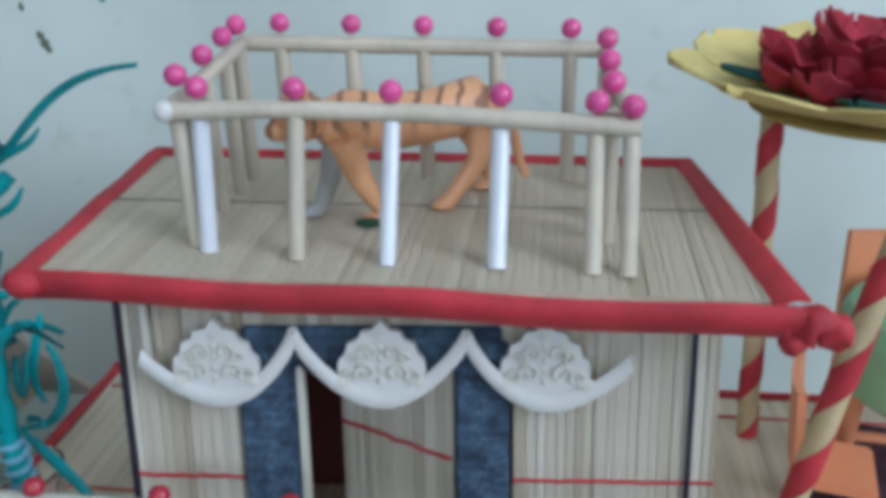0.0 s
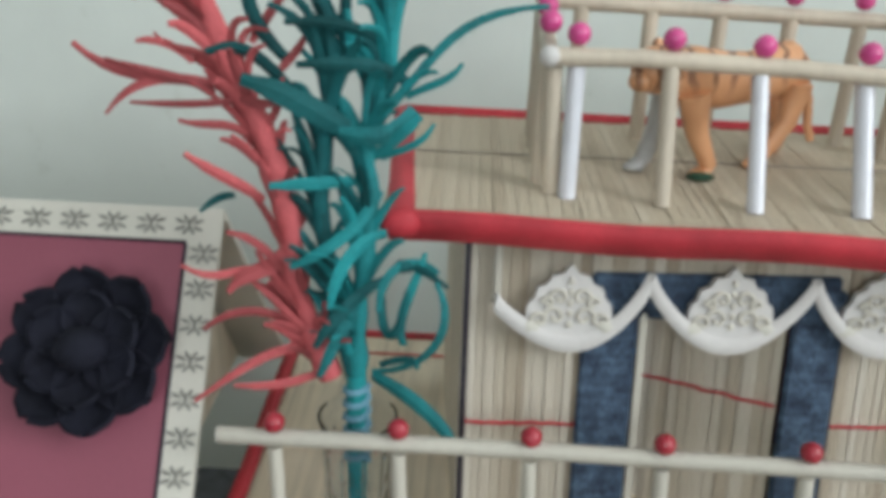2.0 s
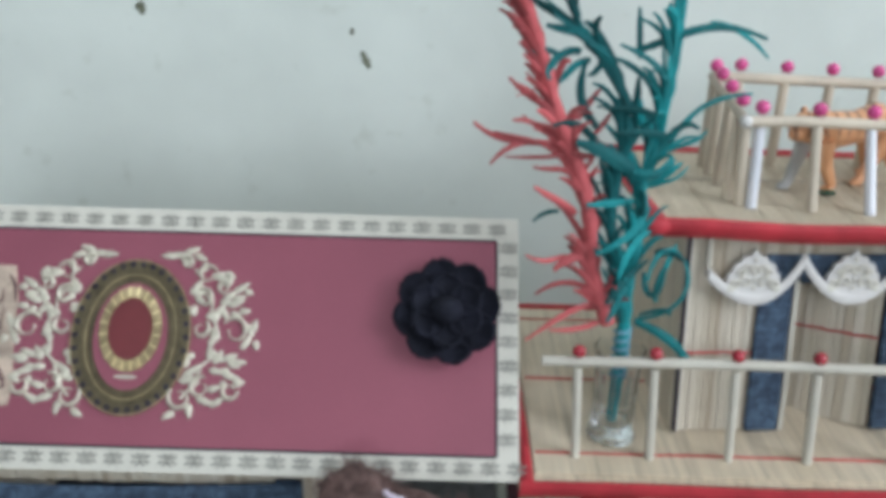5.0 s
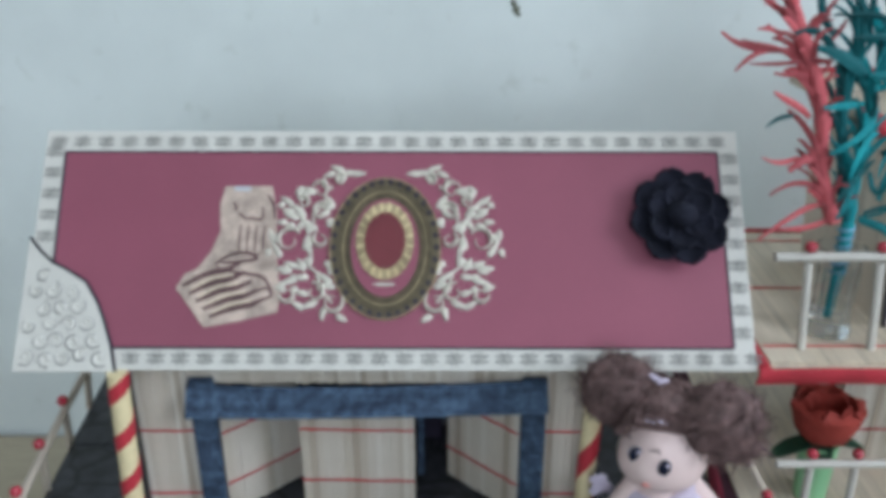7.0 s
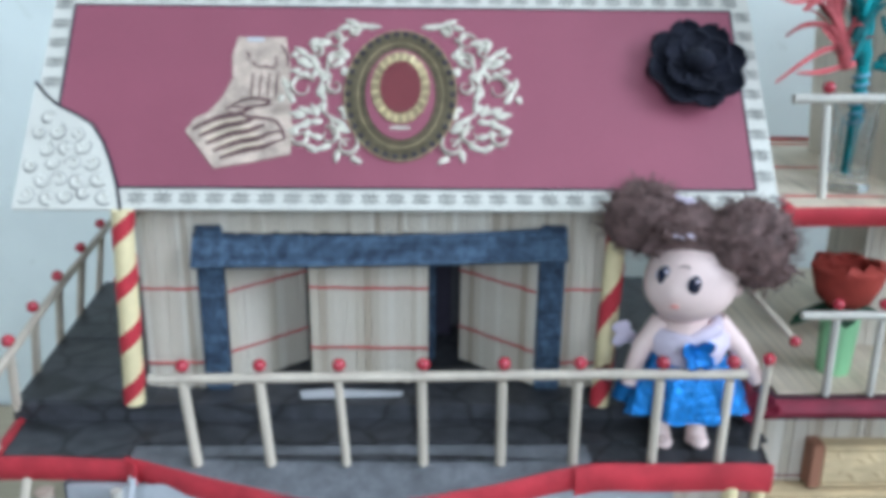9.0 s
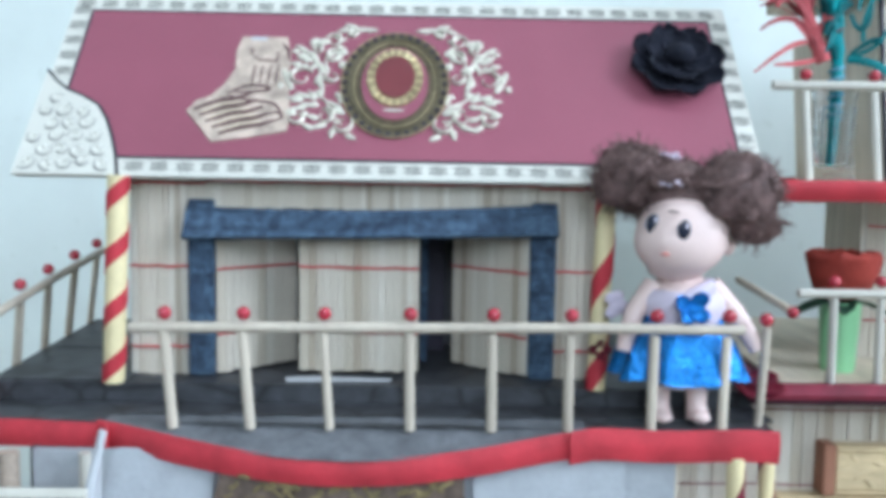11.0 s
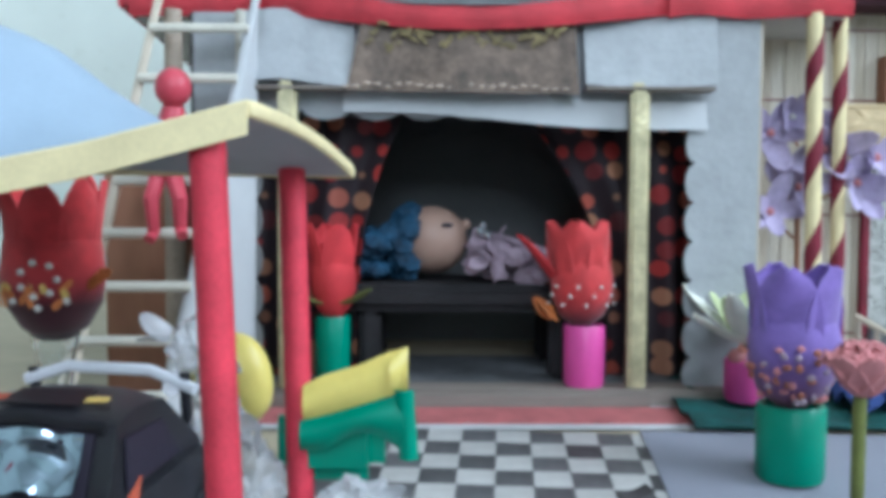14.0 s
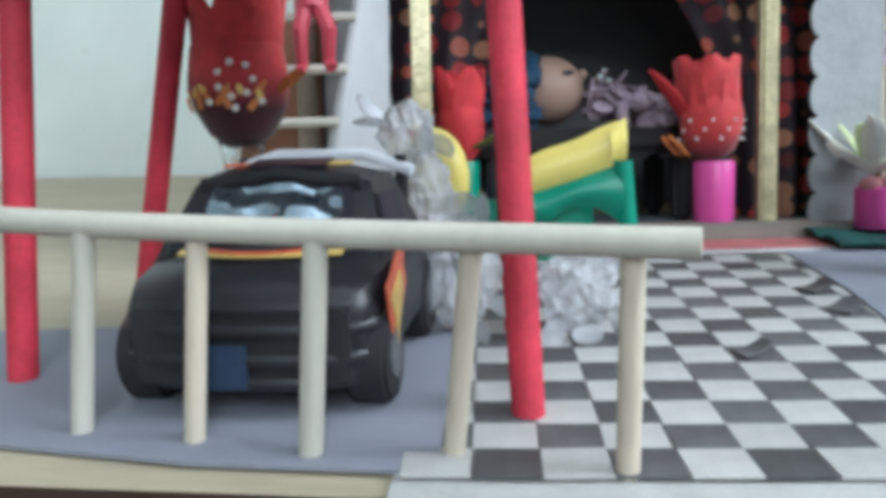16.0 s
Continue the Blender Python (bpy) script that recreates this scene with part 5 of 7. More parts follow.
    for k in range(4):
        stroke([(-78 + 3.7 * k, 56), (-78 + 3.7 * k, 63), (-77.6 + 3.7 * k, 69)], 0.55)
    stroke([(-79, 75), (-76, 71), (-72, 73), (-70, 71), (-67, 72), (-68, 78)], 0.7)
    stroke([(-66, 84), (-63, 79), (-62, 72)], 0.8)
    stroke([(-82, 80), (-80, 78), (-81, 76)], 0.6)
    part("pale_corner", prism(B(), [(-81.5, 85.5), (-74, 85.5), (-74, 87.8), (-81.8, 87.8)], RO + RN * 1.1, X, RV, RN, 0.2), WHITE_PAPER, sp)
    sp.matrix_basis = Matrix.Translation(RV * (-1.9 * MM)) @ sp.matrix_basis


card_roof()


def black_flower():
    c = on_roof(125, 70, 1)
    root = thing("black_felt_flower", c, "black felt flower glued to the card roof", "felt flower")
    for ring, n, r, ln, w, h in ((0, 8, 6, 17, 17, 1.5), (1, 6, 3, 13, 14, 5)):
        for k in range(n):
            a = 2 * math.pi * k / n + 0.35 * ring + 0.2
            out = X * math.cos(a) + RV * math.sin(a)
            bm = B()
            petal(bm, c + out * r + RN * h, out + RN * 0.12, RN, ln, w, 0.12, 1.4, cup=0.35)
            part("petal", bm, BLACK_FLOWER, root)
    bm = B()
    ball(bm, c + RN * 9, (7.5, 7.5, 6), 2)
    part("centre_button", bm, BLACK_FLOWER, root)


black_flower()


# ---- the standing doll ----
def standing_doll():
    bm = B()
    for x in (108, 124):
        tube(bm, [(x, 17, 191.5), (x, 20, 198), (x + 0.5, 22, 212)], [5.0, 4.2, 5.2], 12, mi=0)
        ball(bm, (x, 15.5, 193.5), (4.6, 6.5, 3.0), 2, 0)
    lathe(bm, (116, 21, 0), [(12, 206), (14, 215), (13, 228), (15, 240), (13, 248), (7, 253), (6, 257)], 18, 0)
    tube(bm, [(104.5, 20, 248.5), (96, 18, 237), (92, 16, 226), (91, 15, 221)], [5, 4.4, 3.6, 3.2], 10, mi=0)
    tube(bm, [(127.5, 20, 248.5), (138, 18, 237), (145, 16, 226), (147, 15, 222)], [5, 4.4, 3.6, 3.2], 10, mi=0)
    lathe(bm, (116, 21, 0), [(13.6, 226), (15.4, 232), (17.8, 239), (17.4, 243.5), (14.6, 247)], 18, 3, 0.02)
    tube(bm, [(107, 9.5, 240), (115, 7.4, 244.5), (124, 10, 248.5), (127, 18, 248.5), (125, 27, 247)], [3.0, 3.2, 3.4, 3.4, 3.0], 10, mi=3)
    skirt = []
    for i, (r, z) in enumerate(((15.5, 239), (18.8, 231), (24, 221), (27, 210))):
        skirt.append([bm.verts.new((116 + r * (1 + (0.12 * i / 3) * math.sin(9 * a) + 0.05 * math.sin(23 * a + 2 * i)) * math.cos(a), 21 + 0.8 * r * (1 + (0.09 * i / 3) * math.sin(9 * a)) * math.sin(a), z + 0.7 * math.sin(5 * a) * i / 3)) for a in (2 * math.pi * k / 54 for k in range(54))])
    for a, b in zip(skirt, skirt[1:]):
        for k in range(54):
            bm.faces.new((a[k], a[(k + 1) % 54], b[(k + 1) % 54], b[k])).material_index = 2
    for ox, oz, ln in ((-0.9, 0.5, 13), (0.7, 0.9, 12), (-0.5, -0.8, 10), (0.8, -0.6, 11)):
        petal(bm, (114.5, 2.0, 241), (ox, -0.25, oz), (0.1, -1, 0.2), ln * 0.66, 6.5, 0.2, 0.8, 2, cup=0.4)
    ball(bm, (114.5, 1.2, 241), (2.4, 1.6, 2.2), 2, 2)
    head = list(ball(bm, (114, 22, 269), (18.3, 17.5, 17.5), 4, 0))
    swell = (((104, 9, 259), 4.6, 9.0), ((120, 9, 261), 2.6, 8.0), ((97, 14, 262), 2.0, 6.0), ((105.6, 5.6, 265.4), 1.5, 1.9), ((106, 7, 277), 1.4, 8.0))
    for v in head:
        out = (v.co - Vector((114, 22, 269))).normalized()
        v.co += out * sum(k * math.exp(-(v.co - Vector(c)).length_squared / (2 * r * r)) for c, k, r in swell)

    front = [v.co.copy() for v in head if v.co.y < 18]

    def face(x, z):
        return min(front, key=lambda p: (p.x - x) ** 2 + (p.z - z) ** 2).y
    ball(bm, (132.5, 22, 265), (3.4, 3, 4.5), 2, 0)
    for ex, ez in ((99.6, 271.6), (111.2, 270.4)):
        ey = face(ex, ez)
        ball(bm, (ex, ey, ez), (2.7, 0.9, 4.1), 2, 4)
        tube(bm, [(ex - 2.5, face(ex - 2.5, ez + 6.6), ez + 6.6), (ex, face(ex, ez + 7.4), ez + 7.4), (ex + 2.5, face(ex + 2.5, ez + 7.0), ez + 7.0)], 0.3, 5, mi=1)
        # pale dot, a highlight put on the eye as colour
        ball(bm, (ex + 0.8, ey - 0.6, ez + 1.6), (0.8, 0.5, 1.0), 1, 3)
        ball(bm, (ex - 2.2, face(ex - 2.2, ez - 0.4) - 0.1, ez - 0.6), (0.8, 0.5, 2.2), 1, 3)
    ball(bm, (105.2, face(105.2, 260.2), 260.2), (1.9, 0.7, 0.8), 2, 5)

    def tuft(c, d, ln, w):
        c, d = Vector(c), Vector(d).normalized()
        wob = Vector((rnd.uniform(-1, 1), rnd.uniform(-1, 1), rnd.uniform(-1, 1)))
        tube(bm, [c + d * (ln * q / 5) + wob * (ln * 0.5 * math.sin(q * 1.3) * 0.35) for q in range(6)], [w * (1.05 - 0.17 * q) for q in range(6)], 5, mi=1)
    ball(bm, (118, 29, 283), (19.5, 17, 12.5), 3, 1)
    ball(bm, (128.5, 22, 280), (9.5, 12, 11), 3, 1)
    for cx, cy, cz, sx, sz in ((96.5, 30, 288.5, 16.5, 16.5), (137.5, 20, 285, 18.5, 19.5)):
        for v in ball(bm, (cx, cy, cz), (sx * 0.95, 12, sz * 0.95), 4, 1):
            v.co += (v.co - Vector((cx, cy, cz))) * (0.16 * noise.noise(v.co * 0.16) + 0.10 * noise.noise(v.co * 0.4))
        for k in range(1100):
            a, b = rnd.uniform(0, 2 * math.pi), math.asin(rnd.uniform(-1, 1))
            d = Vector((math.cos(a) * math.cos(b), math.sin(b), math.sin(a) * math.cos(b)))
            tuft((cx + sx * 0.8 * d.x, cy + 10 * d.y, cz + sz * 0.8 * d.z), Vector((rnd.uniform(-1, 1), rnd.uniform(-1, 1), rnd.uniform(-1, 1))).cross(d) + d * rnd.uniform(-0.05, 0.75), rnd.uniform(5, 11), rnd.uniform(0.2, 0.5))
    for v in ball(bm, (115, 25, 288), (16, 12, 10.5), 3, 1):
        v.co += Z * (1.5 * noise.noise(v.co * 0.2))
    for k in range(260):
        a, b = rnd.uniform(0, 2 * math.pi), math.asin(rnd.uniform(-0.4, 1))
        d = Vector((math.cos(a) * math.cos(b), math.sin(a) * math.cos(b), math.sin(b)))
        tuft((115 + 14 * d.x, 25 + 10.5 * d.y, 288 + 9.3 * d.z), Vector((rnd.uniform(-1, 1), rnd.uniform(-1, 1), rnd.uniform(-1, 1))).cross(d) + d * rnd.uniform(-0.05, 0.4), rnd.uniform(5, 9), rnd.uniform(0.3, 0.65))
    for k in range(220):
        a, b = rnd.uniform(0.1, math.pi - 0.1), rnd.uniform(-1.1, 0.9)
        p = Vector((116 + 20.5 * math.cos(a), 25 + 17 * math.sin(b), 279 + 12 * math.sin(a) * math.cos(b * 0.5)))
        tuft(p, ((101 if p.x < 120 else 139) - p.x, rnd.uniform(-6, 2), rnd.uniform(0, 12)), rnd.uniform(5, 9), rnd.uniform(0.5, 1.0))
    for k in range(60):
        tx = rnd.uniform(100, 134)
        tuft((tx, 10 + rnd.uniform(0, 6), rnd.uniform(287.5, 292) - max(0, tx - 118) * 0.75), (rnd.uniform(-.9, .9), -0.3, rnd.uniform(-.7, .5)), rnd.uniform(4, 7), rnd.uniform(0.4, 0.8))
    for cx, cz, cy in ((106, 299.5, 22), (105, 288, 9)):
        for k in range(7):
            ball(bm, (cx + rnd.uniform(-4, 4), cy + rnd.uniform(-2, 2), cz + rnd.uniform(-1, 1)), (1.7, 1.3, 1.0), 1, 3)
    for k in range(8):
        ball(bm, (92 + rnd.uniform(-4, 3), 30, 238 + rnd.uniform(-4, 4)), (3.2, 1, 3), 1, 3)
    hair = {v for f in bm.faces if f.material_index == 1 for v in f.verts if v.co.z > 277}
    turn, pivot = Matrix.Rotation(radians(-8), 3, "Z") @ Matrix.Rotation(radians(4), 3, "Y"), Vector((114, 17, 262))
    for v in bm.verts:
        if v.co.z > 253.5:
            v.co += Vector((0, -4.5, 2.2))
            v.co = pivot + turn @ (v.co - pivot) + (Vector((-5.5, -2, 0)) if v in hair else Vector())
        v.co.x -= 2.5
    single("standing_doll", bm, [SKIN, HAIR, FOIL_BLUE, FROCK, EYE, BLUSH], (116, 20, 190.4), "vinyl doll with brown puffs of hair and a shiny blue skirt", "doll")


standing_doll()

# ---- wing: ground floor ----
def wing_ground():
    root = thing("wing_ground_floor", (250, 60, 0), "straw-strip ground floor wall with red trim and a lace window", "doll house")
    part("backing_wall", box(B(), 108, 470, 56.5, 58, -1, 194), STRAW_WALL, root)
    slats(root, (110, 56), (300, 56), 0, 194, STRAW_WALL, 1.2, 3.4)
    threads(root, (110, 55), (420, 55), (28, 90, 150, 186), DARK_RED, 0.4)
    part("side_wall", box(B(), 468, 470, 58, 220, -1, 194), STRAW_WALL, root)
    win = part("window", box(B(), 187, 250, 52.5, 55, 32, 124, 0.4), LACE, root, "white lace-patterned window")
    part("frame", box(B(), 182.6, 187, 51, 55.4, 26, 125, 0.8), DARK_RED, win, "dark red window frame")
    part("frame", box(B(), 250, 254.6, 51, 55.4, 26, 125, 0.8), DARK_RED, win, "dark red window frame")
    part("sill", box(B(), 187.3, 249.7, 50, 55.5, 23, 32, 1), GREY_FLOOR, win, "dark slate sill")
    part("bottom_band", box(B(), 186, 264, 49, 55, 12, 20, 1), GREY_WASH, root)


wing_ground()


def carved_plank(x0, x1, z0, z1, y, end):
    root = thing("carved_plank", ((x0 + x1) / 2, y + 3, z0), "golden carved wooden plank glued above the lace window", "plank", "carved planks")
    part("board", box(B(), x0, x1, y, 56, z0, z1, 0.8), CARVED, root)
    q = random.Random(int(x0))
    for k in range(int((x1 - x0) / 4.2)):
        bm = B()
        cz = (z0 + z1) / 2 + (z1 - z0) * 0.28 * math.sin(k * 1.7)
        ball(bm, (x0 + 4 + 4.2 * k, y + 0.1, cz), (q.uniform(3.5, 5.5), 0.9, q.uniform(1.0, 1.7)), 1, turn=Matrix.Rotation(q.choice((-0.6, 0.6)) + q.uniform(-.3, .3), 4, "Y"))
        part("carved_leaf", bm, CARVED, root)
    for dz in (0.12, 0.88):
        part("carved_groove", tube(B(), wavy((x0 + 1, y + 0.2, z0 + (z1 - z0) * dz), (x1 - 1, y + 0.2, z0 + (z1 - z0) * dz), 30, 0.5), 0.5, 5), CARVED_DARK, root)
    if end:
        part("end_block", box(B(), x0 - 6, x0, y - 1, 56, z0, z1 + 1, 0.6), BROWN_WOOD, root, "dark brown end block")


carved_plank(196, 330, 148, 171, 47, True)
carved_plank(169, 330, 125, 147, 44, False)
striped_post("striped_pole", (134, -3, -1), (131.5, -2, 182), 3.5, 4.4, CREAM_PAPER, DARK_RED, "cream pole wound with dark red stripes", "striped posts", 2.2)
striped_post("striped_pole", (151, 10, -1), (149, 10, 182), 3.1, 4.6, CREAM_PAPER, DARK_RED, "cream pole wound with dark red stripes", "striped posts", 2.6)


def lilac_spray():
    root = thing("lilac_flower_spray", (140, 30, 0), "spray of lilac silk flowers behind the striped poles", "artificial flower")
    part("stem", tube(B(), [(142, 34, 0), (141, 33, 60), (139, 30, 118)], 1.5, 7), BROWN_WOOD, root)
    for cx, cy, cz, r in ((122, 24, 130, 19), (147, 20, 122, 20), (121, 20, 92, 16), (162, 18, 106, 18), (136, 24, 104, 19), (133, 26, 138, 15), (170, 16, 118, 13)):
        fl = part("blossom", tube(B(), [(139, 31, cz - 14), (cx, cy + 3, cz)], 0.8, 5), BROWN_WOOD, root, "lilac blossom")
        for k in range(5):
            a = 2 * math.pi * k / 5 + rnd.uniform(-.3, .3)
            bm = B()
            petal(bm, (cx, cy, cz), (math.cos(a), rnd.uniform(-0.9, 0.1), math.sin(a)), (rnd.uniform(-.4, .4), -1, rnd.uniform(-.3, .4)), r * rnd.uniform(0.7, 1.2), r * rnd.uniform(0.5, 0.75), rnd.uniform(0.05, 0.55), 0.4, cup=0.35)
            part("petal", bm, LILAC_PETAL, fl)
        bm = B()
        ball(bm, (cx, cy - 2, cz), 2.2, 1)
        part("blossom_centre", bm, PINK_CLOTH if cz < 135 else WHITE_PETAL, fl)


lilac_spray()


def little_fence():
    root = thing("little_stick_fence", (185, 5, 0), "small pale stick fence leaning beside the poles", "fence")
    part("handrail", rod(B(), (162, 14, 42), (190, -13, 23.7), 1.6), STICK, root)
    part("handrail", rod(B(), (162, 14, 22), (189, -13, 10.3), 1.4), STICK, root)
    for k in range(5):
        u = k / 7
        part("post", rod(B(), (163 + 43 * u, 13 - 43 * u, -1), (163 + 43 * u, 13 - 43 * u, 40 - 29 * u), 1.5), STICK, root)


little_fence()
bm = B()
sheet(bm, lambda u, v: (209 + 44 * (u - 0.5) * (1 - 0.35 * max(0, v - 0.45) ** 2 * 4), -40 + 6 * math.sin(3 * u), 2 + 68 * v - 30 * abs(u - 0.5) ** 2 * v * 2), 12, 10, 4)
single("round_backed_board", bm, plain("grey_brown_board", (0.16, 0.12, 0.11), 0.6, 0.2), (209, -40, 0), "grey-brown board with a rounded top standing on the ground", "board")


def pink_bloom():
    c = Vector((86, -143, ground(-143) + 0.8))
    root = thing("dusty_pink_bloom", c, "dusty pink cloth bloom on a stem by the path", "artificial flower")
    for k in range(5):
        q = c + Vector((rnd.uniform(-5, 5), rnd.uniform(-5, 5), 46 + 3.5 * k))
        for j in range(7):
            a = 2 * math.pi * j / 7 + 0.4 * k
            bm = B()
            petal(bm, q, (math.cos(a), math.sin(a), 0.7 - 0.25 * k), Z, 13 - k, 11, 0.35 - 0.2 * k, 0.8)
            part("petal", bm, PINK_CLOTH, root)
    part("stem", rod(B(), c, c + Vector((0, 0, 50)), 2.0), OLIVE, root)


pink_bloom()


# ---- wing: middle storey ----
def wing_floor():
    root = thing("wing_middle_floor", (300, 100, 194), "dark carpeted wing floor edged with maroon ribbon", "balcony floor")
    part("deck", prism(B(), [(150, 32), (470, 32), (470, 220), (166, 220), (160, 66)], (0, 0, 194.2), X, Y, Z, 7.8), CARPET_DARK, root, smooth=False)
    part("straw_sheet", prism(B(), [(166, 42), (468, 42), (468, 218), (172, 218)], (0, 0, 202), X, Y, Z, 0.8), STRAW_FLOOR, root, smooth=False)
    part("maroon_edging", tube(B(), [(148, 32, 200), (220, 30.5, 201), (330, 31, 200), (470, 30, 201)], 4.2, 8, 0.7), DARK_RED, root, "maroon ribbon edging")
    part("maroon_edging", tube(B(), [(150, 34, 202), (156, 60, 202), (160, 90, 203)], 3.4, 8, 0.7), DARK_RED, root, "maroon ribbon edging")


wing_floor()
bunch = thing("ribbon_bunch", (146, 31, 195), "bunched maroon ribbon end at the wing corner", "ribbon")
for k in range(6):
    bm = B()
    petal(bm, (146 + 3 * math.cos(2.1 * k), 30 + 2 * math.sin(2.1 * k), 201 + 1.2 * k), (math.cos(2.4 * k), -0.5, 0.5 * math.sin(1.9 * k)), (0.2, -0.8, 0.6), 11, 8, 0.35, 0.9, cup=0.5)
    part("ribbon_fold", bm, DARK_RED, bunch)
wx = [187, 208, 231, 254, 277, 300, 323, 346, 370, 394, 418]
railing("wing_railing", [((x + 1, 40, 202.5), (x, 39, 241)) for x in wx], [(171, 39, 243), (300, 39, 243.5), (440, 39, 243)], [(x, 39, 248.5) for x in wx],
        WHITE_STICK, WHITE_STICK, BEAD_RED, 1.8, 2.0, 2.7, "white stick railing with red beads along the wing floor")


def wing_middle():
    root = thing("wing_middle_wall", (300, 100, 202), "straw-strip wing wall of the middle storey with red stitching", "doll house")
    part("backing_wall", box(B(), 229, 440, 96.5, 98, 202.5, 284), STRAW_WALL, root)
    slats(root, (229, 96), (330, 96), 203, 284, STRAW_WALL, 1.2, 3.2)
    threads(root, (229, 95), (400, 95), (222, 270))
    part("side_wall", box(B(), 226, 229, 96, 137, 202.5, 283.4), STRAW_WALL, root)
    part("side_wall", box(B(), 437, 440, 98, 205, 202.5, 284), STRAW_WALL, root)
    part("brown_strip", box(B(), 270, 420, 92, 94.5, 203, 214, 0.5), BROWN_WOOD, root)


wing_middle()


def rose_vase():
    c = Vector((203, 66, 202.6))
    root = thing("rose_in_mint_vase", c, "rust red felt rose with dark leaves in a mint green vase", "vase")
    part("vase", lathe(B(), c, [(7.5, 0), (8.0, 3), (9.2, 28), (9.4, 33), (8, 33), (7.6, 28)], 20), MINT, root)
    part("stem", rod(B(), c + Z * 20, c + Z * 44, 1.6), LEAF, root)
    rose = part("rose", lathe(B(), c + Z * 34, [(6, 0), (12.5, 5), (15.5, 13), (17, 21), (15, 22), (12, 15), (4, 13)], 20, wobble=0.07), RUST_RED, root, "rust red felt rose")
    for ring, n, r, w in ((0, 6, 12, 21), (1, 5, 7, 13)):
        for k in range(n):
            a = 2 * math.pi * k / n + ring * 0.5
            bm = B()
            petal(bm, c + Vector(((13.5 - 5 * ring) * math.cos(a), (13.5 - 5 * ring) * math.sin(a), 42 + 2 * ring)), (0.2 * math.cos(a), 0.2 * math.sin(a), 1), (math.cos(a), math.sin(a), -0.2), 15 - 2 * ring, w + 2, 0.12, 0.9, cup=-0.45)
            part("petal", bm, RUST_RED, rose)
    for a, ln in ((3.3, 26), (0.1, 24), (4.4, 16)):
        bm = B()
        petal(bm, c + Z * 34, (math.cos(a), math.sin(a), -0.05), Z, ln, 11, -0.25, 0.6)
        part("leaf", bm, LEAF, root, "dark cloth leaf")


rose_vase()


# ---- upper deck and rear house ----
def upper_deck():
    root = thing("upper_deck", (300, 120, 284), "straw-strip upper deck edged with red ribbon", "balcony floor")
    out = [(161, 45), (480, 45), (480, 199), (160, 199)]
    part("deck_board", prism(B(), out, (0, 0, 284.5), X, Y, Z, 6.3), STRAW_FLOOR, root, smooth=False)
    part("paper_lining", prism(B(), [(163, 46), (479, 46), (479, 197), (162, 197)], (0, 0, 283.6), X, Y, Z, 0.8), CEILING_PAINT, root, "white paper lining")
    part("straw_sheet", prism(B(), [(164, 48), (478, 48), (478, 197), (163, 197)], (0, 0, 290.9), X, Y, Z, 1.4), STRAW_FLOOR, root, smooth=False)
    for y in (62, 122, 184):
        part("thread", tube(B(), wavy((165, y, 292.6), (476, y, 292.6), 24, 0.15), 0.5, 6), RED, root)
    for p, q in (((157, 42.5, 288.5), (482, 42.5, 288.5)),):
        part("red_edging", sheet(B(), lambda u, v, p=p, q=q: (p[0] + (q[0] - p[0]) * u, p[1] + 1.5 - 3 * math.sin(v * 2.2), 283.5 + 9 * v + 0.6 * math.sin(14 * u)), 40, 4, 1.2), RED, root, "red ribbon edging")
    part("red_edging", sheet(B(), lambda u, v: (157.5 - 0.5 * u + 5 * v, 42 + 157 * u, 293 - 3.0 * abs(v - 0.6) + 0.5 * math.sin(11 * u)), 16, 4, 1.2), RED, root, "red ribbon edging")
    part("red_edging", box(B(), 158, 480, 198, 201, 286, 294, 0.8), RED, root, "red ribbon edging")


upper_deck()
mx = [180, 212, 246, 280, 317, 352, 388, 424]
railing("upper_deck_railing", [((x + 2, 60, 291.8), (x, 64.5, 334)) for x in mx], [(165, 65, 336.5), (250, 64.5, 337.2), (340, 64.5, 336), (440, 64.5, 335.5)], [(x, 64.5, 341.6 - 0.003 * (x - 180)) for x in mx],
        WHITE_STICK, WHITE_STICK, BEAD_RED, 2.0, 2.3, 2.9, "white stick railing with red beads along the upper deck")


def lean(root, pivot, shift, tilt, turn=0.0):
    """Tips the parts of a thing backwards about a pivot, turns them and shifts them, as the glued-up model stands."""
    c = (Vector(pivot) - ORIGIN[root.name]) * MM
    m = Matrix.Translation(c + Vector(shift) * MM) @ Matrix.Rotation(radians(turn), 4, "Z") @ Matrix.Rotation(radians(tilt), 4, "X") @ Matrix.Translation(-c)
    for ob in root.children:
        ob.matrix_basis = m @ ob.matrix_basis


def roof_top(y):
    return 394.3 + 0.005 * (y - 85)


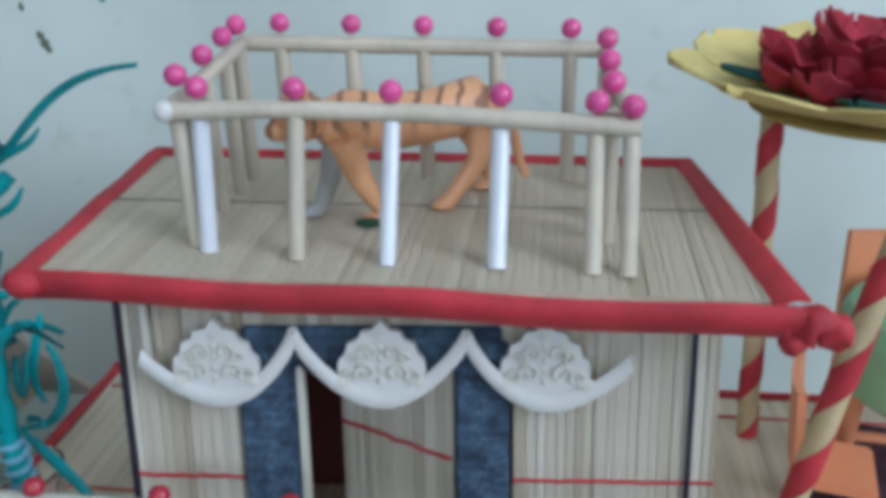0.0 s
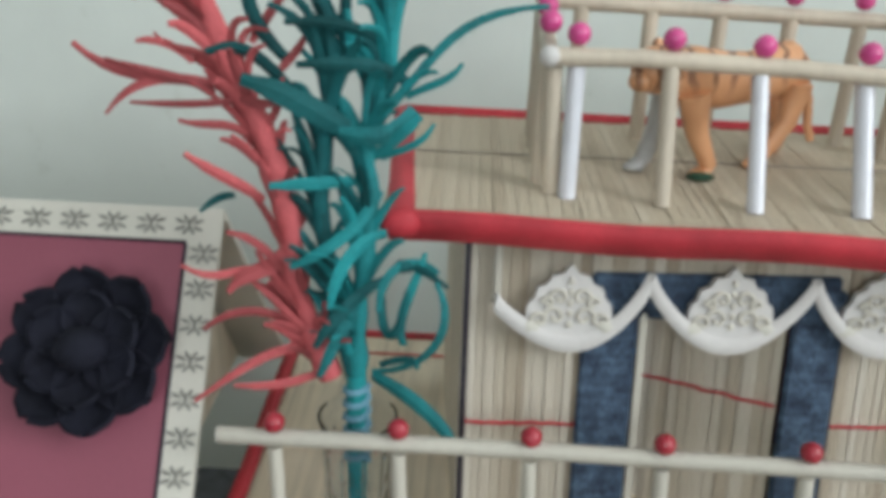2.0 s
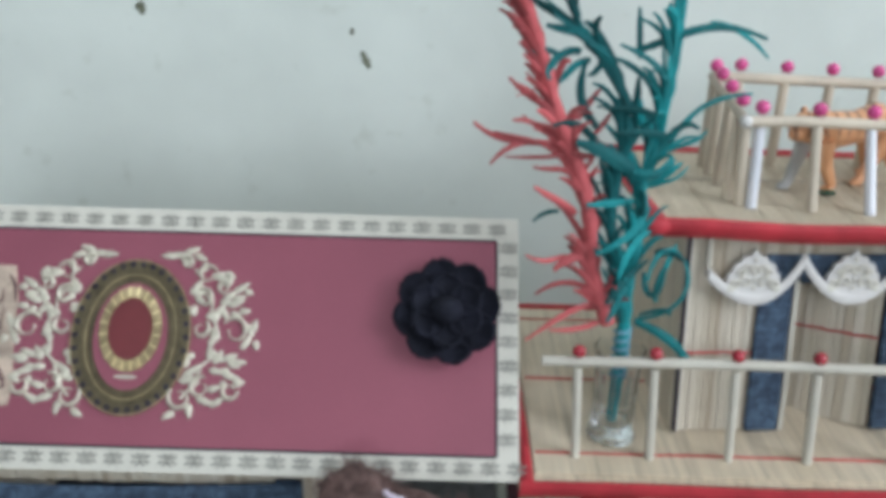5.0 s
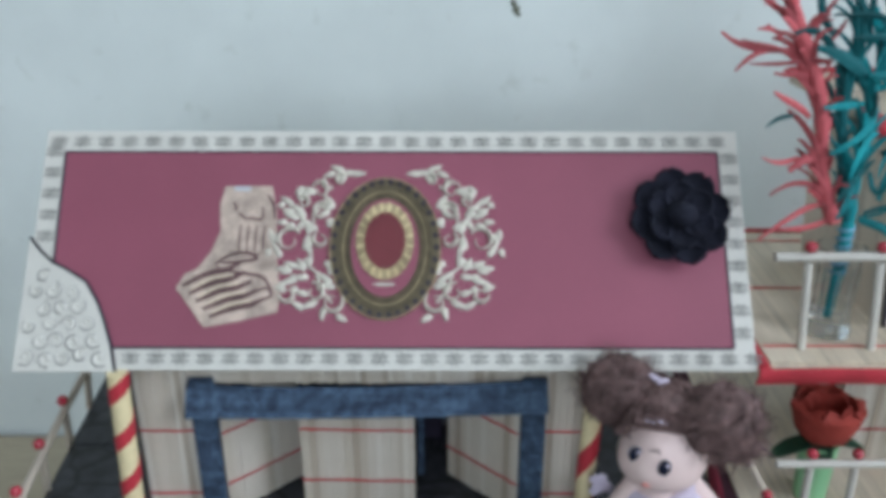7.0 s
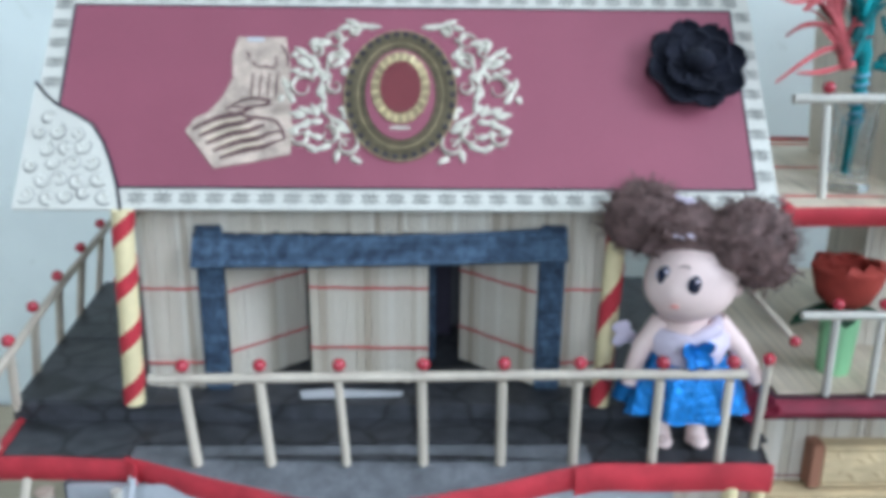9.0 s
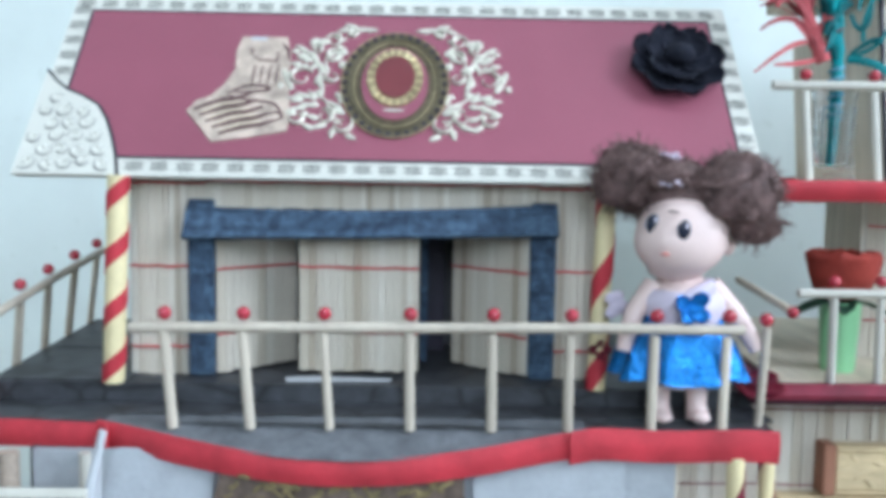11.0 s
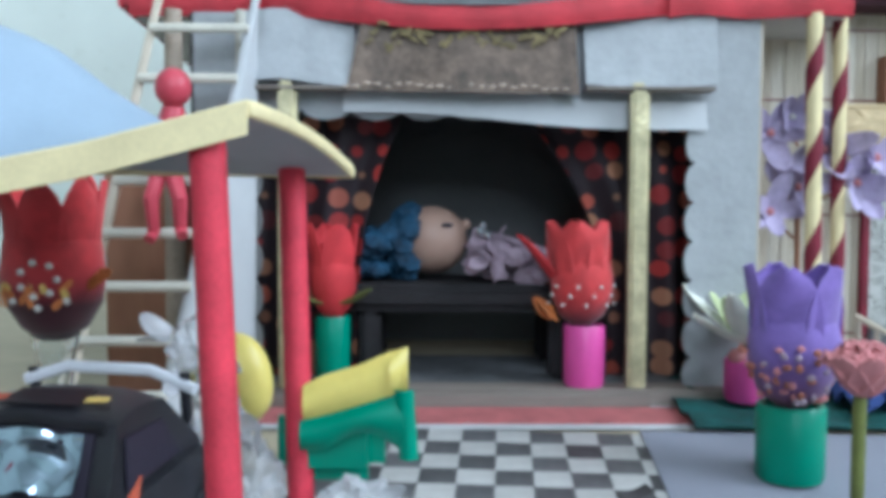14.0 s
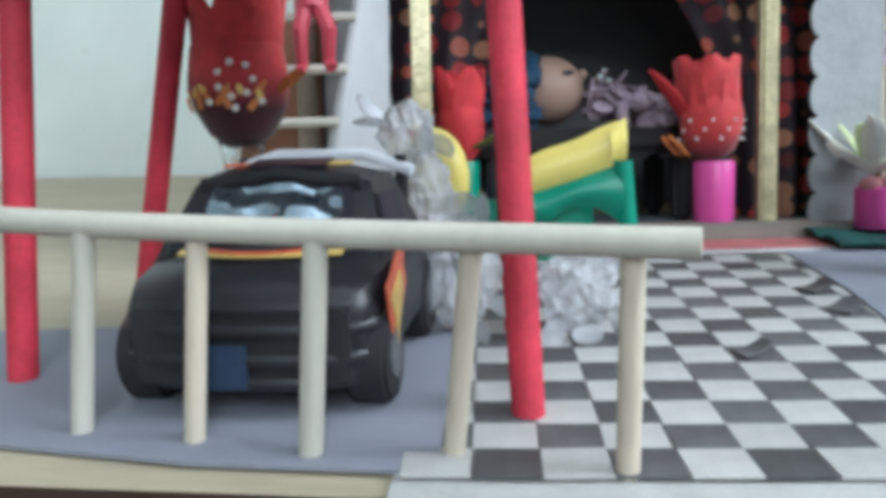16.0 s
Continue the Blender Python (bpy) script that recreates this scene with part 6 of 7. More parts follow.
def rear_house():
    root = thing("rear_house", (305, 130, 292), "straw-strip doll house with denim door trim and white swag moulding", "doll house")
    # thin black strip painting in the shadow of the gap at the corner
    part("corner_gap_shade", box(B(), 227.4, 228.8, 89.8, 91.5, 292.5, 383), BLACK_LINE, root)
    for x0, x1 in ((229, 262), (334, 388)):
        part("backing_wall", box(B(), x0, x1, 92, 93.5, 292, 384), STRAW_WALL, root)
        slats(root, (x0, 91.5), (x1, 91.5), 292.5, 384, STRAW_WALL, 1.2, 2.6)
        threads(root, (x0, 90.6), (x1, 90.6), (330,))
    part("backing_wall", box(B(), 262, 334, 92, 93.5, 366, 384), STRAW_WALL, root)
    slats(root, (262, 91.5), (334, 91.5), 366, 384, STRAW_WALL, 1.2, 2.6)
    part("side_wall", box(B(), 227, 229, 93.5, 176, 292, 384), STRAW_WALL, root)
    part("side_wall", box(B(), 387, 389, 95, 176, 292, 384), STRAW_WALL, root)
    part("rear_wall", box(B(), 227, 389, 176, 178, 292, 384), STRAW_WALL, root)
    part("inner_partition", box(B(), 229, 387, 140, 141, 292, 384), BROWN_RED, root)
    # same black shadow line at the right corner
    part("corner_gap_shade", box(B(), 380.1, 381.5, 89.5, 91, 292.5, 383), BLACK_LINE, root)
    part("corner_stick", rod(B(), (236, 88.5, 366), (236, 88.5, 384), 1.3), WHITE_STICK, root)
    for x0, x1 in ((260, 275.5), (318.5, 333)):
        part("denim_jamb", box(B(), x0, x1, 88.8, 91, 292.5, 371, 0.8), DENIM, root, "blue denim strip")
    part("denim_lintel", box(B(), 262, 331, 89.2, 91.2, 362, 375, 0.7), DENIM, root, "blue denim strip")
    part("white_jamb", box(B(), 275.8, 278, 89, 92, 292.5, 364, 0.4), WHITE_STICK, root)
    q = prism(B(), [(0, 293), (41, 293), (41, 364), (0, 364)], (283, 116, 0), Vector((35, -24, 0)).normalized(), Z, Vector((24, 35, 0)).normalized(), 1.4)
    door = part("door", q, STRAW_WALL, root, "straw door leaf standing ajar", smooth=False)
    slats(door, (283, 115.4), (318, 91.6), 293, 364, STRAW_WALL, 1.0, 3.0)
    threads(door, (283, 114), (317, 90.5), (336,))

    # swag moulding
    swags = ((235.5, 276.7, 367.5, 374, 356), (276.7, 321.8, 374, 373.5, 356), (321.8, 364, 373.5, 367, 355.5))
    for x0, x1, za, zb, zl in swags:
        def f(u, v, x0=x0, x1=x1, za=za, zb=zb, zl=zl):
            s = math.sin(math.pi * u) ** 0.8
            z = (za + (zb - za) * u) * (1 - s) + zl * s
            return (x0 + (x1 - x0) * u, 86.3 - 0.6 * math.sin(math.pi * v), z - 1.9 + 3.8 * v)
        part("swag", sheet(B(), f, 24, 4, 2.6), PEARL, root, "white curved swag moulding")
    for cx in (255.5, 299.5, 342):
        orn = part("dome_ornament", prism(B(), [(0.9 * s, 1.02 * t + 0.6) for s, t in ((-12.5, 0.5), (-8, -2.4), (0, -3.6), (8, -2.4), (12.5, 0.5), (13, 4), (12.4, 7.2), (10.6, 8.6), (9.8, 11.4), (7, 12.4), (5.6, 14.8), (2.6, 15.2), (0, 18), (-2.6, 15.2), (-5.6, 14.8), (-7, 12.4), (-9.8, 11.4), (-10.6, 8.6), (-12.4, 7.2), (-13, 4))], (cx, 85.6, 359.2), X, Z, Y, 2.2), PEARL, root, "white filigree dome ornament")
        bm = B()
        for sx in (-1, 1):
            for du, dv, r0 in ((4, 4.5, 3.0), (8, 3.5, 2.4), (3, 10, 2.6), (6, 8.5, 1.8)):
                tube(bm, [(cx + sx * (du + r0 * (1 - k / 13) * math.cos(k * 0.6)), 85.0, 359.2 + dv + r0 * (1 - k / 13) * math.sin(k * 0.6)) for k in range(12)], 0.6, 5)
        for k in range(5):
            ball(bm, (cx, 85, 361.7 + 3 * k), (1.0, 0.6, 1.2), 1)
        tagged(part("scrollwork", bm, EMBOSS_CREAM, orn), kind="stuff")
        for sx in (-1, 1):
            bm = B()
            ball(bm, (cx + sx * 10.5, 85.2, 360.7), (3, 1, 2.2), 1)
            part("scroll_end", bm, CREAM, orn)
    lean(root, (250, 90, 340), (0, -2.5, 0.5), -9.0, 4.0)


rear_house()


def rear_roof():
    root = thing("rear_house_roof", (300, 130, 383), "flat straw-strip roof bound with red ribbon", "roof")
    part("roof_board", prism(B(), [(211, 90), (396, 86), (385, 180), (203, 184)], (0, 0, 383), X, Y, Z, 5), STRAW_FLOOR, root, smooth=False)
    base = ORIGIN[root.name]
    me = unit_slat()
    me.materials.append(STRAW_FLOOR)
    x = 205.0
    while x < 393:
        w = rnd.uniform(1.6, 4.2)
        y0, y1 = 90.5 - 0.02 * (x - 205), min(183 - 0.02 * (x - 205), 179 - 8.2 * (x + w - 386))
        ob = new("slat", me)
        ob.parent = root
        ob.matrix_basis = Matrix.Translation((Vector((x + w / 2, (y0 + y1) / 2, 388.2 + rnd.uniform(-.15, .2))) - base) * MM) @ Matrix.Rotation(radians(90), 4, "X") @ Matrix.Diagonal(((w - 0.1) * MM, 1.0 * MM, (y1 - y0) * MM, 1))
        x += w
    part("thread", tube(B(), wavy((204, 140, 389.0), (389, 141, 389.0), 24, 0.1), 0.22, 6), PLANK, root)
    part("red_edging", sheet(B(), lambda u, v: (207 + 192 * u, 91.5 - 4.5 * u - 3.4 * math.sin(v * 2.4), 380.5 + 8.8 * v - 0.8 * u + 0.5 * math.sin(15 * u)), 40, 5, 1.4), RED, root, "red ribbon edging")
    part("red_edging", sheet(B(), lambda u, v: (210 - 7 * u - 3 + 6.5 * v, 88 + 98 * u, 388.6 + 1.4 * math.sin(math.pi * v) + 0.3 * math.sin(15 * u)), 20, 4, 1.0), RED, root, "red ribbon edging")
    part("red_edging", sheet(B(), lambda u, v: (393.5 - 10.5 * u + (7 - 2.5 * u) * v - 1, 84 + 97 * u, 388.4 + 2.2 * v + 1.5 * math.sin(math.pi * v)), 20, 4, 1.0), RED, root, "red ribbon edging")
    part("red_edging", sheet(B(), lambda u, v: (203 + 183 * u, 184 - 4 * u + 2.5 * v, 388.5 + 2 * v), 30, 3, 1.2), RED, root, "red ribbon edging")
    bm = sheet(B(), lambda u, v: (395 + 6 * u, 85 - 2 * v + 2 * math.sin(5 * u), 388 - 6 * v + 2 * u * math.sin(4 * v)), 8, 6, 1.0)
    part("ribbon_knot", bm, RED, root, "folded ribbon corner")
    bm = B()
    ball(bm, (210, 88, 386), (5.5, 3.4, 4.4), 2)
    part("ribbon_knot", bm, RED, root, "folded ribbon corner")
    bm = B()
    for c, r in (((403, 90, 382), (6, 3, 4)), ((408, 91, 379), (4.5, 3, 4.6)), ((399, 89, 378), (4, 2.6, 3))):
        for v in ball(bm, c, r, 3):
            v.co += Vector((0, 1, 1)) * (1.6 * noise.noise(v.co * 0.3))
    part("ribbon_knot", bm, RED, root, "bunched ribbon end")
    lean(root, (300, 90, 388), (0, -6, 5.2), 0.3)


rear_roof()
front = [(253.1, 105.5, 436), (277.7, 107.3, 435.4), (301.7, 109.8, 434.2), (329.2, 110.5, 433.4), (352.5, 107, 432.6), (361, 105.5, 432)]
back = [(259.3 + 21.8 * k, 158.5 + 0.7 * k, 443 - 0.6 * k) for k in range(5)]
sides = [(246.8, 155, 443), (246.6, 143.4, 441.6), (246.4, 127.8, 439.5), (246, 110.1, 438), (356.5, 149, 440), (356, 127.5, 438.4), (356.5, 113, 436)]
posts = [((x, f, roof_top(f) - 0.6), (x, y, z - 7)) for (x, y, z), f in zip(front, (99.5, 96, 94, 94, 92.5, 92))] + [((x, y, roof_top(y) - 0.6), (x, y, z - 7)) for x, y, z in back + sides]
ob = railing("roof_railing", posts, [(245, 102, 430.6), (270, 106.5, 430.3), (310, 109.5, 428.8), (363, 105, 426.8)], front + back + sides,
             [STRAW_TUBE, STICK, STRAW_TUBE, STRAW_TUBE, STICK, STICK] + [STICK] * (len(back) + len(sides)), STICK, BEAD_PINK, 2.3, 2.4, 3.1, "pale stick railing with pink beads on the flat roof")
part("handrail", tube(B(), [(247, 158, 437.2), (310, 160, 435.6), (358, 161.5, 434.4)], 2.5, 10), STICK, ob)
part("handrail", tube(B(), [(246, 102, 430.6), (247, 160, 437)], 2.2, 10), STICK, ob)
part("handrail", tube(B(), [(361, 104, 427), (357, 162, 434.4)], 2.2, 10), STICK, ob)
part("thick_post", rod(B(), (249, 103, roof_top(104) - 0.6), (247, 106, 430), 2.5), STICK, ob)
bm = B()
ball(bm, (245.7, 101.4, 430.8), (2.8, 2.9, 2.9), 2)
part("glue_blob", bm, PEARL, ob, "white glue at the corner")


def tiger():
    bm = B()
    tube(bm, [(281, 137, 423), (290, 138, 424), (302, 139, 421), (316, 140, 421), (330, 141, 423), (336, 141, 419)], [6.5, 9.5, 10, 9, 10, 7], 14)
    ball(bm, (276, 134, 427), (8.5, 7.5, 8), 3)
    ball(bm, (269.5, 132, 424), (4.2, 4.2, 3.6), 2)
    for dy in (-5, 5):
        ball(bm, (278, 134 + dy, 434), (2, 1.6, 2.4), 2)
    # far foreleg takes the grey material: its shade is put into the colour
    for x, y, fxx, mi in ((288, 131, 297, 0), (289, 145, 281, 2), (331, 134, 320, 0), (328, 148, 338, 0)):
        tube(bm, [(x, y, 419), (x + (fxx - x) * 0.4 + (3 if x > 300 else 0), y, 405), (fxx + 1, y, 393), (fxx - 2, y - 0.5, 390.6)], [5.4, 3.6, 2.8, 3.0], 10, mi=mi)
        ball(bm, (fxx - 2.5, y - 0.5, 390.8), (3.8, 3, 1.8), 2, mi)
    tube(bm, [(339, 142, 420), (345, 143, 410), (347, 143, 400), (349, 142, 394)], [2.2, 1.8, 1.6, 1.4], 8)
    stand = Vector((301.5, 131, roof_top(131)))
    turned = Matrix.Rotation(radians(26), 3, "Z")
    for v in bm.verts:
        v.co = stand + turned @ Vector(((v.co.x - 308) * 0.93, (v.co.y - 138) * 0.8, (v.co.z - 389.2) * 0.83))
    ball(bm, (292.5, 117.5, roof_top(117.5) + 1.2), (4.2, 2.2, 1.3), 2, 1)
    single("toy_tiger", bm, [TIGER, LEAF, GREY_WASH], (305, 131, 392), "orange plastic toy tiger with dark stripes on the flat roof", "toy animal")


tiger()


# ---- crepe-paper plants in a glass vase ----
def ribbon(p0, p1, p2, p3, w, twist=0.0, roll=0.0):
    """A flat cut strip of crepe paper along a curve, widest in its middle and cut off at the tip."""
    p0, p1, p2, p3 = Vector(p0), Vector(p1), Vector(p2), Vector(p3)
    n = 10
    pts = [p0 * (1 - s) ** 3 + p1 * (3 * s * (1 - s) ** 2) + p2 * (3 * s * s * (1 - s)) + p3 * s ** 3 for s in (k / n for k in range(n + 1))]
    bm, rings = B(), []
    for k, p in enumerate(pts):
        t = (pts[min(k + 1, n)] - pts[max(k - 1, 0)]).normalized()
        u = t.cross(Y)
        u = u.normalized() if u.length > 0.1 else X
        u = Matrix.Rotation(roll + twist * k / n, 3, t) @ u
        v = t.cross(u)
        ww = w * (0.62 + 0.5 * math.sin(math.pi * min(1, 0.15 + k / n * 0.8))) * (1 if k < n - 1 else 0.8)
        rings.append([bm.verts.new(p + u * (ww * a) + v * (w * b)) for a, b in ((-1, 0.0), (0, 0.3), (1, 0.0), (0, -0.22))])
    for a, b in zip(rings, rings[1:]):
        for k in range(4):
            bm.faces.new((a[k], a[(k + 1) % 4], b[(k + 1) % 4], b[k]))
    bm.faces.new(rings[0]), bm.faces.new(rings[-1])
    return bm


def plants():
    root = thing("crepe_plants", (200, 78, 292.4), "coral and teal crepe-paper plants standing in a glass vase", "artificial plant")

    def deep(z, bow=0.0):
        return 76 + 0.1 * (z - 349) - bow

    def grow(path, r, mat_, fronds, seed, n, ln):
        """A wound stem with its cut strips: long ones each with their own bend, and short fringe lying close along it."""
        q = random.Random(seed)
        pts = [Vector((x, deep(z), z)) for x, z in path]
        k = len(pts) - 1

        def at(s):
            s = min(max(s, 0), 0.9999) * k
            i = int(s)
            return pts[i].lerp(pts[i + 1], s - i), (pts[i + 1] - pts[i]).normalized()
        stem = part("stem", tube(B(), [at(i / 30)[0] for i in range(31)], [r * (1.1 - 0.4 * i / 30) * q.uniform(0.75, 1.2) for i in range(31)], 9), mat_, root)
        for a, b, c, d, w, bow in fronds:
            f = [Vector((p[0], deep(p[1], bow * g), p[1])) for p, g in zip((a, b, c, d), (0.0, 0.7, 1.0, 0.9))]
            part("frond", ribbon(*f, 0.3 + w * 0.6, q.uniform(-0.5, 0.5), q.uniform(-0.3, 0.3)), mat_, stem, smooth=False)
        for j in range(n):
            p, t = at((j + q.random()) / n)
            side = q.choice((-1, -1, -1, -1, 1))
            out = Vector((side * q.uniform(0.3, 0.8), q.uniform(-0.9, 0.3), 0)).normalized()
            m = ln * q.uniform(0.6, 1.3)
            f = (p, p + t * m * 0.4 + out * r * 1.1, p + t * m * 0.75 + out * (r + m * 0.16), p + t * m * q.uniform(0.6, 1.0) + out * (r + m * q.uniform(0.15, 0.6)))
            part("frond", ribbon(*f, q.uniform(0.8, 1.4), q.uniform(-0.7, 0.7), q.uniform(-0.5, 0.5)), mat_, stem, smooth=False)
    coral = [
        ((160, 439), (157, 442), (152, 444), (146, 450), 1.5, 2),
        ((165, 424), (157, 427), (144, 423), (133, 433), 1.6, 4),
        ((159, 425), (152, 426), (146, 425), (140, 417), 1.3, 5),
        ((167, 427), (162, 435), (157, 430), (152, 436), 1.2, 3),
        ((160, 429), (157, 434), (152, 435), (148, 434), 1.0, 4),
        ((165, 422), (159, 427), (152, 427), (141, 430), 1.2, 6),
        ((174, 410), (170, 418), (165, 414), (157, 416), 1.3, 4),
        ((173, 421), (165, 420), (159, 420), (146, 420), 1.0, 5)]
    coral += [
        ((176, 396), (172, 401), (166, 403), (158, 408), 1.8, 4),
        ((178, 410), (174, 411), (170, 415), (168, 421), 1.2, -3),
        ((184, 388), (180, 377), (173, 382), (168, 374), 2.6, 6),
        ((176, 377), (171, 382), (166, 374), (156, 380), 1.1, 5),
        ((190, 359), (182, 368), (172, 373), (161, 363), 1.5, 5),
        ((190, 357), (180, 360), (174, 356), (158, 343), 1.4, 6),
        ((192, 351), (184, 348), (178, 347), (168, 347), 1.4, 4),
        ((190, 359), (185, 366), (180, 375), (175, 377), 1.2, 8)]
    coral += [
        ((174, 434), (177, 439), (179, 442), (183, 447), 1.3, -2),
        ((180, 427), (182, 430), (185, 432), (187, 437), 1.1, -2),
        ((165, 442), (163, 449), (158, 453), (151, 459), 1.2, 2),
        ((158, 458), (157, 462), (154, 463), (150, 464), 1.0, 2),
        ((168, 424), (173, 421), (178, 420), (181, 422), 1.4, 5),
        ((175, 413), (178, 415), (181, 418), (182, 427), 1.2, 3)]
    teal = [
        ((198, 414), (191, 419), (184, 425), (173, 427), 4.0, 7),
        ((213, 420), (207, 412), (201, 416), (196, 416), 3.2, 8),
        ((212, 426), (204, 433), (197, 432), (186, 431), 2.0, 8),
        ((208, 432), (201, 441), (193, 441), (183, 440), 1.7, 6),
        ((199, 402), (192, 403), (187, 403), (179, 402), 1.9, 7),
        ((205, 400), (201, 391), (193, 387), (184, 382), 1.9, 8),
        ((207, 389), (201, 391), (195, 383), (194, 372), 2.2, 9),
        ((207, 377), (202, 377), (194, 369), (190, 361), 2.0, 8)]
    teal += [
        ((202, 369), (197, 369), (194, 359), (191, 353), 2.0, 8),
        ((208, 439), (202, 450), (193, 457), (185, 459), 1.6, 5),
        ((209, 447), (204, 456), (198, 460), (187, 464), 1.6, 5),
        ((204, 423), (200, 429), (198, 436), (197, 443), 2.2, 3),
        ((206, 419), (218, 432), (221, 442), (244, 444), 1.3, -10),
        ((211, 423), (216, 427), (221, 427), (224, 432), 1.0, 3),
        ((205, 408), (211, 412), (215, 412), (218, 418), 1.0, 4),
        ((203, 408), (208, 413), (212, 417), (215, 420), 1.6, 6)]
    teal += [
        ((194, 461), (208, 465), (219, 477), (243, 467), 2.1, 2),
        ((221, 472), (228, 473), (238, 467), (244, 460), 1.1, 3),
        ((204, 350), (212, 350), (221, 346), (228, 334), 2.6, 9),
        ((204, 351), (222, 355), (226, 371), (220, 380), 1.5, 8),
        ((220, 379), (214, 388), (206, 384), (206, 372), 1.7, 9),
        ((206, 372), (206, 360), (212, 362), (213, 377), 1.6, 7),
        ((212, 359), (209, 368), (215, 377), (217, 386), 1.5, 4),
        ((206, 353), (212, 359), (217, 361), (216, 357), 1.3, 9)]
    # strips deep in the plant, their shade put into the colour
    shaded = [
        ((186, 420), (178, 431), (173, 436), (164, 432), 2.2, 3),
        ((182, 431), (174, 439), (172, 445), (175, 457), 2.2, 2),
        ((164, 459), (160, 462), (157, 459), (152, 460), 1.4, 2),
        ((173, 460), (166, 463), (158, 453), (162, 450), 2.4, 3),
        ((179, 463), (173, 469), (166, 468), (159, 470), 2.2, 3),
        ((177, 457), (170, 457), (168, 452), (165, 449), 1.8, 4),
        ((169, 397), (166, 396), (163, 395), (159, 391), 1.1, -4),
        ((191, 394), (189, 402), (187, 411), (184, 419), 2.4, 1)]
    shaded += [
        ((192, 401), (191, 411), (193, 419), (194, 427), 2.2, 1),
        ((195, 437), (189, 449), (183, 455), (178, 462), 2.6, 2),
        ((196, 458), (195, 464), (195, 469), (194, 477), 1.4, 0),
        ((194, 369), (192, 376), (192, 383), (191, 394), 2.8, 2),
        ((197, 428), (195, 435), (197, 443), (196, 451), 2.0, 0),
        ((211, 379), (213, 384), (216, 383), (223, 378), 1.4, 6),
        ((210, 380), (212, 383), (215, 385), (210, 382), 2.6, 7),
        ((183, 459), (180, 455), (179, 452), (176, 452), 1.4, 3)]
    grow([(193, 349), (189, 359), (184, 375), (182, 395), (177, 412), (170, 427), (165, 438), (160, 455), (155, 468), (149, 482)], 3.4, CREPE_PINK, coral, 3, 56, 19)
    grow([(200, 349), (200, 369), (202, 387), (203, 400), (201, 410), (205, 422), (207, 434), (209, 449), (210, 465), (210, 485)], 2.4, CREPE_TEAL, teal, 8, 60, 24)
    grow([(199, 350), (194, 372), (190, 394), (191, 411), (194, 431), (189, 451), (179, 463), (172, 469), (168, 480)], 2.2, CREPE_TEAL_SHADE, shaded, 12, 44, 23)
    part("teal_binding", tube(B(), [(199.5, 77, 300), (199.8, 76.5, 322), (199.8, 76, 350)], [2.2, 2.6, 2.8], 10), CREPE_TEAL, root, "teal paper wound round the stems")
    for k in range(6):
        z = 322 + 4.2 * k
        part("binding_turn", tube(B(), [(199.8 + 3.2 * math.cos(a), 76.5 + 3.2 * math.sin(a), z + 0.6 * a) for a in (j * 0.7 for j in range(10))], 0.9, 6), FADED_TEAL, root, "faded teal paper winding")
    vase = thing("glass_vase", (200, 77, 292.4), "small clear cut-glass vase on the upper deck", "vase")
    bm = B()
    prof = [(10.5, 0), (11, 2), (9.2, 5), (8.6, 20), (9.6, 38), (11, 44), (10.2, 44), (8.8, 38), (7.8, 20), (7.6, 8), (4, 6)]
    lathe(bm, (200, 77, 292.4), prof, 24)
    part("glass_body", bm, GLASS, vase)
    for k in range(10):
        a = 2 * math.pi * k / 10
        part("cut_rib", tube(B(), [(200 + 9.2 * math.cos(a), 77 + 9.2 * math.sin(a), 298), (200 + 8.9 * math.cos(a), 77 + 8.9 * math.sin(a), 312), (200 + 9.4 * math.cos(a), 77 + 9.4 * math.sin(a), 328)], 0.7, 6), GLASS, vase)


plants()


# ---- flower table, chairs and lid on the upper deck ----
def flower_table():
    root = thing("flower_table", (425, 150, 292), "yellow paper flower top with a crimson crepe centre on striped legs", "ornament")
    c = Vector((441, 166, 416))
    top = part("petal_plate", lathe(B(), c, [(30, -1), (42, 1.0), (44, 2.2), (30, 2.4)], 28, wobble=0.06), YELLOW_PETAL, root, "yellow paper plate of petals")
    for k in range(9):
        a = 2 * math.pi * k / 9 + 0.28
        bm = B()
        petal(bm, c + Vector((26 * math.cos(a), 26 * math.sin(a), 1.5)), (math.cos(a), math.sin(a), 0.24), Z, 40, 46, 0.05, 1.0, cup=0.12)
        part("yellow_petal", bm, YELLOW_PETAL, top)
    for k in range(6):
        a = 2 * math.pi * k / 6
        bm = B()
        petal(bm, c + Vector((14 * math.cos(a), 14 * math.sin(a), 4)), (math.cos(a), math.sin(a), 0.1), Z, 36, 15, 0.12, 0.8)
        part("leaf", bm, GREEN_CLOTH, top)
    for ring in range(4):
        n = 13 - 2 * ring
        for k in range(n):
            a = 2 * math.pi * k / n + ring * 0.4
            r = 27 - 7 * ring
            bm = B()
            petal(bm, c + Vector((r * math.cos(a), r * math.sin(a), 5 + 1.6 * ring)), (math.cos(a), math.sin(a), 0.2 + 0.14 * ring), Z, 14 + 3 * ((k * 7) % 3 - 1), 16, 0.3, 0.9, cup=0.6)
            for v in bm.verts:
                v.co += Vector((0, 0.6, 1)) * (3.2 * noise.noise(v.co * 0.16)) + X * (1.8 * noise.noise(v.co * 0.2 + Z * 9))
            part("crepe_petal", bm, CREPE_RED, top)
    return root


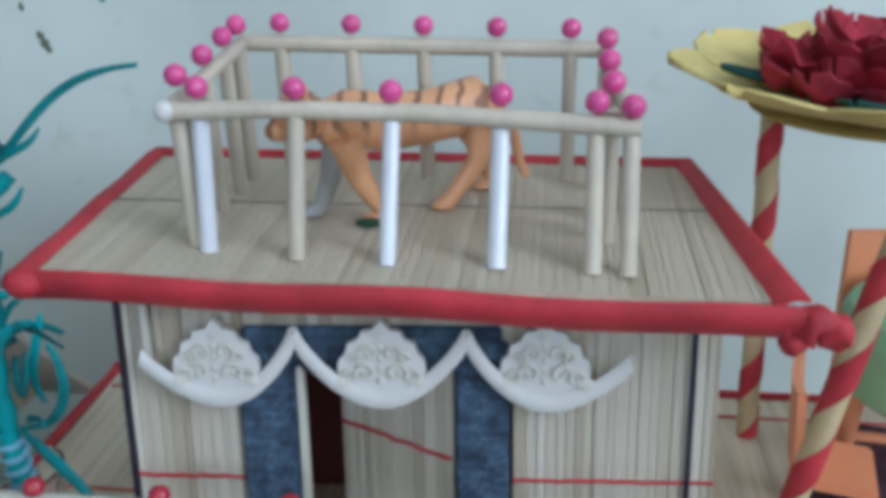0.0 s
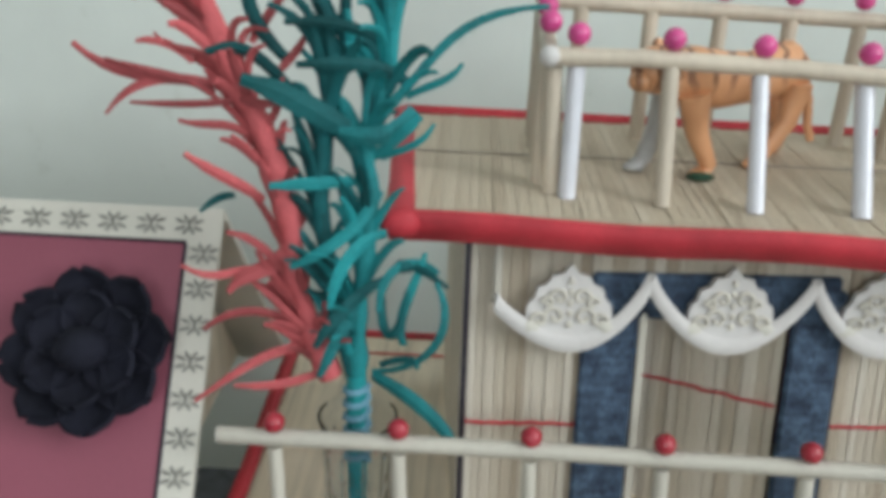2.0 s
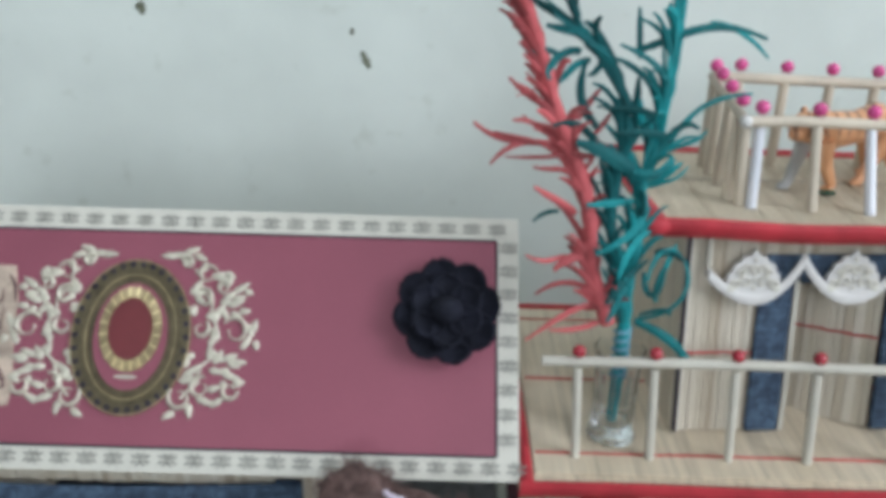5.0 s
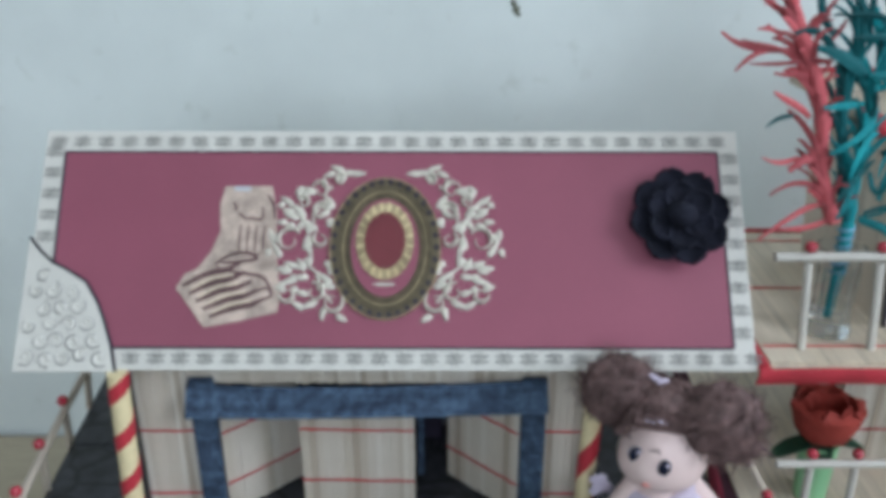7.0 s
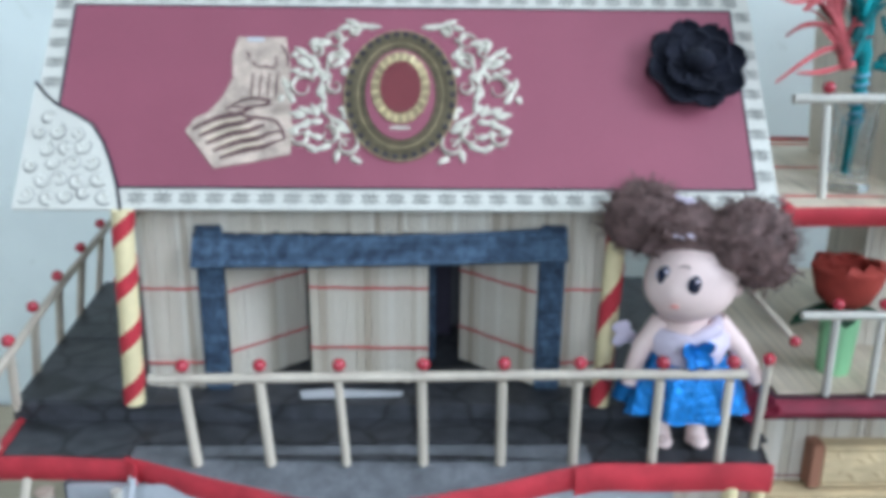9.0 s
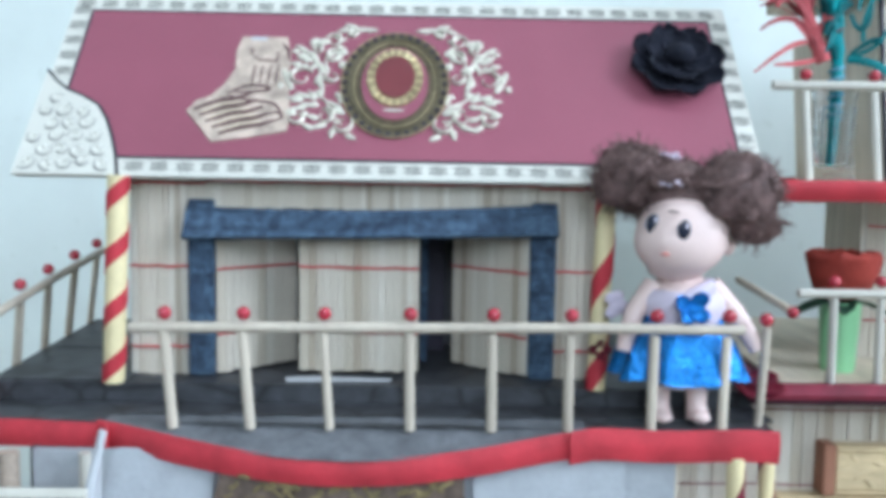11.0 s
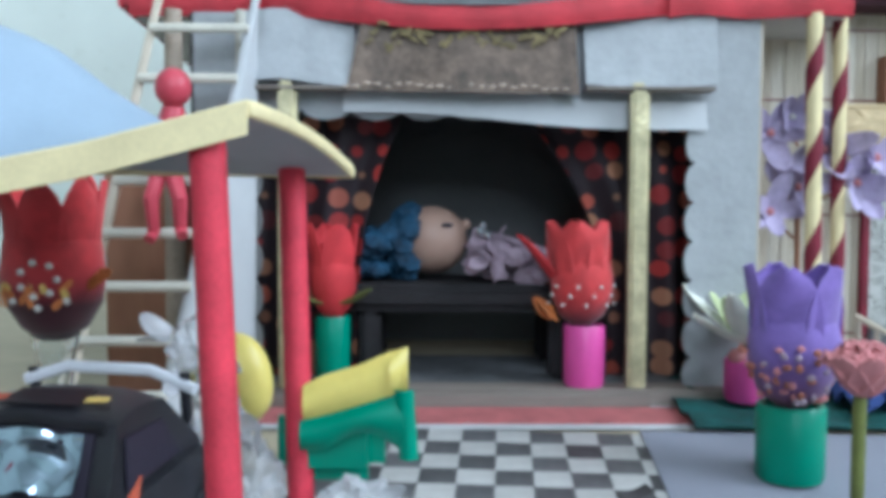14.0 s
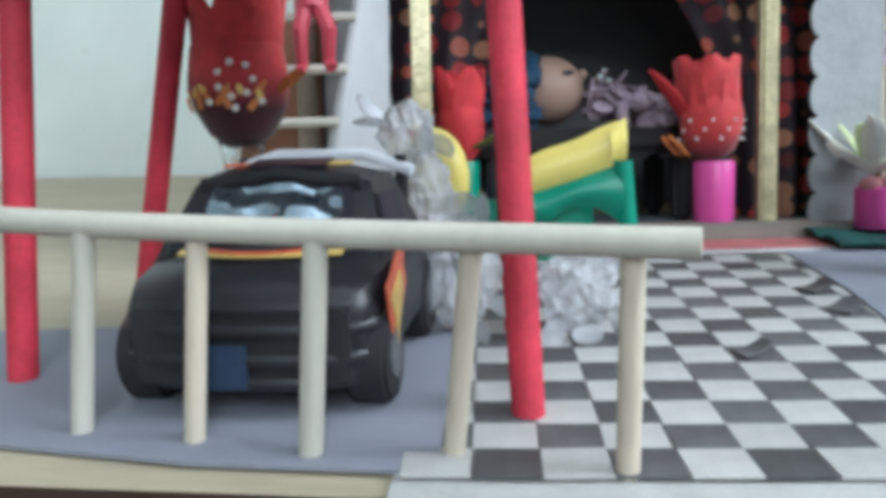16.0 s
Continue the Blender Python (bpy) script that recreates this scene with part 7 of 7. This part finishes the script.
flower_table()
striped_post("striped_table_leg", (415, 174, 292.3), (411, 181, 415), 3.5, 4.4, plain("tan_paper", (0.55, 0.42, 0.24), 0.6, 0.15), RED, "tan leg wound with red paper stripes", "flower table legs", 2.8)
striped_post("striped_table_leg", (408, 106, 292.3), (432, 112, 414), 3.4, 4.0, plain("tan_leg_paper", (0.55, 0.42, 0.24), 0.6, 0.15), RED, "tan leg wound with red paper stripes, leaning", "flower table legs", 3.0)


single("dark_cloth", prism(B(), [(424, 118), (476, 116), (477, 180), (440, 184), (428, 150)], (0, 0, 292.5), X, Y, Z, 0.9), CARPET_DARK, (450, 150, 292.5), "dark maroon cloth spread under the toy chairs", "cloth", smooth=False)


def toy_chair(x, y, ang, size):
    root = thing("toy_chair", (x, y, 292.3), "orange plastic toy chair on the upper deck", "chair", "toy chairs")
    R = Matrix.Translation((x, y, 292.3)) @ Matrix.Rotation(ang, 4, "Z") @ Matrix.Scale(size, 4)

    def put(bm):
        bmesh.ops.transform(bm, matrix=R, verts=bm.verts)
        return bm
    part("seat", put(box(B(), -15, 15, -14, 14, 25, 29, 1.2)), TOY_ORANGE, root)
    part("backrest", put(sheet(B(), lambda u, v: (-15 + 30 * u, 13 + 3 * v + 2 * math.sin(math.pi * u), 29 + 36 * v), 8, 5, 3)), TOY_ORANGE, root)
    for sx in (-13, 13):
        for sy in (-12, 12):
            part("leg", put(rod(B(), (sx, sy, 0), (sx * 0.92, sy * 0.92, 25.5), 2.4, 2.8)), TOY_ORANGE, root)
    part("stretcher", put(rod(B(), (-12.5, -11.5, 10), (12.5, -11.5, 10), 1.6)), TOY_ORANGE, root)


toy_chair(460, 172, -0.1, 1.14)
toy_chair(430, 128, 1.35, 0.82)
lid = thing("round_green_box", (465, 157, 325.5), "pale green round plastic box standing on a toy chair", "box")
part("box_body", lathe(B(), (465, 157, 325.5), [(2, 0), (25, 0), (27, 2), (27, 22), (25, 23)], 32), GREEN_LID, lid)
part("lid", lathe(B(), (465, 157, 325.5), [(28, 17), (28.8, 18), (29, 25), (27, 29), (20, 31.5), (2, 32.5)], 32), GREEN_LID, lid)
bm = B()
ball(bm, (467, 146, 357.2), (11, 5, 1.0), 2)
part("pink_print", bm, PINK_CLOTH, lid, "faded pink print")


# ---- foreground: canopy, toy car, wrapped sweets, near railing ----
def canopy():
    root = thing("canopy", (-135, -160, ground(-160)), "pale blue card canopy with yellow trim on four red posts", "canopy")
    for (bx0, by0), (tx, ty, tz) in (((-85.5, -211.3), (-91, -209.6, 110)), ((-214, -177), (-208, -178, 104)), ((-80.2, -144.3), (-83.8, -140, 106)), ((-207, -94.5), (-183.5, -118, 103))):
        part("post", rod(B(), (bx0, by0, ground(by0) - 0.6), (tx, ty, tz), 3.9, 4.0, 12), POST_RED, root, "post wrapped in red crepe paper")
    front = ((-225, 113), (-165, 106.5), (-138, 101), (-115, 105.5), (-81, 114.5))

    def f(u, v):
        x = -225 + 144 * u + (8 + 6.4 * u) * v
        y = -214 + (82 + 14 * (1 - u)) * v
        xf = -225 + 144 * u
        zf = next(z0 + (z1 - z0) * (xf - x0) / (x1 - x0) for (x0, z0), (x1, z1) in zip(front, front[1:]) if xf <= x1 + 1e-6)
        zb = 106 - 1.5 * u
        rise = 34 * min(1.0, (1 - u) * 2.2) ** 0.8 * math.sin(math.pi * min(1, 0.15 + u)) + 2.5
        return Vector((x, y, zf * (1 - v) + zb * v + rise * math.sin(math.pi * v) ** 0.9))
    part("top_sheet", sheet(B(), f, 28, 20, 0.8), CANOPY, root)
    part("lining", sheet(B(), lambda u, v: f(u, v) - Vector((0, 0, 1.3)), 28, 20, 0.6), CANOPY_GREY, root, "grey card lining")
    rim = [f(k / 28, 0) for k in range(29)] + [f(1, k / 20) for k in range(1, 21)] + [f(1 - k / 28, 1) for k in range(1, 29)] + [f(0, 1 - k / 20) for k in range(1, 21)]
    part("yellow_trim", tube(B(), rim, 2.0, 8, 0.6, side=Z), CREAM_PAPER, root, "yellow paper trim")
    front_band = sheet(B(), lambda u, v: f(u, 0) + Vector((0, -1.2 - 0.5 * v, 1.4 - 7.0 * v)), 28, 3, 0.7)
    part("yellow_trim", front_band, CREAM_PAPER, root, "yellow paper trim")


canopy()
near = ((-185, -214, -181, -216, 31), (-158.5, -221, -155.5, -222, 30), (-132.7, -230, -130, -231, 29), (-103.4, -231.5, -99.5, -240, 28), (-70.5, -243, -71, -250, 27.5))
railing("drive_railing", [((x0, y0, ground(y0) - 0.5), (x1, y1, z1 - 1)) for x0, y0, x1, y1, z1 in near], [(-206, -209, 33), (-181, -216, 31.5), (-130, -231, 29.5), (-61, -257, 28.0)], [], [WHITE_STICK, STICK, WHITE_STICK, STICK, STICK], WHITE_STICK, BEAD_RED, 2.5, 2.9, 2.0,
        "white stick railing along the front of the drive")


def toy_car():
    root = thing("toy_car", (-147, -169, ground(-169)), "matt black plastic toy car with dark glossy windows and flame decals", "toy car")
    stand = Matrix.Translation((-142.5, -169, ground(-169) + 0.2)) @ Matrix.Rotation(radians(-10), 4, "Z") @ Matrix.Rotation(math.atan(SLOPE), 4, "X")
    squat = stand @ Matrix.Diagonal((1.2, 0.72, 1.2, 1))

    def put(bm, m=squat):
        bmesh.ops.transform(bm, matrix=m, verts=bm.verts)
        return bm
    # body as lofted sections along its length: y, half width, z of sill, z of shoulder, z of top centre
    secs = [(-58, 15, 8, 18, 20), (-56.5, 20, 7, 21, 23), (-53, 23.5, 6, 23.5, 25.5), (-44, 25.5, 6, 25, 28), (-30, 26.5, 6, 26, 29.5), (-20, 26.5, 6, 26.5, 29.5), (20, 26.5, 6, 26.5, 29), (44, 26, 6, 27, 29), (54, 23, 8, 26, 28)]
    bm = B()
    rings = []
    for y, w, z0, zs, zt in secs:
        prof = [(-w * 0.9, z0), (-w, z0 + 4), (-w, zs - 4), (-w * 0.93, zs), (-w * 0.5, zt), (0, zt + 0.4), (w * 0.5, zt), (w * 0.93, zs), (w, zs - 4), (w, z0 + 4), (w * 0.9, z0)]
        rings.append([bm.verts.new((x, y, z)) for x, z in prof])
    for a, b in zip(rings, rings[1:]):
        for k in range(10):
            bm.faces.new((a[k], a[k + 1], b[k + 1], b[k]))
        bm.faces.new((a[10], a[0], b[0], b[10]))
    bm.faces.new(rings[0]), bm.faces.new(rings[-1])
    part("body", put(bm), CAR_BLACK, root)
    bm = B()
    cab = [(-26, 23, 26, 27), (-6, 19.5, 41, 43), (8, 19, 42.5, 44.8), (28, 19.5, 41, 43), (46, 22, 28, 29)]
    rings = []
    for y, w, zs, zt in cab:
        rings.append([bm.verts.new((x, y, z)) for x, z in ((-w - 3, 25), (-w, zs), (-w * 0.5, zt), (0, zt + 0.3), (w * 0.5, zt), (w, zs), (w + 3, 25))])
    for a, b in zip(rings, rings[1:]):
        for k in range(6):
            bm.faces.new((a[k], a[k + 1], b[k + 1], b[k]))
    bm.faces.new(rings[0]), bm.faces.new(rings[-1])
    part("cabin", put(bm), CAR_BLACK, root)
    ws = part("windscreen", put(prism(B(), [(-17.6, 1.8), (17.6, 1.8), (15.6, 22.6), (-15.6, 22.6)], (0, -26.4, 26.6), X, Vector((0, 20, 15)).normalized(), Vector((0, -15, 20)).normalized(), 0.9)), BLACK_LINE, root, "dark glossy windscreen")
    wu, wn = Vector((0, 20, 15)).normalized(), Vector((0, -15, 20)).normalized()

    # rippled mirror sheet added over the dark glass to make its bluish reflections
    def foil(u, v):
        half = 15.6 - 1.8 * v
        ripple = 1.9 * noise.noise(Vector((3.3 * u, 2.1 * v, 0.37))) + 0.7 * noise.noise(Vector((8.1 * u, 3.4 * v, 2.6)))
        return Vector((0, -26.4, 26.6)) + X * (half * (2 * u - 1)) + wu * (3.4 + 17.2 * v) + wn * (2.2 + ripple)
    part("reflection_sheet", put(sheet(B(), foil, 34, 24, 0.4)), WINDSCREEN_MIRROR, ws, "rippled blue mirror sheet added for the windscreen's reflections")
    part("wiper_edge", put(tube(B(), [(-18, -25.5, 26.6), (0, -27, 27.6), (18, -25.5, 26.6)], 0.8, 6)), CAR_BLACK, ws)
    part("roof_lip", put(tube(B(), [(-17.5, -8.5, 41), (0, -9.5, 43.4), (17.5, -8.5, 41)], 1.6, 8)), CAR_BLACK, root)
    for sx in (-1, 1):
        part("side_window", put(prism(B(), [(-12, 0), (26, 0), (22, 9), (-4, 10)], (sx * 22.6, 0, 28.5), Y, Vector((-sx * 2.6, 0, 10)).normalized(), Vector((sx, 0, 0.25)), 0.7)), BLACK_LINE, root, "dark side window")
        for y in (-34, 33):
            bm = B()
            rod(bm, (sx * 22, y * 0.8, 11.4), (sx * 32.4, y * 0.8, 11.4), 11.6, seg=22)
            bmesh.ops.bevel(bm, geom=[e for e in bm.edges if abs(e.verts[0].co.x - e.verts[1].co.x) < 0.1], offset=1.2, segments=2, affect="EDGES")
            wheel = part("wheel", put(bm, stand), TYRE, root)
            part("rim", put(rod(B(), (sx * 32.1, y * 0.8, 11.4), (sx * 32.9, y * 0.8, 11.4), 6.0, seg=14), stand), GREY_FLOOR, wheel, "dark grey wheel rim")
        part("headlight", put(box(B(), sx * 18 - 4, sx * 18 + 4, -57.2, -52, 14.5, 18, 0.8)), TYRE, root)
        if sx < 0:
            continue
        part("flame_decal", put(prism(B(), [(-48, 25), (-38, 27), (-14, 34), (-20, 26), (-16, 22), (-28, 17), (-36, 6), (-40, 14), (-44, 16)], (sx * 26.8, 0, -1), Y, Z, Vector((sx, 0, 0)), 0.4)), DECAL_RED, root, "orange flame decal")
        part("flame_decal", put(prism(B(), [(-44, 22), (-28, 26), (-24, 22), (-36, 12), (-38, 18)], (sx * 27.1, 0, -1), Y, Z, Vector((sx, 0, 0)), 0.4)), DECAL_YELLOW, root, "yellow flame decal")
    for z, w, y in ((7.5, 21, -58), (12.0, 24, -58), (17.5, 24.5, -57), (21.5, 22.5, -56)):
        part("bumper_bar", put(tube(B(), [(-w, y + 8, z), (-w * 0.88, y + 1.2, z), (-w * 0.5, y - 2.4, z), (0, y - 3.0, z), (w * 0.5, y - 2.4, z), (w * 0.88, y + 1.2, z), (w, y + 8, z)], 1.4, 8, 0.8)), CAR_BLACK, root)
    part("grille", put(box(B(), -21, 21, -58.8, -54, 7, 21.5, 0.8)), TYRE, root)
    part("plate", put(box(B(), -8, 2, -62.2, -60.6, 6.5, 15, 0.3)), DECAL_BLUE, root, "plain dark blue plate")
    def bonnet(x, y, lift):
        return (x, y, 28.9 + 0.107 * (y + 44) - 0.004 * x * x + lift)
    for lo, hi, half, m, label in ((0.0, 4.2, 17, DECAL_YELLOW, "yellow arc decal on the bonnet"), (1.2, 2.8, 13, DECAL_RED, "red arc decal on the bonnet")):
        part("bonnet_decal", put(sheet(B(), lambda u, v: bonnet(half * (2 * u - 1), -36 + lo + (hi - lo) * v - 7.5 * (1 - (2 * u - 1) ** 2), 0.5 if m is DECAL_YELLOW else 0.9), 14, 3, 0.4)), m, root, label)
    part("roof_decal", put(sheet(B(), lambda u, v: (-9 + 18 * u, -2 + 14 * v, 44.4 + 0.8 * v), 6, 4, 0.4)), CAR_BLACK, root)
    for sx, m in ((-11, DECAL_RED), (10, DECAL_YELLOW)):
        part("roof_flame", put(sheet(B(), lambda u, v, sx=sx: (sx - 4 + 8 * u, 2 + 3 * v + 2 * u, 45.0 + 0.4 * v - 0.06 * abs(sx)), 5, 3, 0.3)), m, root, "worn flame decal")
    part("spoiler", put(tube(B(), [(-22, 44, 41), (-11, 46, 44.4), (11, 46, 44), (23, 44, 40)], 2.2, 8, 0.7, side=Y)), STRAW_TUBE, root, "pale spoiler bar")
    for sx in (-20, 20):
        part("spoiler_stay", put(rod(B(), (sx, 45, 27), (sx, 45, 44), 1.5)), CAR_BLACK, root)


toy_car()


def glass_tulip():
    c = Vector((-167.6, -108, ground(-108)))
    root = thing("tulip_in_glass", c, "dark red felt tulip with white beads on a small clear glass", "ornament")
    part("glass_foot", lathe(B(), c, [(10, 0), (10.5, 2), (6, 8), (5, 28), (6, 48), (8, 56), (6.5, 56), (4, 36)], 22), GLASS, root)
    f0 = c + Z * 55
    felt = spotted("dyed_tulip_red_felt", (0.05, 0.004, 0.012), (0.66, 0.04, 0.05), 0.066, 0.080)
    part("cup", lathe(B(), f0, [(5, -1), (10.5, 3), (15, 11), (16.6, 20), (15.2, 32), (10, 38)], 20, wobble=0.03), felt, root)
    for k in range(7):
        a = 2 * math.pi * k / 7 + 0.35
        bm = B()
        petal(bm, f0 + Vector((12.4 * math.cos(a), 12.4 * math.sin(a), 11)), (0.06 * math.cos(a), 0.06 * math.sin(a), 1), (math.cos(a), math.sin(a), -0.2), 41 + 7 * (k % 2) - 4 * (k % 3), 16, 0.05, 1.0, cup=-0.25)
        part("petal", bm, felt, root)
    for k in range(10):
        a = -math.pi / 2 + 0.1 + (0.34 * math.cos(k * 0.9) if k < 7 else 0.5 * (k - 8))
        bm = B()
        ball(bm, f0 + Vector((17 * math.cos(a), 17 * math.sin(a), 20 + 5.5 * math.sin(k * 0.9) if k < 7 else 11 + 2 * (k % 2))), 1.3, 1)
        part("seed_bead", bm, PEARL, root, "small white bead")
    for k in range(16):
        a = -2.9 + 0.13 * k
        bm = B()
        petal(bm, f0 + Vector((15.9 * math.cos(a), 15.9 * math.sin(a), 13.5 + 3 * math.sin(2.3 * k))), (-math.sin(a) * math.sin(5 * k), math.cos(a) * math.sin(5 * k), 0.9), (math.cos(a), math.sin(a), 0.0), 3.4 + (k % 3), 2.2, 0.15, 0.4)
        part("dried_bloom", bm, ORANGE_PETAL if k % 3 else DECAL_YELLOW, root, "small orange dried petal")
    for k in range(4):
        bm = B()
        petal(bm, f0 + Vector((14 + 1.2 * k, -8, 17 + 1.6 * k)), (1, -0.2 + 0.2 * (k % 3), 0.6 - 0.25 * (k % 4)), (0.1, -1, 0.4), 5.0, 3.4, 0.3, 0.4)
        part("dried_bloom", bm, ORANGE_PETAL, root, "small orange dried petal")


glass_tulip()


def wrapped_sweet():
    c = Vector((-75, -152, ground(-152)))
    root = thing("wrapped_sweet", c, "yellow and green wrapper in crinkled clear film", "wrapper")

    def seam(u):
        return 32.0 + 9.0 * u ** 1.15
    part("yellow_side", sheet(B(), lambda u, v: (-79 + 30 * u, -149 - 3 * u - 3.2 * math.sin(math.pi * v), seam(u) + (10.1 + 2.0 * u + 1.2 * math.sin(3 * u)) * v + 0.5 * math.sin(9 * u) * v), 20, 6, 1.0), YELLOW_PLASTIC, root)
    part("green_side", sheet(B(), lambda u, v: (-80 + 30 * u, -149.6 - 3 * u - 2.6 * math.sin(math.pi * v), seam(u) * v + (1 - v) * (24 + 5.5 * max(0, math.sin(math.pi * (u - 0.25) / 0.75)))), 20, 6, 1.0), EMERALD, root)
    part("end_fold", sheet(B(), lambda u, v: (-54 + 5 * u, -154.5 + 1.2 * u - 1.5 * math.sin(math.pi * v), 43 + 11.5 * v - 4.5 * (1 - u) * v), 5, 5, 0.8), YELLOW_PLASTIC, root)
    part("end_fold", sheet(B(), lambda u, v: (-52.5 + 5 * u + 1.5 * (1 - v), -153.5 - 1.8 * math.sin(math.pi * u), 22 + 20 * v), 5, 6, 0.7), EMERALD, root)
    bm = B()
    for v in ball(bm, (0, 0, 0), (13, 8, 14.6), 3):
        s = v.co.z / 14.2
        v.co.x += 2.2 * s * s - 1.8 * s
    bmesh.ops.transform(bm, matrix=Matrix.Translation((-105.5, -124, 39.5)), verts=bm.verts)
    part("yellow_lobe", bm, YELLOW_PLASTIC, root)
    part("filling", box(B(), -88, -56, -146, -132, 12, 36, 5), EMERALD, root)
    for name, pos, size, seed in (("film_wad", (-63, -154, 5), (11.5, 8, 11), 1), ("film_wad", (-112, -138, 52), (8.5, 7, 9), 2), ("film_wad", (-107, -141, 30), (8, 7, 17), 3), ("film_wad", (-97, -146, 10), (11, 8, 17), 4)):
        bm = B()
        vs = ball(bm, pos, size, 4)
        q = random.Random(seed)
        for v in vs:
            d = v.co - Vector(pos)
            v.co = Vector(pos) + d * (1 + 0.32 * (noise.noise(v.co * 0.22) + 0.6 * noise.noise(v.co * 0.5)))
        part(name, bm, CRINKLE, root, "crinkled clear film", smooth=False)
        bm = B()
        for k in range(4):
            a = q.uniform(0, 6.28)
            p0 = Vector(pos) + Vector((size[0] * 0.9 * math.cos(a), -size[1] * 0.7, size[2] * 0.9 * math.sin(a)))
            petal(bm, p0, (math.cos(a), q.uniform(-.6, 0.2), math.sin(a)), (q.uniform(-1, 1), -1, q.uniform(-1, 1)), q.uniform(5, 10), q.uniform(5, 9), 0.4, 0.25)
        part("film_edge", bm, CRINKLE, root, "shiny film edge", smooth=False)


wrapped_sweet()
checker_paper()
